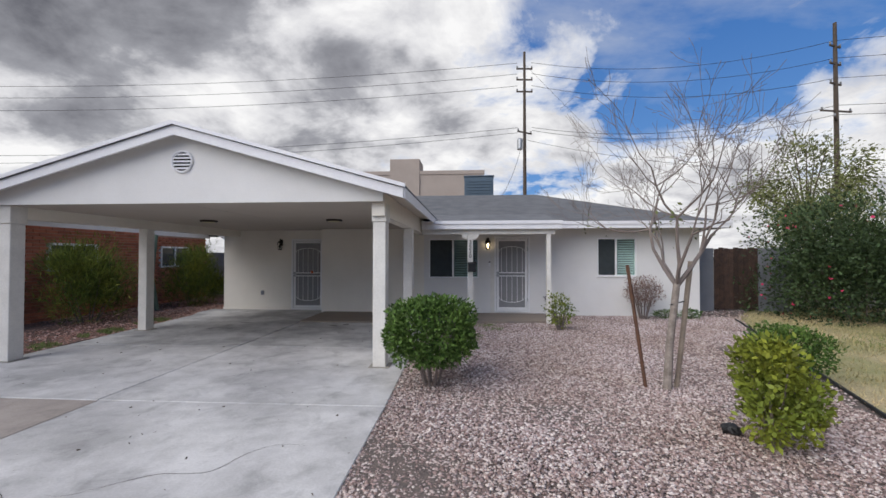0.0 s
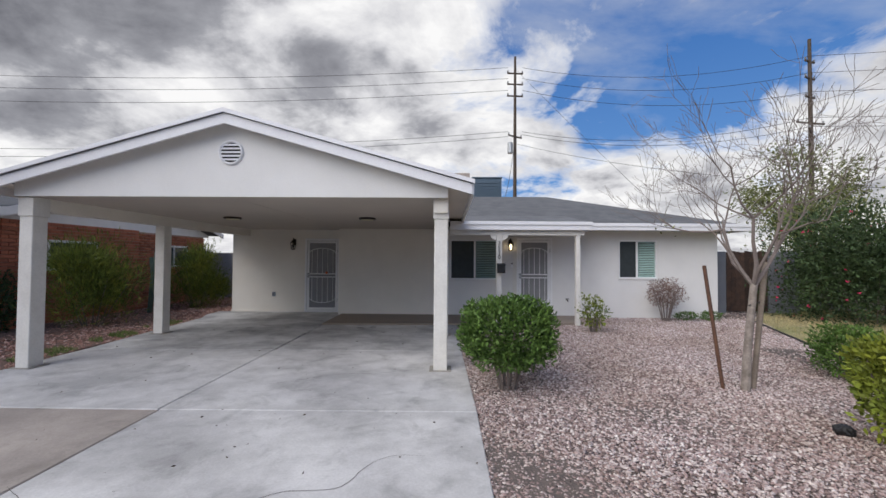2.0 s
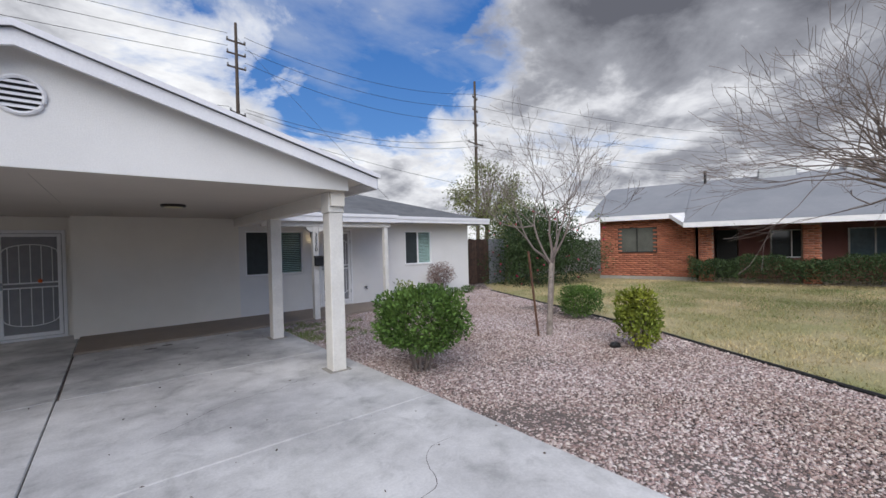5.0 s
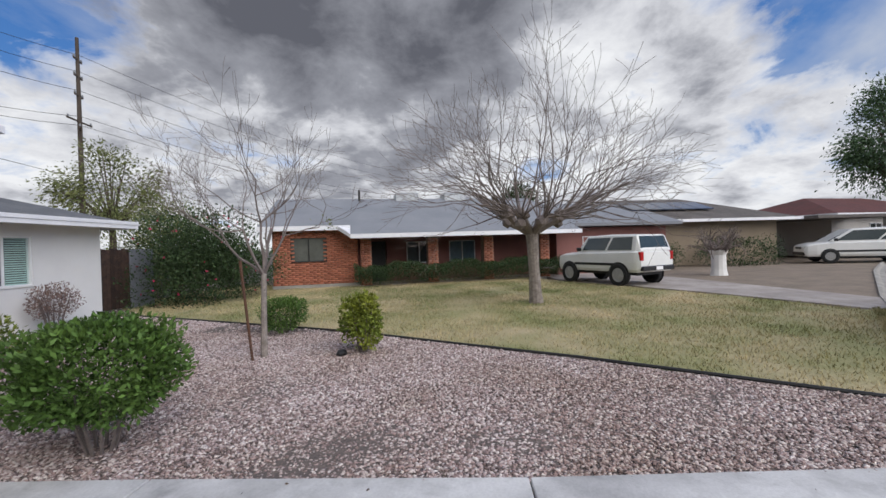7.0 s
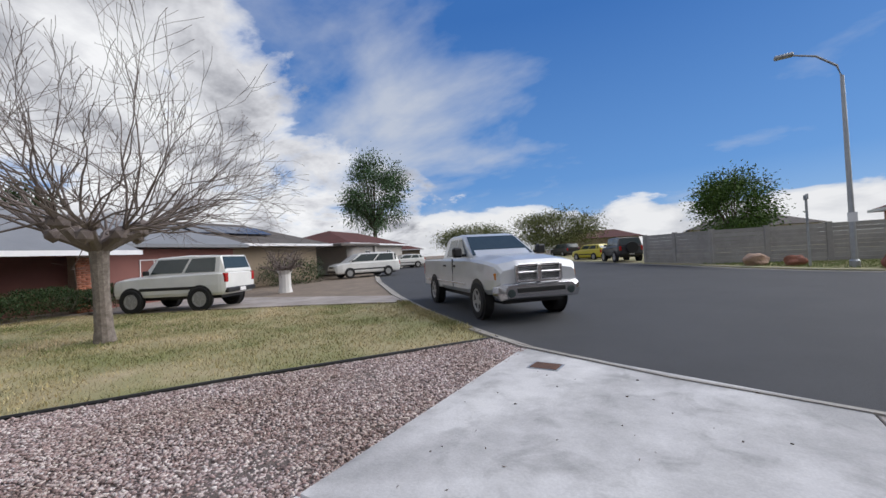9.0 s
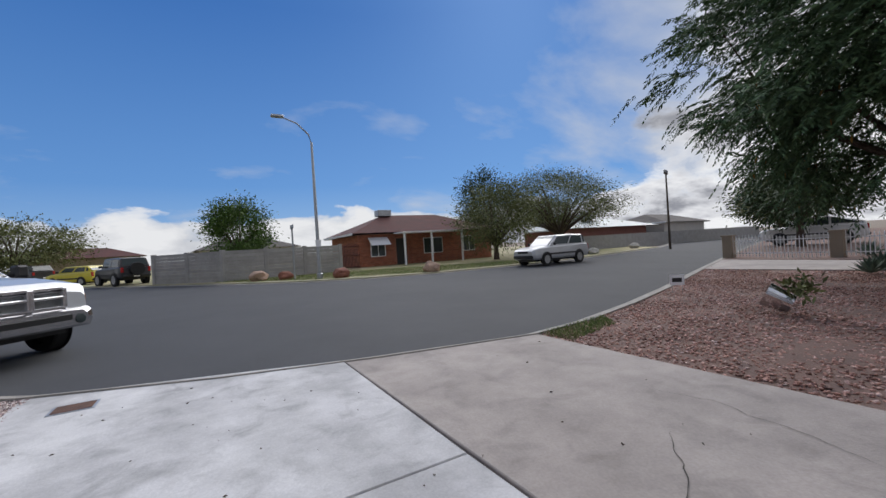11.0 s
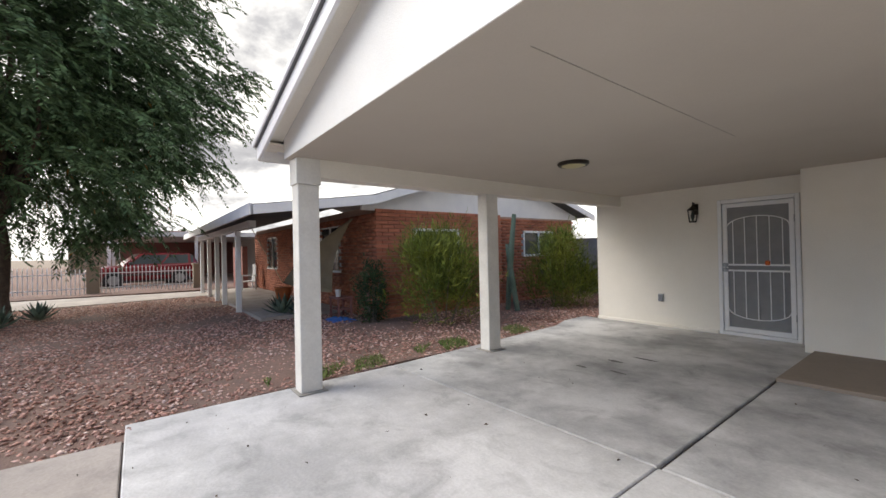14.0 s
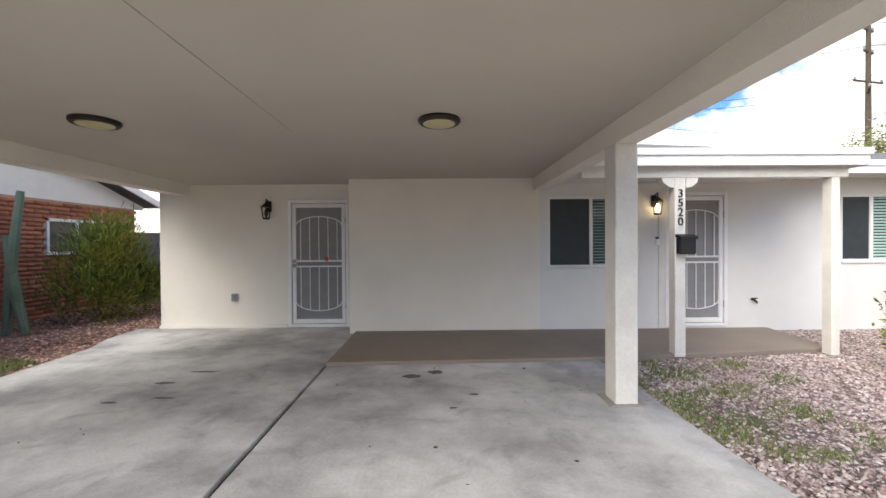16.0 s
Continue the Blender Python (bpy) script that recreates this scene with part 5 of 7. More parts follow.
bm = prism(bmesh.new(), [(-1.25, 2.36), (4.6, 4.55), (9.6, 2.78), (9.6, 2.68), (4.6, 4.45), (-1.25, 2.27)], 3.3, 14.0, "x")
part("roof", bm, ROOF_W, h, "pale grey roof running down over the porch")
bm = prism(bmesh.new(), [(-0.45, 2.70), (4.6, 4.2), (9.6, 2.6), (9.6, 2.5), (-0.45, 2.55)], 14.0, 20.4, "x")
part("roof", bm, ROOF_W, h)
part("eave_board", boxes((-0.5, 3.3, -0.48, -0.45, 2.60, 2.80)), TRIM, h)
part("eave_board", boxes((3.3, 14.0, -1.29, -1.25, 2.20, 2.38)), TRIM, h)
bm = bmesh.new()
v4 = [bm.verts.new(p) for p in ((2.75, -0.46, 2.79), (3.3, -1.27, 2.38), (3.3, -0.46, 2.66), (2.75, -0.46, 2.62), (3.3, -1.27, 2.22), (3.3, -0.46, 2.5))]
for q in ((0, 1, 2), (0, 3, 4, 1), (3, 5, 4)):
    bm.faces.new([v4[i] for i in q])
part("valley_board", bm, TRIM, h)
for x in (5.8, 8.6):
    part("roof_cooler", boxes((x, x + 1.3, 4.2, 5.4, 4.3, 4.85), bevel=0.03), STEEL, h, "grey metal roof cooler")
part("vent_pipe", tube(bmesh.new(), [(3.8, 4.2, 4.2), (3.8, 4.2, 5.0)], 0.06, 8), IRON, h)
hedge = thing("front_hedge", 15.35, 1.2, 0.0, "long low clipped dark green hedge before the brick house", "hedge", rz=-74.5)
n = 26000
pp = np.stack([RNG.uniform(-4.2, 6.6, n), RNG.uniform(-0.65, 0.65, n), RNG.uniform(0.02, 1.0, n) ** 0.5], 1)
pp[:, 2] *= 0.92 + 0.10 * np.sin(pp[:, 0] * 2.3) + 0.05 * np.sin(pp[:, 0] * 7)
v, f = leaf_mesh(pp, RNG.normal(size=pp.shape) + np.array([0, -0.4, 0.6]), 0.08, 0.4)
raw("leaves", v, f, LEAF_D, hedge)

# own side gate with grey posts
t = thing("side_gate", 8.1, 11.1, -0.02, "dark brown plank gate, shut, beside grey walls", "gate")
for k in range(9):
    part("plank", boxes((0.012 + 0.138 * k, 0.142 + 0.138 * k, -0.02, 0.01 + 0.004 * (k % 2), 0.06, 1.85 + 0.02 * ((k * 5) % 3)), bevel=0.004), WOOD_D, t)
for z in (0.35, 1.5):
    part("rail", boxes((0.0, 1.25, 0.015, 0.055, z, z + 0.1)), WOOD_D, t)
setting(part("wall_gate_1", boxes((7.0, 8.08, 11.05, 11.25, -0.1, 1.85), bevel=0.01), GREYPAINT), "grey painted wall beside the gate", "wall")
setting(part("wall_gate_2", boxes((9.37, 10.3, 11.05, 11.25, -0.1, 1.85), bevel=0.01), GREYPAINT), "grey painted wall beside the gate", "wall")
setting(part("wall_back_east", boxes((10.3, 40, 13.5, 13.7, -0.2, 1.7)), BLOCK), "plain grey block wall along the back gardens", "wall")

# brick house to the west, with porch
h = thing("brick_house", -9.72, 6.95, -0.02, "red brick bungalow with white gable and long porch", "house")
part("wall", wall(-11.0, -0.05, 0.05, 0.3, 0, 2.45, [(-3.3, -1.9, 0.95, 2.15), (-5.4, -4.5, 0.05, 2.1), (-9.0, -7.6, 0.9, 2.1)]), MORTAR, h)
v, f = brick_bm(-11.0, 0.0, 0.0, 2.30, [(-3.3, -1.9, 0.95, 2.15), (-5.4, -4.5, 0.05, 2.1), (-9.0, -7.6, 0.9, 2.1)])
raw("bricks", v, f, BRICK_J, h, "dark red bricks in running bond")
small_window(h, -3.25, -1.95, 1.0, 2.1, 0.02)
SIDE_HOLES = [(0.95, 2.3, 1.26, 1.98), (4.6, 6.0, 1.26, 1.98)]
small_window(h, -8.95, -7.65, 0.95, 2.05, 0.02)
part("front_door", boxes((-5.38, -4.52, 0.06, 0.12, 0.05, 2.08), bevel=0.01), BLACK, h, "black iron screen door")
part("porch_floor", boxes((-11, -1.6, -1.95, 0.0, 0.0, 0.08)), CONC_OLD, h)
side = part("side_wall", wall(-0.25, -0.05, 0.05, 7.0, 0, 2.34, [(0.95, 2.3, 1.28, 1.98), (4.6, 6.0, 1.28, 1.98)], "y"), MORTAR, h)
part("rear_wall", boxes((-11, -0.25, 6.8, 7.0, 0, 2.3)), MORTAR, h)
v, f = brick_bm(3.8, 7.0, 0.0, 2.34, SIDE_HOLES)
o = raw("brickwork", v, f, BRICK_J, side, "red bricks in running bond")
o.matrix_basis = pose(0, 0, 0, 0, 0, 90)
tagged(o, kind="stuff")
brick_shapes = {}
row, z = 0, 0.0
while z < 2.30:
    u = -0.15 if row % 2 else 0.0
    while u < 3.8:
        a, b = max(u, 0.0) + 0.006, min(u + 0.30, 3.8) - 0.006
        mid = (a + b) / 2
        if b - a > 0.04 and not any(q[0] < mid < q[1] and q[2] < z + 0.042 < q[3] for q in SIDE_HOLES):
            key = round(b - a, 3)
            if key not in brick_shapes:
                one = part("brick", boxes((-0.05, 0.0, 0, b - a, 0.006, 0.079), bevel=0.003), BRICK, side)
                brick_shapes[key] = one.data
            else:
                one = new("brick", brick_shapes[key])
                one.parent = side
            one.location = (0.003 * ((row * 5 + int(u * 10)) % 3) - 0.003, a, z)
        u += 0.30
    row, z = row + 1, z + 0.085
for y0, y1 in ((0.97, 2.28), (4.62, 5.98)):
    w = part("window", boxes((-0.06, 0.03, y0, y0 + 0.05, 1.30, 1.96), (-0.06, 0.03, y1 - 0.05, y1, 1.30, 1.96), (-0.06, 0.03, y0, y1, 1.91, 1.97), (-0.06, 0.06, y0 - 0.03, y1 + 0.03, 1.24, 1.30), (-0.06, 0.025, (y0 + y1) / 2 - 0.02, (y0 + y1) / 2 + 0.02, 1.3, 1.95)), WHITE, h)
    part("pane", boxes((-0.03, -0.02, y0 + 0.03, y1 - 0.03, 1.3, 1.95)), GLASS, w, "dark glass")
# gable, roof and porch posts
bm = prism(bmesh.new(), [(-0.3, 2.34), (7.3, 2.34), (7.3, 2.42), (3.5, 3.62), (-0.3, 2.42)], -0.12, -0.04, "x")
part("gable_panel", bm, TRIM, h, "white boarded gable")
bm = prism(bmesh.new(), [(-2.5, 2.30), (-0.2, 2.62), (3.5, 3.78), (7.6, 2.50), (7.6, 2.42), (3.5, 3.70), (-0.2, 2.54), (-2.5, 2.22)], -11.4, 0.35, "x")
part("roof", bm, SHINGLE, h, "dark grey shingle roof")
bm = prism(bmesh.new(), [(-2.52, 2.28), (-0.2, 2.60), (3.5, 3.76), (7.6, 2.48), (7.6, 2.32), (3.5, 3.58), (-0.2, 2.42), (-2.52, 2.12)], 0.35, 0.39, "x")
part("rake_board", bm, TRIM, h)
part("eave_board", boxes((-11.4, 0.39, -2.55, -2.5, 2.12, 2.31)), TRIM, h)
part("porch_beam", boxes((-11.2, -1.9, -2.1, -1.95, 2.05, 2.2)), TRIM, h)
for x in (-3.55, -5.6, -6.9, -8.6, -10.6):
    part("porch_post", boxes((x - 0.06, x + 0.06, -2.08, -1.96, 0.0, 2.06), bevel=0.006), WHITE, h)
t = thing("canvas_shade", -10.9, 6.0, 0.0, "beige canvas shade cloth slung from the porch eave", "shade cloth")
bm = bmesh.new()
rows = []
for i in range(9):
    s = i / 8
    a, b = Vector((0.85, 0.55, 2.16)).lerp(Vector((-1.1, -0.35, 0.75)), s), Vector((0.85, 0.60, 2.2)).lerp(Vector((0.2, 0.35, 0.55)), s)
    rows.append([bm.verts.new(a.lerp(b, j / 4) + Vector((0, -0.16 * math.sin(math.pi * s), -0.06 * math.sin(math.pi * j / 4)))) for j in range(5)])
for r, q in zip(rows, rows[1:]):
    for j in range(4):
        bm.faces.new((r[j], r[j + 1], q[j + 1], q[j]))
bmesh.ops.solidify(bm, geom=bm.faces[:], thickness=0.006)
part("cloth", bm, CANVAS, t, smooth=True)
part("rope", tube(bmesh.new(), [(-1.1, -0.35, 0.75), (-1.6, -0.9, 2.05)], 0.01, 5), CANVAS, t)
t = thing("flower_pot", -14.3, 6.3, 0.06, "orange terracotta pot on the porch", "pot")
part("body", turned(bmesh.new(), [(0.16, 0), (0.24, 0.34), (0.26, 0.36), (0.26, 0.40), (0.2, 0.39)], 16), TERRA, t)
t = thing("blue_tarp", -10.35, 6.35, -0.01, "crumpled blue plastic sheet on the gravel", "tarp")
bm = bmesh.new()
bmesh.ops.create_grid(bm, x_segments=10, y_segments=8, size=0.5)
for q in bm.verts:
    q.co = (q.co.x * 0.9, q.co.y * 0.5, 0.05 + 0.07 * noise.noise(q.co * 4.5) - 0.12 * q.co.length)
bmesh.ops.solidify(bm, geom=bm.faces[:], thickness=0.012)
part("sheet", bm, TARP, t)
t = thing("side_table", -10.7, 6.55, -0.02, "small dark red wooden stand with a white cup", "table")
part("top", boxes((-0.25, 0.25, -0.18, 0.18, 0.42, 0.46), bevel=0.006), PINK_WALL, t)
for sx in (-0.22, 0.22):
    for sy in (-0.15, 0.15):
        part("leg", boxes((sx - 0.02, sx + 0.02, sy - 0.02, sy + 0.02, 0, 0.42)), PINK_WALL, t)
part("shelf", boxes((-0.22, 0.22, -0.15, 0.15, 0.18, 0.2)), PINK_WALL, t)
t = thing("white_cup", -10.72, 6.5, 0.44, "white cup on the small stand", "cup")
part("body", turned(bmesh.new(), [(0.05, 0), (0.07, 0.16), (0.06, 0.16), (0.045, 0.01)], 12), WHITE, t)
setting(part("wall_back_west", wall(-16, -6.7, 14.6, 14.8, -0.2, 1.75), BLOCK), "grey block wall closing the side yard", "wall")

# white picket fence, its piers, and what stands behind it
t = thing("picket_fence", -23.3, -7.5, 0.0, "low white metal picket fence between tan piers", "fence")
FENCE_L = 12.6
for z in (0.22, 0.80):
    part("rail", boxes((-0.015, 0.015, 0, FENCE_L, z, z + 0.035)), WHITE, t)
pk = None
for k in range(96):
    y = 0.07 + k * FENCE_L / 96
    if pk is None:
        bm = boxes((-0.012, 0.012, -0.014, 0.014, 0.05, 0.95))
        tip = turned(bm, [(0.02, 0.95), (0.003, 1.06)], 4)
        pk = part("picket", tip, WHITE, t)
        pk.location = (0.02, y, 0)
    else:
        o = new("picket", pk.data)
        o.parent = t
        o.location = (0.02, y, 0.06 * math.sin(k * 0.26))
for y in (0.0, 3.9, 9.0, 12.6):
    part("pier", boxes((-0.2, 0.2, y - 0.2, y + 0.2, 0, 1.05), (-0.24, 0.24, y - 0.24, y + 0.24, 1.05, 1.12), bevel=0.01), TAN_WALL, t)
h = thing("west_house", -33.0, 8.0, 0.0, "pale house with an open carport behind the fence", "house")
part("carport_roof", boxes((-5, 5.5, -6.5, 4, 2.5, 2.75)), TRIM, h)
part("wall", boxes((-5, 5, 1.0, 8, 0, 2.5)), PALE_WALL, h)
part("end_wall", boxes((-5, -4.7, -6, 1, 0, 2.5)), PINK_WALL, h)
for x, y in ((5.2, -6.2), (5.2, -2.5), (5.2, 0.8), (0, -6.2)):
    part("post", boxes((x - 0.07, x + 0.07, y - 0.07, y + 0.07, 0, 2.5)), WHITE, h)
t = thing("garden_chair", -19.6, 6.4, 0.0, "white slatted rocking chair at the porch end", "chair")
for k in range(5):
    part("back_slat", boxes((-0.25 + 0.11 * k, -0.17 + 0.11 * k, 0.25, 0.28, 0.4, 1.05), bevel=0.004), WHITE, t)
part("seat", boxes((-0.28, 0.28, -0.25, 0.27, 0.36, 0.40), bevel=0.005), WHITE, t)
for sx in (-0.28, 0.26):
    part("arm", boxes((sx - 0.03, sx + 0.05, -0.28, 0.3, 0.6, 0.63)), WHITE, t)
    for sy in (-0.24, 0.24):
        part("leg", boxes((sx - 0.02, sx + 0.03, sy - 0.02, sy + 0.03, 0.0, 0.6)), WHITE, t)
setting(part("wall_porch_screen", boxes((-22.5, -20.5, 6.4, 6.6, 0, 1.8)), PINK_WALL), "dusky red garden wall beyond the porch", "wall")
utility_pole(-34.5, -17.0, 6.6, [(6.3, 0.4, 0.3)], "plain short wooden pole along the street", 0.08)
t = thing("yard_sign", -10.75, -2.9, 0.0, "small white lawn sign with dark print", "sign")
bm = boxes((-0.15, 0.15, -0.006, 0.006, 0.18, 0.42))
part("board", bm, WHITE, t)
part("print", boxes((-0.10, 0.10, -0.009, 0.009, 0.25, 0.35)), BLACK, t, "dark unreadable print")
part("wire_leg", boxes((-0.11, -0.10, -0.004, 0.004, -0.05, 0.18), (0.10, 0.11, -0.004, 0.004, -0.05, 0.18)), STEEL, t)
t.matrix_basis = pose(-11.2, -3.05, 0.0, 0, 0, 120)

# corner lot across the street
h = thing("corner_brick_house", -11.5, -27.4, 0.24, "red brick corner house with maroon roof and white awning", "house")
part("wall", wall(-12.5, 0, -7.5, 0.0, 0, 2.5), MORTAR, h)
for nm, q in (("bricks", brick_bm(0.0, 12.5, 0.0, 2.5, [(1.0, 2.1, 0.8, 2.0), (3.1, 4.0, 0, 2.1), (5.6, 7.3, 0.8, 2.0), (9.5, 10.6, 0.8, 2.0)])), ):
    b = raw(nm, q[0], q[1], BRICK_J, h, "red bricks in running bond")
    b.matrix_basis = pose(0, 0.05, 0, 0, 0, 180)
q = brick_bm(0.0, 7.5, 0.0, 2.5)
b = raw("bricks", q[0], q[1], BRICK_J, h)
b.matrix_basis = pose(0.05, -7.5, 0, 0, 0, 90)
for a, c, z in ((-2.1, -1.0, 0.8), (-7.3, -5.6, 0.8), (-10.6, -9.5, 0.8)):
    w = part("window", boxes((a - 0.06, c + 0.06, 0.0, 0.08, z - 0.06, z + 1.26)), WHITE, h)
    part("pane", boxes((a, (a + c) / 2 - 0.03, 0.07, 0.09, z, z + 1.2), ((a + c) / 2 + 0.03, c, 0.07, 0.09, z, z + 1.2)), GLASS, w)
part("front_door", boxes((-4.0, -3.1, 0.0, 0.06, 0, 2.1)), BLACK, h)
part("awning", prism(bmesh.new(), [(0.06, 2.25), (0.85, 1.65), (0.85, 1.62), (0.06, 2.2)], -2.35, -0.75, "x"), TRIM, h, "sloping white window awning")
hip_roof(h, -13.1, 0.6, -8.2, 0.6, 2.6, 4.3, ROOF_R, 4.2, "maroon shingle roof")
part("porch_roof", boxes((-8.2, -2.7, 0.6, 2.3, 2.42, 2.52)), TRIM, h)
for x in (-2.9, -5.2, -8.0):
    part("porch_post", boxes((x - 0.06, x + 0.06, 2.1, 2.22, 0, 2.42)), TRIM, h)
part("roof_cooler", boxes((-4.2, -3.0, -4.2, -3.2, 4.2, 4.75), bevel=0.03), STEEL, h)
t = thing("block_fence", 0, 0, 0.0, "grey concrete block garden wall with pilasters", "garden wall")
WALLPTS = [(1.3, -27.6), (-2.3, -23.9), (-9.2, -24.3)]
for (ax, ay), (bx, by) in zip(WALLPTS, WALLPTS[1:]):
    L = math.hypot(bx - ax, by - ay)
    ang = math.degrees(math.atan2(by - ay, bx - ax))
    n = max(2, round(L / 2.2))
    for k in range(n):
        s0, s1 = L * k / n, L * (k + 1) / n
        for c in range(9):
            o = part("block_course", boxes((s0 + 0.11, s1 - 0.11, -0.07, 0.07, c * 0.2 + 0.006, c * 0.2 + 0.198)), BLOCK, t)
            o.matrix_basis = pose(ax, ay, 0.18, 0, 0, ang)
    for k in range(n + 1):
        o = part("pilaster", boxes((L * k / n - 0.11, L * k / n + 0.11, -0.11, 0.11, -0.2, 1.86), bevel=0.01), BLOCK, t)
        o.matrix_basis = pose(ax, ay, 0.18, 0, 0, ang)
t = thing("iron_gate", -9.3, -24.4, 0.2, "dark red iron garden gate, shut", "gate")
for k in range(12):
    part("bar", boxes((-1.25 + 0.1 * k, -1.22 + 0.1 * k, -0.02, 0.02, 0.05, 1.75 + 0.1 * math.sin(k * 0.28))), ROOF_R, t)
for z in (0.2, 1.0, 1.6):
    part("rail", boxes((-1.28, -0.1, -0.02, 0.02, z, z + 0.06)), ROOF_R, t)


def boulder(x, y, r, mat, label):
    bm = bmesh.new()
    bmesh.ops.create_icosphere(bm, subdivisions=3, radius=r)
    for q in bm.verts:
        q.co *= 1 + 0.35 * noise.noise(q.co * (1.6 / r) + Vector((x, y, 0)))
        q.co.z = q.co.z * 0.75 + r * 0.45
    ob = part("boulder", bm, mat)
    ob.location = (x, y, terrain(x, y))
    return tagged(ob, label, "boulder", "boulders on the verge")


STONE = material("pinkish_boulder", (0.48, 0.33, 0.24), 0.9, (0.36, 0.24, 0.18), scale=5, bump=0.6, spread=0.3)
STONE_R = material("red_boulder", (0.30, 0.12, 0.08), 0.9, scale=5, bump=0.6, spread=0.3)
STONE_W = material("white_boulder", (0.60, 0.57, 0.52), 0.9, scale=5, bump=0.6, spread=0.2)
boulder(-3.95, -21.9, 0.48, STONE, "large pinkish tan boulder on the verge")
boulder(-5.2, -20.9, 0.38, STONE_R, "low reddish boulder on the verge")
boulder(-7.6, -18.6, 0.42, STONE_R, "reddish boulder on the verge")
boulder(-12.0, -16.7, 0.45, STONE, "pinkish tan boulder on the verge")
boulder(-27.5, -18.9, 0.40, STONE_W, "whitish boulder on the verge")
boulder(-36.0, -21.3, 0.42, STONE_W, "whitish boulder on the verge")
boulder(3.30, 2.45, 0.08, BLACK, "small dark stone at the bush foot").location.z = -0.02
t = thing("street_lamp", -6.65, -19.25, 0.15, "tall grey steel street lamp with curved arm", "street lamp")
part("pole", tube(bmesh.new(), [(0, 0, -0.1), (0, 0, 4), (0, 0, 7.2)], [0.10, 0.08, 0.06], 12), STEEL, t)
part("arm", tube(bmesh.new(), [(0, 0, 7.1), (0.12, 0.0, 7.6), (0.7, 0.1, 8.1), (1.5, 0.2, 8.35)], [0.05, 0.045, 0.04, 0.035], 8), STEEL, t)
part("lamp_head", boxes((1.35, 1.95, 0.06, 0.34, 8.28, 8.42), bevel=0.04), STEEL, t)
part("base_collar", turned(bmesh.new(), [(0.16, 0), (0.16, 0.25), (0.11, 0.3)], 12), STEEL, t)
part("notice", boxes((-0.14, 0.14, 0.09, 0.10, 1.7, 2.05)), WHITE, t)
t = thing("sign_post", -5.55, -20.2, 0.15, "thin galvanised street sign post", "sign post")
part("post", boxes((-0.04, 0.04, -0.03, 0.03, 0, 2.9)), STEEL, t)
part("blade", boxes((-0.02, 0.02, -0.4, 0.4, 2.75, 2.95)), STEEL, t)
h = thing("grey_roof_house", -44, -30.5, 0.2, "low house with grey-green metal roof behind a block wall", "house")
part("wall", boxes((-8, 7, -7, 0, 0, 2.4)), PINK_WALL, h)
hip_roof(h, -9, 8, -8, 1.2, 2.4, 3.7, ROOF_T, 4)
part("roof_cooler", boxes((-0.8, 0.6, -3.5, -2.2, 3.6, 4.6), bevel=0.03), STEEL, h)
setting(part("wall_street_south", boxes((-70, -30, -25.2, -25.0, 0, 1.6)), BLOCK), "long grey block wall along the street", "wall")
h = thing("tan_house", 24.5, -11.5, 0.1, "tan bungalow with solar panels on its roof", "house", rz=-80)
part("wall", wall(-6, 6, -3.5, 4, 0, 2.55), TAN_WALL, h)
small_window(h, -3.2, -1.9, 1.0, 2.1, -3.52)
hip_roof(h, -6.8, 6.8, -4.4, 5, 2.6, 4.2, ROOF_G, 4)
part("carport_roof", boxes((6.8, 12, -5.2, 2, 2.45, 2.62)), ROOF_G, h)
part("carport_post", boxes((11.6, 11.85, -5.0, -4.75, 0, 2.45)), PALE_WALL, h)
for k in range(5):
    bm = boxes((-0.5, 0.5, -0.85, 0.85, 0, 0.05))
    o = part("solar_panel", bm, SOLAR, h)
    o.matrix_basis = pose(-2.2 + 1.06 * k, -2.0, 3.55, 19, 0, 0)
h = thing("white_house", 28.0, -27.5, 0.25, "white bungalow with dark red roof down the street", "house", rz=-72)
part("wall", boxes((-6, 7, -2.5, 5, 0, 2.6)), PALE_WALL, h)
small_window(h, -2.5, -1.4, 1.0, 2.0, -2.52)
small_window(h, 2.5, 3.6, 1.0, 2.0, -2.52)
hip_roof(h, -6.6, 7.6, -3.2, 5.6, 2.65, 4.1, ROOF_R, 4)
for i, (x, y, rz) in enumerate(((14, -70, 20), (-6, -62, 5), (52, -62, -40), (-60, -34, 5), (-55, 4, 90), (-48, 22, 80))):
    h = thing("distant_house", x, y, 0.4, "pale low house far off among trees", "house", "distant houses", rz=rz)
    part("wall", boxes((-6, 6, -4, 4, -0.5, 2.5)), PALE_WALL if i % 2 else TAN_WALL, h)
    hip_roof(h, -6.6, 6.6, -4.6, 4.6, 2.5, 3.9, ROOF_G if i % 2 else ROOF_R, 3.5)
    for x2 in (-3, 2):
        small_window(h, x2, x2 + 1.2, 1.0, 2.0, -4.02)
setting(part("wall_low_white", boxes((14.5, 30, -36.2, -36.0, 0, 1.0)), PALE_WALL), "low whitish garden wall down the street", "wall")
t = thing("tree_stump", 14.8, -10.2, 0.0, "whitewashed pollard stump with a twiggy head", "tree stump")
part("trunk", turned(bmesh.new(), [(0.34, 0), (0.28, 0.3), (0.27, 0.9), (0.36, 1.1)], 12), STUCCO_W, t)
bm, tips = bmesh.new(), []
rng = np.random.default_rng(2)
for k in range(26):
    a = k * 2.4
    grow(bm, Vector((0.2 * math.cos(a), 0.2 * math.sin(a), 1.05)), Vector((math.cos(a), math.sin(a), 0.9)), 0.55, 0.045, 2, rng, 0.5, 0.3, tips, sides=4, kink=0.3)
part("twigs", bm, TWIG, t)
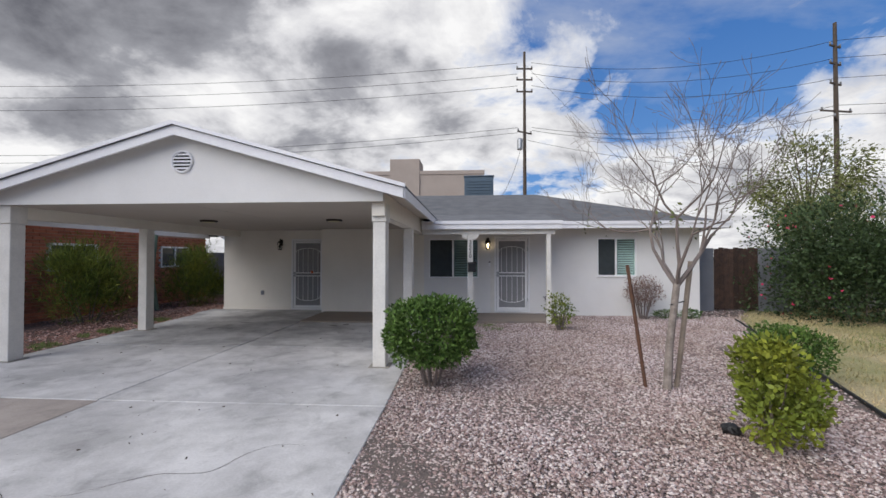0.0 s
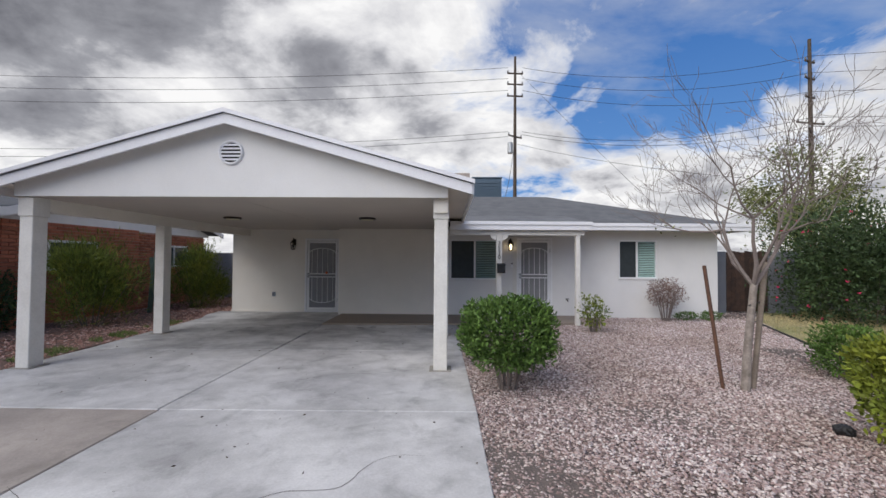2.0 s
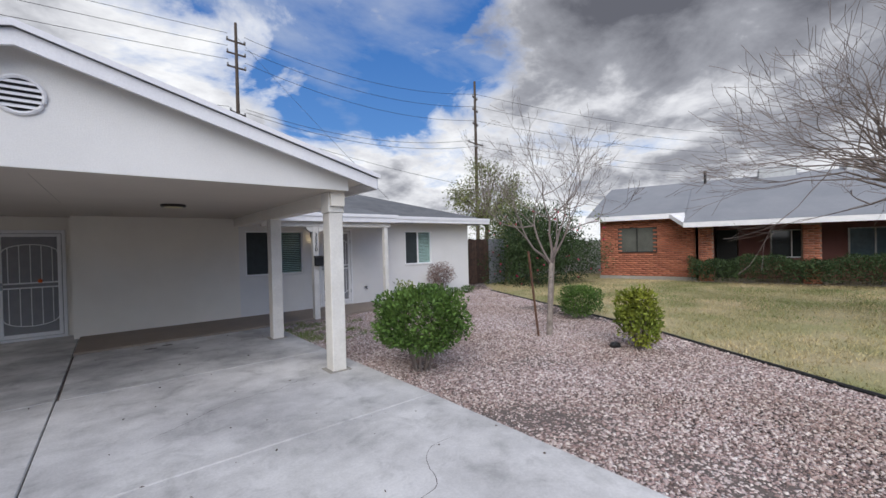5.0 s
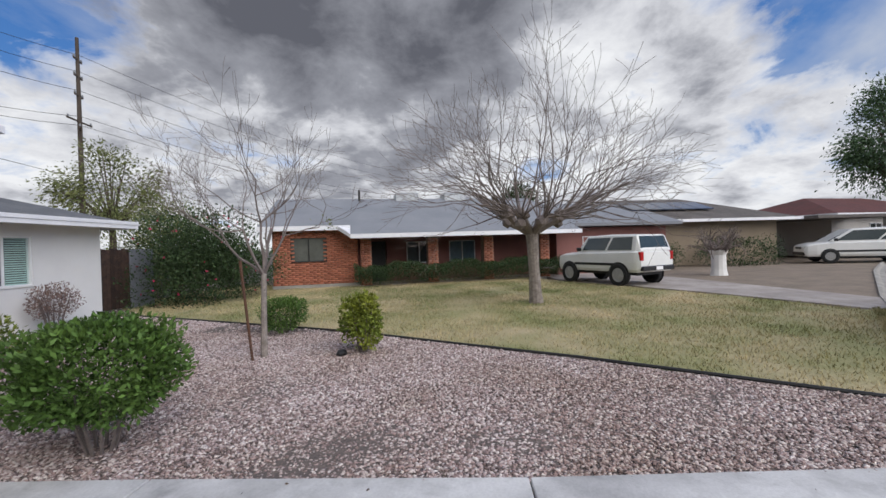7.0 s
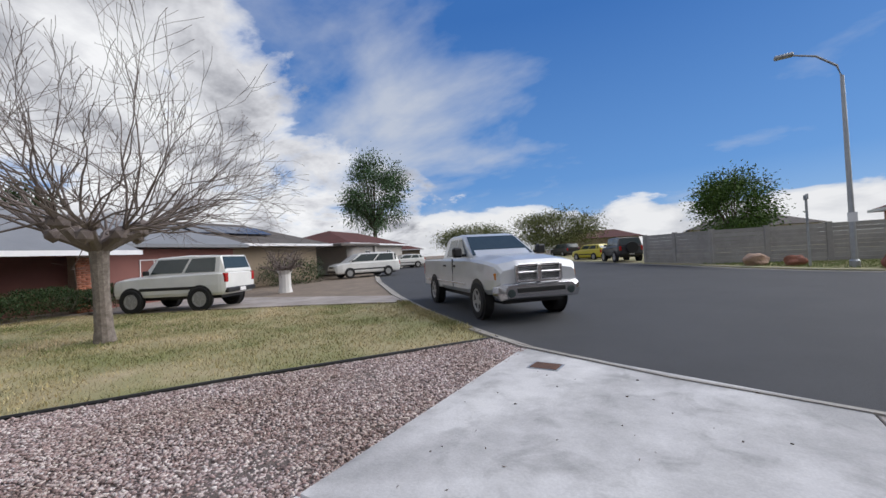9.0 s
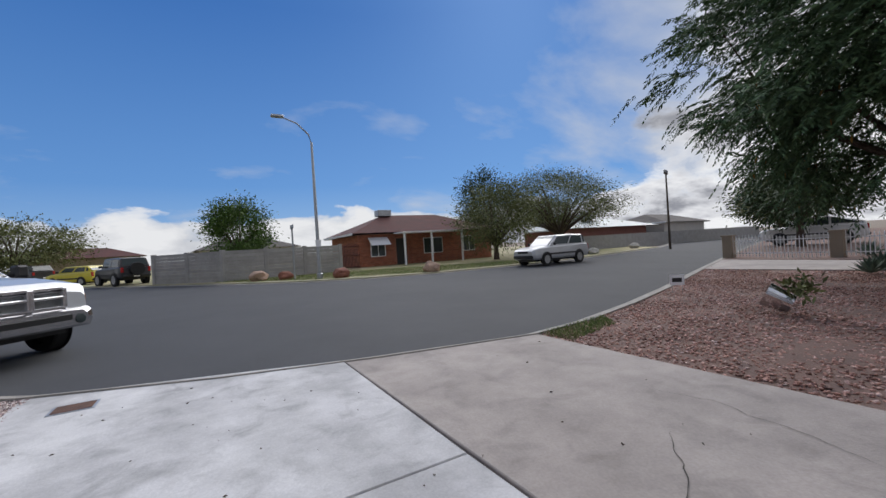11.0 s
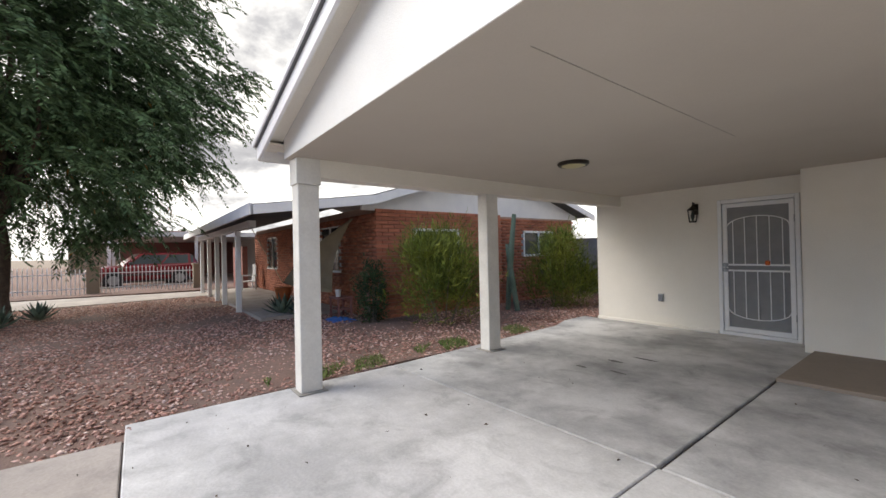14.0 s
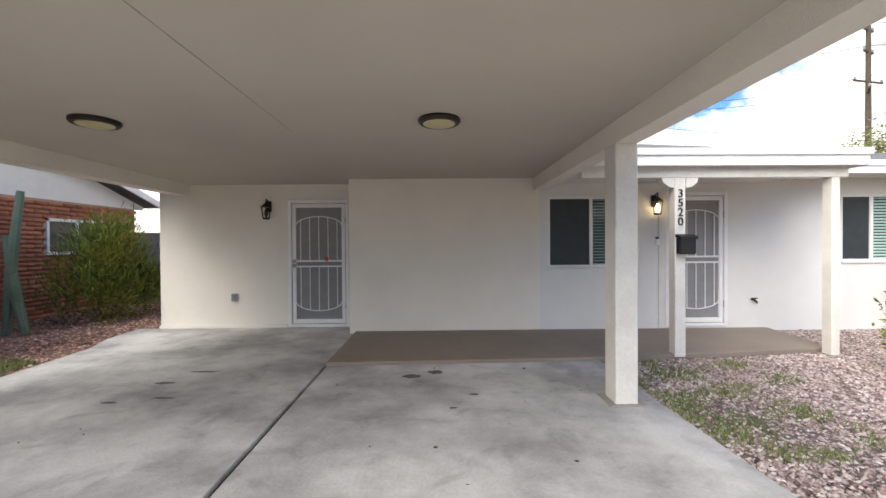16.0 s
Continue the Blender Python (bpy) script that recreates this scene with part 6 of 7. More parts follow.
for x, y, r in ((19.3, -9.2, (0.8, 1.6, 0.75)), (20.0, -14.5, (0.8, 2.2, 0.8))):
    shrub("foundation_hedge", x, y, r, 0.0, 4500, 0.1, LEAF_D, "clipped dark green hedge before the tan house", "hedge", box_like=4.0)
leafy_tree("street_tree", -33, -8, 0.1, 1.6, 0.2, (2.6, 2.6, 1.8, 3.3), 7000, 0.25, LEAF_D, "dark leafy tree beyond the white fence", 23)
leafy_tree("street_tree", -52, -16, 0.1, 1.8, 0.25, (3.4, 3.4, 2.2, 4.0), 7000, 0.3, LEAF_M, "olive tree along the street", 24)

# ---- vehicles ----


def paint(name, color, rough=0.3, metal=0.3):
    m = material(name, color, rough, bump=0, spread=0.08, metal=metal, scale=2)
    m.node_tree.nodes["Principled BSDF"].inputs["Coat Weight"].default_value = 0.5
    return m


def loft(bm, sections):
    """Closed cross-sections, each a list of points, skinned one to the next."""
    rings = [[bm.verts.new(p) for p in s] for s in sections]
    n = len(rings[0])
    for a, b in zip(rings, rings[1:]):
        for k in range(n):
            bm.faces.new((a[k], a[(k + 1) % n], b[(k + 1) % n], b[k]))
    bm.faces.new(rings[0])
    bm.faces.new(rings[-1][::-1])
    bmesh.ops.recalc_face_normals(bm, faces=bm.faces)
    return bm


def section(x, w, z0, z1, tuck=0.05, crown=0.03, lean=0.0):
    """One cross-section of a car body at x: half width w, from z0 to z1."""
    m = z0 + (z1 - z0) * 0.45
    side = [(w - tuck, z0), (w, z0 + 0.10), (w + 0.012, m), (w - 0.01 - lean * 0.4, z1 - 0.07), (w - 0.07 - lean, z1 - 0.01), (w * 0.5, z1 + crown * 0.8)]
    return [(x, y, z) for y, z in side] + [(x, -y, z) for y, z in side[::-1]]


def wheel(parent, x, y, r, width, side, rim_mat, skin):
    w = part("wheel", turned(bmesh.new(), [(r * 0.60, -width * 0.2), (r * 0.66, -width / 2), (r * 0.95, -width / 2), (r, -width * 0.36), (r, width * 0.36), (r * 0.95, width / 2), (r * 0.66, width / 2), (r * 0.60, width * 0.2)], 28, "Y"), TYRE, parent, "black rubber tyre")
    w.location = (x, y, r)
    bm = turned(bmesh.new(), [(r * 0.63, side * width * 0.30), (r * 0.64, side * width * 0.46), (r * 0.56, side * width * 0.46), (r * 0.52, side * width * 0.34), (r * 0.10, side * width * 0.40)], 24, "Y")
    rim = part("rim", bm, rim_mat, w)
    for k in range(5):
        a = 2 * math.pi * k / 5 + 0.3
        bm = boxes((r * 0.12, r * 0.56, side * width * 0.37 - 0.012, side * width * 0.37 + 0.018, -r * 0.085, r * 0.085))
        bmesh.ops.rotate(bm, verts=bm.verts, cent=(0, 0, 0), matrix=Matrix.Rotation(a, 3, "Y"))
        part("spoke", bm, rim_mat, w)
    part("arch", turned(bmesh.new(), [(r * 1.15, -0.004), (r * 1.15, 0.004)], 24, "Y", (x, side * skin, r * 1.05)), BLACK, parent)
    return w


def cabin(parent, stations, body, name="cabin"):
    """Greenhouse: stations of (x, half width at foot, half width at roof, foot z, roof z); glass panels stand 4 mm proud."""
    secs = []
    for x, wb, wt, zb, zt in stations:
        secs.append([(x, wb, zb), (x, wt + 0.03, zt - 0.05), (x, wt - 0.06, zt), (x, -wt + 0.06, zt), (x, -wt - 0.03, zt - 0.05), (x, -wb, zb)])
    return part(name, loft(bmesh.new(), secs), body, parent)


def panel(parent, corners, mat, name="side_window", off=0.006, way=None):
    bm = bmesh.new()
    c = [Vector(p) for p in corners]
    nrm = (c[1] - c[0]).cross(c[2] - c[0]).normalized()
    if way is not None and nrm.dot(Vector(way)) < 0:
        nrm = -nrm
    lo = [bm.verts.new(p - nrm * 0.01) for p in c]
    hi = [bm.verts.new(p + nrm * off) for p in c]
    bm.faces.new(hi)
    bm.faces.new(lo[::-1])
    for i in range(len(c)):
        j = (i + 1) % len(c)
        bm.faces.new((lo[i], lo[j], hi[j], hi[i]))
    bmesh.ops.recalc_face_normals(bm, faces=bm.faces)
    return part(name, bm, mat, parent)


AMBER = material("amber_lens", (0.55, 0.22, 0.04), 0.2, bump=0)
CLEAR = material("headlight_lens", (0.55, 0.55, 0.50), 0.12, bump=0, spread=0.15, scale=12)
TAIL = material("red_tail_lens", (0.45, 0.02, 0.02), 0.2, bump=0)


def side_glass(t, x0, x1, xt0, xt1, wb, wt, zb, zt, mat):
    for s in (-1, 1):
        k = lambda z: wb + (wt + 0.03 - wb) * (z - zb0) / (zt0 - zb0)
        zb0, zt0 = zb - 0.05, zt + 0.06
        panel(t, [(x0, s * k(zb), zb), (x1, s * k(zb), zb), (xt1, s * k(zt), zt), (xt0, s * k(zt), zt)], mat, way=(0, s, 0.2))


def pickup(x, y, z, rz):
    t = thing("pickup_truck", x, y, z, "silver four-door pickup truck with large chrome grille", "pickup", rz=rz)
    S = paint("silver_paint", (0.58, 0.60, 0.63), 0.3, 0.2)
    W = 0.98
    hood = [section(2.86, 0.86, 0.62, 1.06, 0.04, 0.05), section(2.74, 0.94, 0.58, 1.20, 0.05, 0.07), section(2.3, W, 0.55, 1.27, 0.06, 0.09), section(1.25, W, 0.52, 1.33, 0.06, 0.09)]
    part("front_body", loft(bmesh.new(), hood), S, t)
    part("cab_body", loft(bmesh.new(), [section(1.26, W, 0.50, 1.33, 0.06, 0.0), section(-0.95, W, 0.50, 1.34, 0.06, 0.0)]), S, t)
    cabin(t, [(1.30, 0.90, 0.78, 1.30, 1.36), (0.42, 0.91, 0.72, 1.30, 1.90), (0.1, 0.91, 0.72, 1.30, 1.95), (-0.7, 0.91, 0.72, 1.30, 1.93), (-0.98, 0.90, 0.70, 1.30, 1.85)], S)
    panel(t, [(1.22, 0.80, 1.40), (1.22, -0.80, 1.40), (0.46, -0.66, 1.875), (0.46, 0.66, 1.875)], CARGLASS, "windscreen", way=(1, 0, 1))
    side_glass(t, 0.95, 0.18, 0.40, 0.16, 0.91, 0.72, 1.38, 1.82, CARGLASS)
    side_glass(t, 0.10, -0.62, 0.10, -0.50, 0.91, 0.72, 1.38, 1.82, CARGLASS)
    bm = bmesh.new()
    for d in ((-2.95, -0.98, W - 0.07, W, 0.52, 1.30), (-2.95, -0.98, -W, -W + 0.07, 0.52, 1.30), (-2.95, -2.88, -W + 0.07, W - 0.07, 0.55, 1.30), (-2.88, -0.98, -W + 0.07, W - 0.07, 0.55, 0.75)):
        box(bm, *d, bevel=0.02)
    part("cargo_bed", bm, S, t)
    # front: grille, lamps, bumper
    part("grille_surround", boxes((2.84, 2.90, -0.52, 0.52, 0.80, 0.85), (2.84, 2.90, -0.48, 0.48, 1.12, 1.18), (2.84, 2.91, -0.54, -0.47, 0.82, 1.16), (2.84, 2.91, 0.47, 0.54, 0.82, 1.16), (2.85, 2.93, -0.05, 0.05, 0.82, 1.16), (2.85, 2.92, -0.48, 0.48, 0.975, 1.02), bevel=0.012), CHROME, t, "chrome crosshair grille surround")
    part("grille_mesh", boxes((2.82, 2.86, -0.5, 0.5, 0.83, 1.15)), BLACK, t)
    for s in (-1, 1):
        part("headlight", boxes((2.62, 2.84, min(s * 0.55, s * 0.90), max(s * 0.55, s * 0.90), 0.84, 1.05), bevel=0.04), CLEAR, t)
        part("indicator", boxes((2.60, 2.78, min(s * 0.88, s * 0.945), max(s * 0.88, s * 0.945), 0.86, 1.02), bevel=0.02), AMBER, t)
        part("fog_lamp", turned(bmesh.new(), [(0.085, 2.96), (0.08, 2.985), (0.03, 2.99)], 14, "X", (0, s * 0.68, 0.60)), CARGLASS, t)
        m = part("door_mirror", boxes((0.92, 1.12, min(s * 1.02, s * 1.24), max(s * 1.02, s * 1.24), 1.36, 1.60), bevel=0.04), BLACK, t)
        part("mirror_arm", boxes((0.97, 1.05, min(s * 0.9, s * 1.04), max(s * 0.9, s * 1.04), 1.38, 1.44)), BLACK, t)
        for hx in (0.28, -0.55):
            part("door_handle", boxes((hx - 0.1, hx + 0.1, min(s * 0.985, s * 1.02), max(s * 0.985, s * 1.02), 1.12, 1.17), bevel=0.01), BLACK, t)
        part("door_seam", boxes((0.12, 0.13, min(s * 0.96, s * 0.997), max(s * 0.96, s * 0.997), 0.6, 1.32)), BLACK, t)
        part("side_moulding", boxes((-2.6, 1.1, min(s * 0.985, s * 1.003), max(s * 0.985, s * 1.003), 0.70, 0.73), bevel=0.004), CHROME, t)
        part("tail_lamp", boxes((-2.965, -2.90, min(s * 0.80, s * 0.985), max(s * 0.80, s * 0.985), 0.85, 1.22), bevel=0.01), TAIL, t)
    bm = bmesh.new()
    secs = [section(2.70, 0.97, 0.46, 0.80, 0.05, 0.0), section(2.90, 0.93, 0.46, 0.80, 0.04, 0.0), section(2.97, 0.80, 0.50, 0.76, 0.03, 0.0)]
    part("front_bumper", loft(bm, secs), CHROME, t)
    part("bumper_pad", boxes((2.93, 2.985, -0.55, 0.55, 0.60, 0.70), bevel=0.01), BLACK, t)
    part("rear_bumper", boxes((-3.08, -2.95, -0.92, 0.92, 0.50, 0.70), bevel=0.02), CHROME, t)
    part("chassis", boxes((-2.8, 2.6, -0.7, 0.7, 0.35, 0.60)), BLACK, t)
    for sx in (1.90, -1.70):
        for s in (-1, 1):
            wheel(t, sx, s * 0.90, 0.40, 0.27, s, RIM, 0.997)
    return t


def wagon(name, x, y, z, rz, L, W, H, hood_x, hood_z, screen_x, rear_x, body, label, wr=0.34, clearance=0.32, rear=True, tailtop=None, cab_end=None, wheelbase=0.58):
    """A closed car body. x forward; hood_x: foot of the windscreen; screen_x: its top; rear_x: top of the rear window."""
    t = thing(name, x, y, z, label, "car", rz=rz)
    w, f, b = W / 2, L / 2, -L / 2
    belt = hood_z + 0.06
    z0 = clearance
    secs = [section(f, w * 0.80, z0 + 0.08, hood_z - 0.22, 0.04, 0.02), section(f - 0.14, w * 0.92, z0, hood_z - 0.12, 0.05, 0.03), section(f - 0.5, w, z0, hood_z - 0.04, 0.05, 0.04), section(hood_x, w, z0, hood_z, 0.05, 0.04), section(rear_x, w, z0, belt, 0.05, 0.02), section(b + 0.12, w * 0.97, z0, belt - 0.02, 0.05, 0.02), section(b, w * 0.90, z0 + 0.08, belt - 0.08, 0.04, 0.02)]
    part("body", loft(bmesh.new(), secs), body, t)
    wt = w - 0.20
    foot = b + 0.06 if tailtop is None else tailtop
    cabin(t, [(hood_x + 0.02, w - 0.08, wt, hood_z - 0.02, hood_z + 0.04), (screen_x, w - 0.07, wt, hood_z, H - 0.04), ((screen_x + rear_x) / 2, w - 0.07, wt, hood_z, H), (rear_x, w - 0.07, wt, hood_z, H - 0.05), (foot, w - 0.09, wt, belt - 0.02, belt + 0.04)], body)
    panel(t, [(hood_x - 0.05, w - 0.16, hood_z + 0.07), (hood_x - 0.05, -w + 0.16, hood_z + 0.07), (screen_x + 0.05, -wt + 0.06, H - 0.08), (screen_x + 0.05, wt - 0.06, H - 0.08)], CARGLASS, "windscreen", way=(1, 0, 1))
    panel(t, [(foot + 0.02, w - 0.18, belt + 0.08), (foot + 0.02, -w + 0.18, belt + 0.08), (rear_x - 0.03, -wt + 0.06, H - 0.10), (rear_x - 0.03, wt - 0.06, H - 0.10)], CARGLASS, "rear_window", way=(-1, 0, 0.5))
    span = [(hood_x - 0.25, screen_x - 0.02), ((hood_x + rear_x) / 2 - 0.1, (screen_x + rear_x) / 2 - 0.1), (rear_x + 0.1, rear_x + 0.1)]
    for (a, at), (c, ct) in zip(span, span[1:]):
        side_glass(t, a - 0.05, c + 0.05, at - 0.05, ct + 0.05, w - 0.07, wt, hood_z + 0.08, H - 0.12, CARGLASS)
    if rear_x - foot > 0.25:
        side_glass(t, rear_x + 0.03, foot + 0.25, rear_x + 0.03, rear_x - 0.08, w - 0.07, wt, belt + 0.05, H - 0.14, CARGLASS)
    for s in (-1, 1):
        part("headlight", boxes((f - 0.22, f - 0.03, min(s * w * 0.52, s * w * 0.84), max(s * w * 0.52, s * w * 0.84), hood_z - 0.33, hood_z - 0.19), bevel=0.03), CLEAR, t)
        part("tail_lamp", boxes((b - 0.012, b + 0.10, min(s * w * 0.76, s * w * 0.93), max(s * w * 0.76, s * w * 0.93), belt - 0.35, belt - 0.05), bevel=0.012), TAIL, t)
        part("door_mirror", boxes((hood_x - 0.35, hood_x - 0.2, min(s * w, s * (w + 0.17)), max(s * w, s * (w + 0.17)), hood_z + 0.05, hood_z + 0.2), bevel=0.03), BLACK, t)
        part("sill_trim", boxes((b + 0.9, f - 1.1, min(s * (w - 0.02), s * (w + 0.016)), max(s * (w - 0.02), s * (w + 0.016)), z0 + 0.22, z0 + 0.32), bevel=0.008), BLACK, t)
        for sx in (L * wheelbase / 2 + 0.05, -L * wheelbase / 2):
            wheel(t, sx, s * (w - 0.05), wr, 0.22, s, RIM, w + 0.016)
    part("grille", boxes((f - 0.06, f + 0.012, -w * 0.45, w * 0.45, hood_z - 0.34, hood_z - 0.22), bevel=0.01), BLACK, t)
    part("front_bumper", boxes((f - 0.1, f + 0.05, -w * 0.82, w * 0.82, z0 + 0.06, z0 + 0.24), bevel=0.03), BLACK, t)
    part("rear_bumper", boxes((b - 0.08, b + 0.08, -w * 0.90, w * 0.90, z0 + 0.06, z0 + 0.22), bevel=0.03), BLACK, t)
    part("number_plate", boxes((b - 0.095, b - 0.08, -0.16, 0.16, z0 + 0.08, z0 + 0.2)), WHITE, t)
    part("chassis", boxes((b + 0.3, f - 0.3, -w * 0.7, w * 0.7, z0 - 0.12, z0 + 0.1)), BLACK, t)
    return t


pickup(2.98, -8.2, -0.02, 140.0)
WHITEP = paint("white_car_paint", (0.78, 0.78, 0.76), 0.35, 0.0)
SILVERP = paint("pale_silver_paint", (0.50, 0.51, 0.53), 0.3, 0.3)
wagon("white_off_roader", 13.4, -5.2, 0.01, 28.0, 4.15, 1.78, 1.86, 0.9, 1.20, 0.42, -1.85, WHITEP, "white boxy off-roader parked on the driveway", wr=0.39, clearance=0.50)
wagon("white_minivan", 19.2, -20.0, 0.17, 67.0, 5.0, 1.95, 1.75, 1.55, 1.05, 0.6, -2.1, WHITEP, "white minivan parked before the white house", wr=0.33)
wagon("silver_car", -18.9, -14.75, 0.05, 3.0, 4.55, 1.78, 1.68, 1.05, 1.05, 0.35, -1.85, SILVERP, "silver compact off-roader parked at the far kerb", wr=0.35, clearance=0.36)
jeep = wagon("open_jeep", 3.4, -31.0, 0.22, -60.0, 3.9, 1.75, 1.80, 0.75, 1.15, 0.55, -1.7, paint("dark_grey_paint", (0.03, 0.03, 0.035), 0.5, 0.0), "dark boxy off-roader with a spare wheel behind", wr=0.42, clearance=0.48)
part("spare_wheel", turned(bmesh.new(), [(0.15, -0.12), (0.40, -0.12), (0.42, -0.05), (0.42, 0.06), (0.38, 0.12)], 20, "X", (-2.12, 0.0, 1.05)), TYRE, jeep)
wagon("yellow_car", 6.8, -36.6, 0.28, -35.0, 3.8, 1.68, 1.42, 0.9, 0.92, 0.35, -1.45, paint("yellow_paint", (0.62, 0.52, 0.04), 0.35, 0.0), "small yellow hatchback parked at the kerb", wr=0.30, clearance=0.26)
wagon("red_car", -27.8, 3.2, 0.0, -80.0, 4.6, 1.85, 1.66, 1.0, 1.02, 0.3, -1.9, paint("dark_red_paint", (0.22, 0.012, 0.018), 0.25, 0.2), "dark red car under the neighbour's carport", wr=0.35)
wagon("white_car", -36.0, -8.5, 0.1, -70.0, 5.2, 1.95, 1.8, 1.2, 1.15, 0.6, -1.0, WHITEP, "white pickup-like car beyond the fence", wr=0.38, clearance=0.4)
wagon("black_car", 24.0, -46.0, 0.35, -45.0, 4.6, 1.8, 1.5, 0.9, 0.98, 0.3, -1.6, paint("black_paint", (0.015, 0.015, 0.018), 0.25, 0.2), "black car parked far down the street", wr=0.33)
wagon("black_car", 14.0, -52.0, 0.4, -45.0, 4.8, 1.9, 1.7, 1.0, 1.05, 0.4, -2.0, paint("charcoal_paint", (0.03, 0.03, 0.033), 0.3, 0.2), "charcoal car parked far down the street", wr=0.35)
wagon("white_car", 26.0, -33.0, 0.25, 60.0, 4.4, 1.8, 1.5, 0.9, 0.98, 0.3, -1.6, WHITEP, "white car before the far white wall", wr=0.33)

# ---- small things on the ground ----
t = thing("meter_cover", -0.45, -3.1, 0.0, "rusty brown meter box cover set in the concrete", "meter cover")
part("frame", boxes((-0.19, 0.19, -0.15, 0.15, 0.0, 0.006), bevel=0.002), STEEL, t)
part("lid", boxes((-0.165, 0.165, -0.125, 0.125, 0.0, 0.010), bevel=0.003), RUST, t)
OIL = material("dark_oil_stain", (0.10, 0.095, 0.09), 0.5, scale=20, bump=0, spread=0.4)
rng = np.random.default_rng(21)


def blot(name, x, y, rx, ry, mat, label, z=0.002):
    bm = bmesh.new()
    n = 18
    vs = [bm.verts.new((x + rx * math.cos(2 * math.pi * k / n) * rng.uniform(0.7, 1.15), y + ry * math.sin(2 * math.pi * k / n) * rng.uniform(0.7, 1.15), z)) for k in range(n)]
    bm.faces.new(vs)
    return tagged(part(name, bm, mat), label, "stain", kind="structure")


for x, y, rx, ry in ((-2.30, 7.72, 0.10, 0.07), (-2.05, 7.85, 0.09, 0.07), (-4.55, 7.95, 0.16, 0.03), (-4.75, 7.6, 0.10, 0.04), (-4.5, 7.2, 0.12, 0.03), (-4.9, 7.1, 0.08, 0.03), (-1.7, 7.2, 0.05, 0.03), (-1.9, 6.9, 0.04, 0.02)):
    blot("oil_stain", x, y, rx, ry, OIL, "dark oil stain on the carport concrete")
CRACK = material("crack_dirt", (0.09, 0.08, 0.07), 0.95, bump=0)


def crack(x, y, heading, length, label, wide=0.006):
    """A wandering hairline with uneven width, lying on the slab."""
    bm, pairs, a = bmesh.new(), [], radians(heading)
    n = int(length / 0.05)
    for k in range(n + 1):
        w = wide * rng.uniform(0.35, 1.0) * (1 - abs(2 * k / n - 1) ** 4) + 0.0008
        pairs.append([bm.verts.new((x + s * w * -math.sin(a), y + s * w * math.cos(a), 0.0025)) for s in (-0.5, 0.5)])
        a += rng.normal(0, 0.28)
        a += (radians(heading) - a) * 0.25
        x, y = x + 0.05 * math.cos(a), y + 0.05 * math.sin(a)
    for p, q in zip(pairs, pairs[1:]):
        bm.faces.new((p[0], q[0], q[1], p[1]))
    return tagged(part("crack", bm, CRACK), label, "crack", kind="structure")


crack(-3.6, 1.2, 205, 1.1, "hairline crack in the tan concrete", 0.009)
crack(-1.9, 0.9, 150, 1.5, "hairline crack in the whitish concrete")
crack(-0.5, 1.9, 200, 1.9, "hairline crack in the whitish concrete")
crack(-2.6, 3.6, 20, 2.0, "hairline crack by the carport joint")
crack(-5.2, 0.2, 80, 1.6, "hairline crack in the tan concrete")
# fallen leaves and grit on the concrete
n = 120
px = np.concatenate([RNG.uniform(-6.2, -0.15, n), RNG.uniform(-3.1, 0.0, 40)])
py = np.concatenate([RNG.uniform(-2, 8.0, n), RNG.uniform(-3, 2.8, 40)])
keep = ~((px < -6.0) & (py < 2.8))
px, py = px[keep], py[keep]
pp = np.stack([px, py, np.full(len(px), 0.006)], 1)
ways = RNG.normal(size=pp.shape) * np.array([1, 1, 0.1])
v, f = leaf_mesh(pp, ways, 0.032, 0.5, 0.2)
tagged(raw("fallen_leaves", v, f, material("dead_leaf", (0.09, 0.06, 0.04), 0.8, bump=0, island=0.5)), "scattered dead leaves and grit on the concrete", "leaves", kind="stuff")


def stones(name, outline, count, size, mat, label, top=-0.02, bound=None):
    px, py = scatter(outline, count, RNG)
    if bound is not None:
        k = bound(px, py)
        px, py = px[k], py[k]
    n = len(px)
    s = size * RNG.uniform(0.5, 1.5, n) ** 1.2
    base = np.array([(1, 0, 0), (0, 1, 0), (-1, 0, 0), (0, -1, 0), (0, 0, 0.8), (0, 0, -0.8)], float)
    jit = base[None] + RNG.normal(0, 0.28, (n, 6, 3))
    a = RNG.uniform(0, 6.283, n)
    c, si = np.cos(a)[:, None], np.sin(a)[:, None]
    vx = (jit[:, :, 0] * c - jit[:, :, 1] * si) * s[:, None]
    vy = (jit[:, :, 0] * si + jit[:, :, 1] * c) * s[:, None]
    vz = jit[:, :, 2] * s[:, None] * 0.7
    tz = np.array([terrain(0, q) for q in py])
    v = np.stack([vx + px[:, None], vy + py[:, None], vz + (top + tz + s * 0.25)[:, None]], 2).reshape(-1, 3)
    f = np.array([(0, 1, 4), (1, 2, 4), (2, 3, 4), (3, 0, 4), (1, 0, 5), (2, 1, 5), (3, 2, 5), (0, 3, 5)])
    faces = (f[None] + 6 * np.arange(n)[:, None, None]).reshape(-1, 3)
    return tagged(raw(name, v, faces, mat), label, "gravel", kind="stuff")


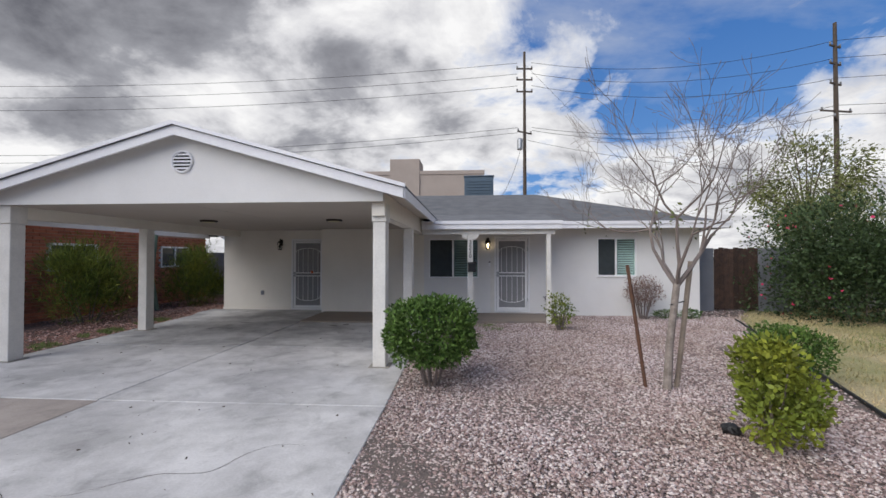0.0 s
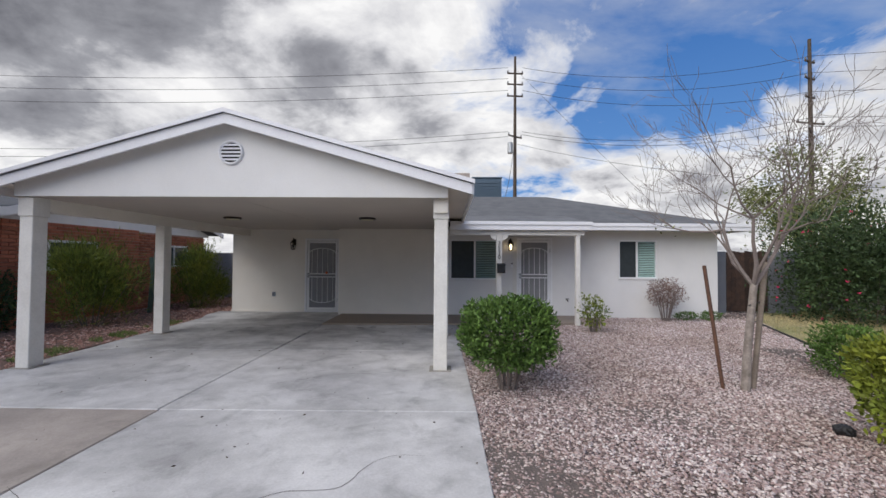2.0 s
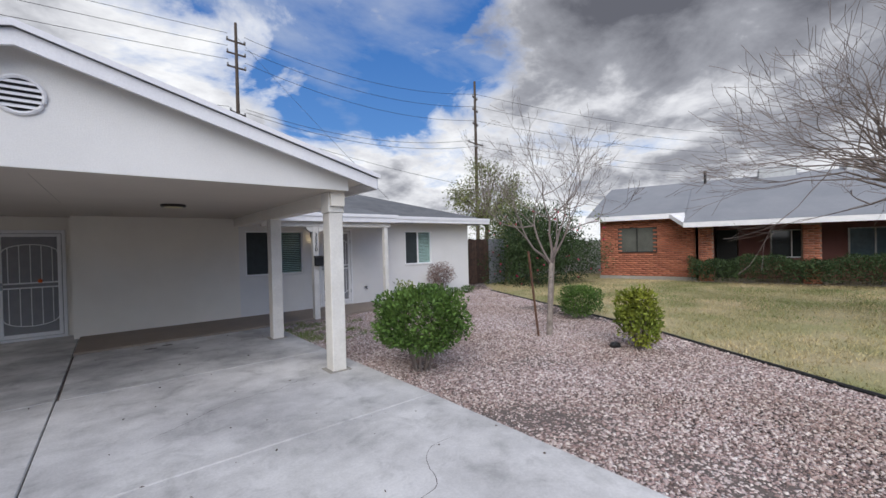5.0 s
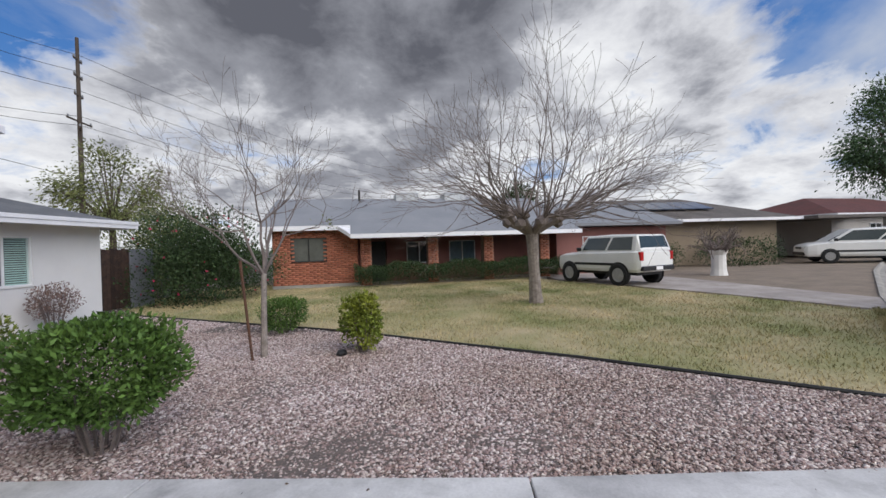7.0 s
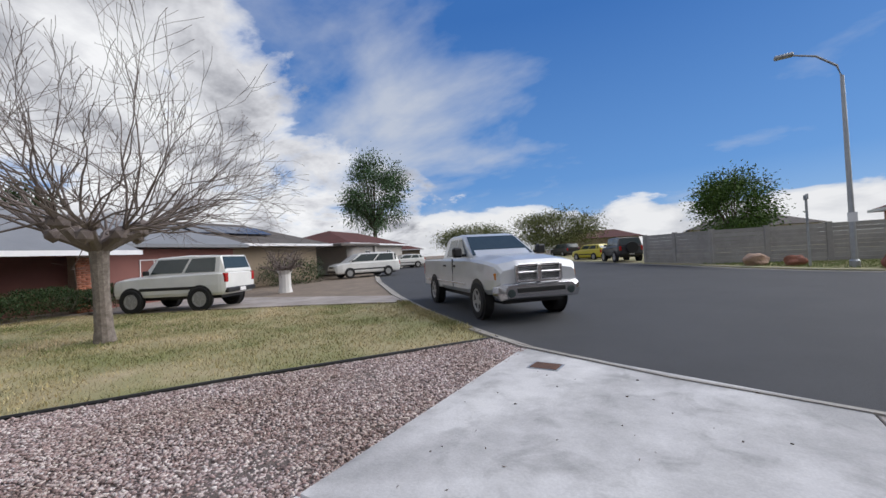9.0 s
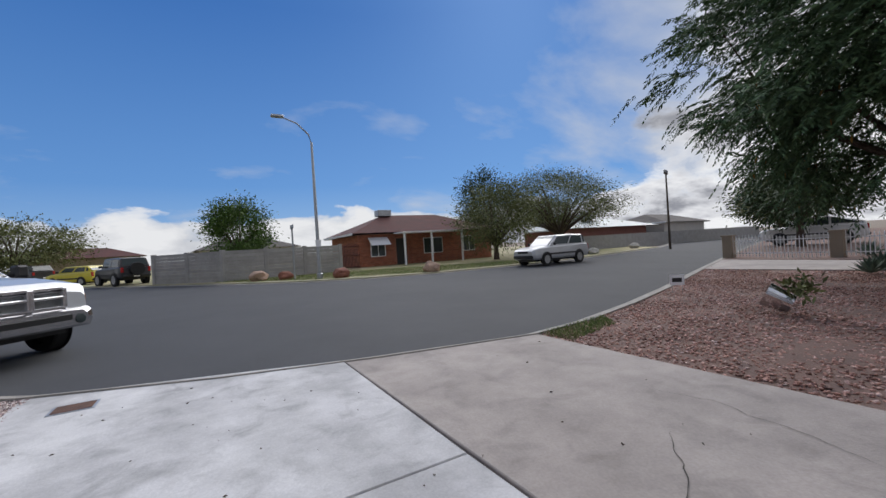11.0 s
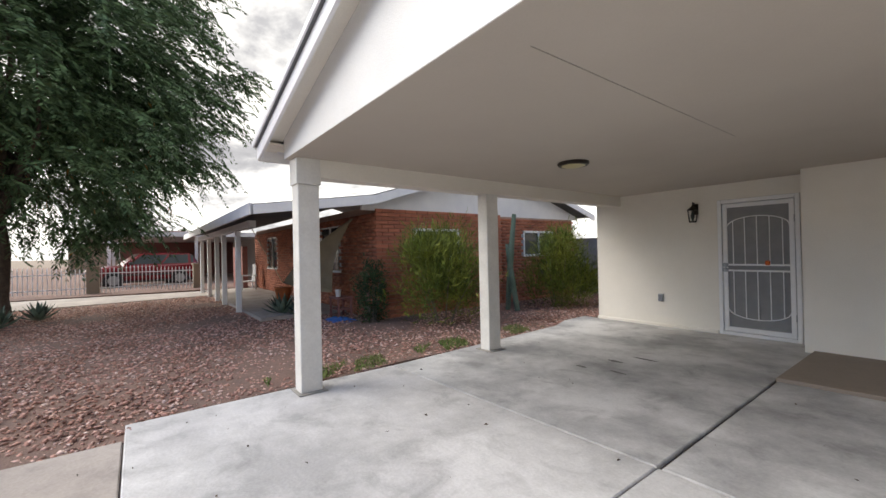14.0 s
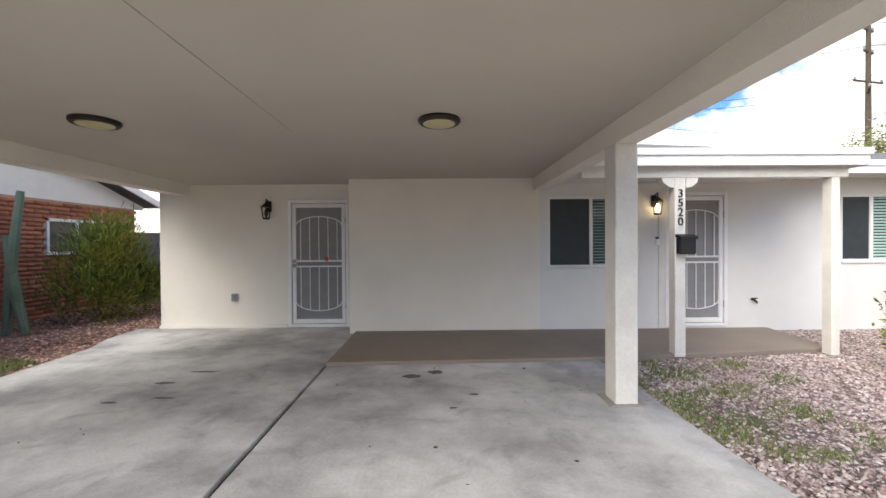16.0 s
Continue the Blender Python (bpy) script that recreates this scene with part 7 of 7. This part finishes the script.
NEAR_BED = [(0.10, -3.95), (0.9, -4.3), (2.9, -1.0), (3.9, 0.8), (5.0, 2.8), (5.2, 6.0), (-0.13, 6.0), (-0.05, 2.8), (-0.03, 0.1)]
stones("gravel", NEAR_BED, 200000, 0.0142, GRAVEL, "pinkish grey crushed gravel of the front yard")
PORCH_BED = [(-0.13, 6.0), (6.2, 6.0), (8.0, 9.78), (3.2, 9.78), (2.95, 8.5), (-0.18, 8.16)]
stones("gravel_by_porch", PORCH_BED, 130000, 0.0150, GRAVEL, "pinkish grey crushed gravel before the porch")
stones("gravel_far", YARD, 60000, 0.017, GRAVEL, "pinkish grey crushed gravel of the front yard", bound=lambda x, y: ((y > 6) & (x > 6)) & ((y < 9.75) | (x > 7.1)) | ((x > 5) & (y <= 6)))
stones("red_gravel", REDYARD, 150000, 0.018, RED_GRAVEL, "red brown crushed gravel of the neighbouring yard")


def blades(name, outline, count, height, mat, label, top=-0.02, bound=None):
    px, py = scatter(outline, count, RNG)
    if bound is not None:
        k = bound(px, py)
        px, py = px[k], py[k]
    n = len(px)
    a = RNG.uniform(0, 6.283, n)
    h = height * RNG.uniform(0.4, 1.3, n)
    w = 0.006 + 0.004 * RNG.random(n)
    tz = np.array([terrain(0, q) for q in py]) + top
    base = np.stack([px, py, tz], 1)
    side = np.stack([np.cos(a) * w, np.sin(a) * w, 0 * a], 1)
    lean = np.stack([RNG.normal(0, 0.5, n) * h, RNG.normal(0, 0.5, n) * h, h], 1)
    v = np.stack([base - side, base + side, base + lean], 1).reshape(-1, 3)
    return tagged(raw(name, v, np.arange(3 * n).reshape(-1, 3), mat), label, "grass", kind="stuff")


blades("lawn_grass", LAWN, 170000, 0.055, GRASS, "short patchy green and straw-coloured lawn grass")
blades("weed_grass", [(-0.1, 6.0), (0.9, 6.0), (1.9, 8.2), (-0.12, 8.2)], 9000, 0.05, GREEN_GRASS, "green weeds between gravel and porch", bound=lambda x, y: np.sin(x * 7 + y * 3) + np.sin(y * 11 - x * 4) + 0.9 - 1.3 * x + RNG.normal(0, 0.6, len(x)) > 0.3)
blades("house_grass", [(8.2, 8.5), (11.5, 8.5), (15.2, -1.5), (12.5, -5.0), (8.0, -3.2), (7.6, 1.5)], 40000, 0.055, GREEN_GRASS, "greener lawn grass round the tree and hedge", bound=lambda x, y: np.sin(x * 1.9 + y * 0.7) + np.sin(y * 2.6 - x) + RNG.normal(0, 0.7, len(x)) > 0.5)
blades("kerbside_grass", [(1.55, -4.88), (4.03, -6.72), (5.7, -8.1), (5.9, -7.8), (4.25, -6.42), (1.75, -4.58)], 22000, 0.07, GRASS, "straw and green grass grown over the kerb", top=0.01)
blades("edge_grass", [(-6.95, 4.0), (-6.5, 4.0), (-6.8, 8.8), (-7.3, 8.8)], 8000, 0.06, GREEN_GRASS, "thin green weeds along the slab edge", bound=lambda x, y: np.sin(y * 4) + np.sin(y * 9 + x * 5) > 0.1)
blades("kerb_grass", [(-6.1, -2.25), (-7.9, -2.5), (-7.4, -1.9), (-6.1, -1.6)], 3000, 0.06, GREEN_GRASS, "green grass tuft at the kerb")
blades("verge_grass", [(-1.6, -24.0), (-5.8, -19.2), (-12, -16.4), (-20, -16.2), (-20, -19), (-9, -23.5)], 40000, 0.09, GREEN_GRASS, "green verge grass by the block wall", top=0.0)
# the dark edging between gravel and lawn
bm = bmesh.new()
tube(bm, [(x, y, 0.0) for x, y in EDGE], 0.024, 6)
tagged(part("lawn_edging", bm, BLACK), "dark rubber edging between gravel and lawn", "edging", kind="structure")
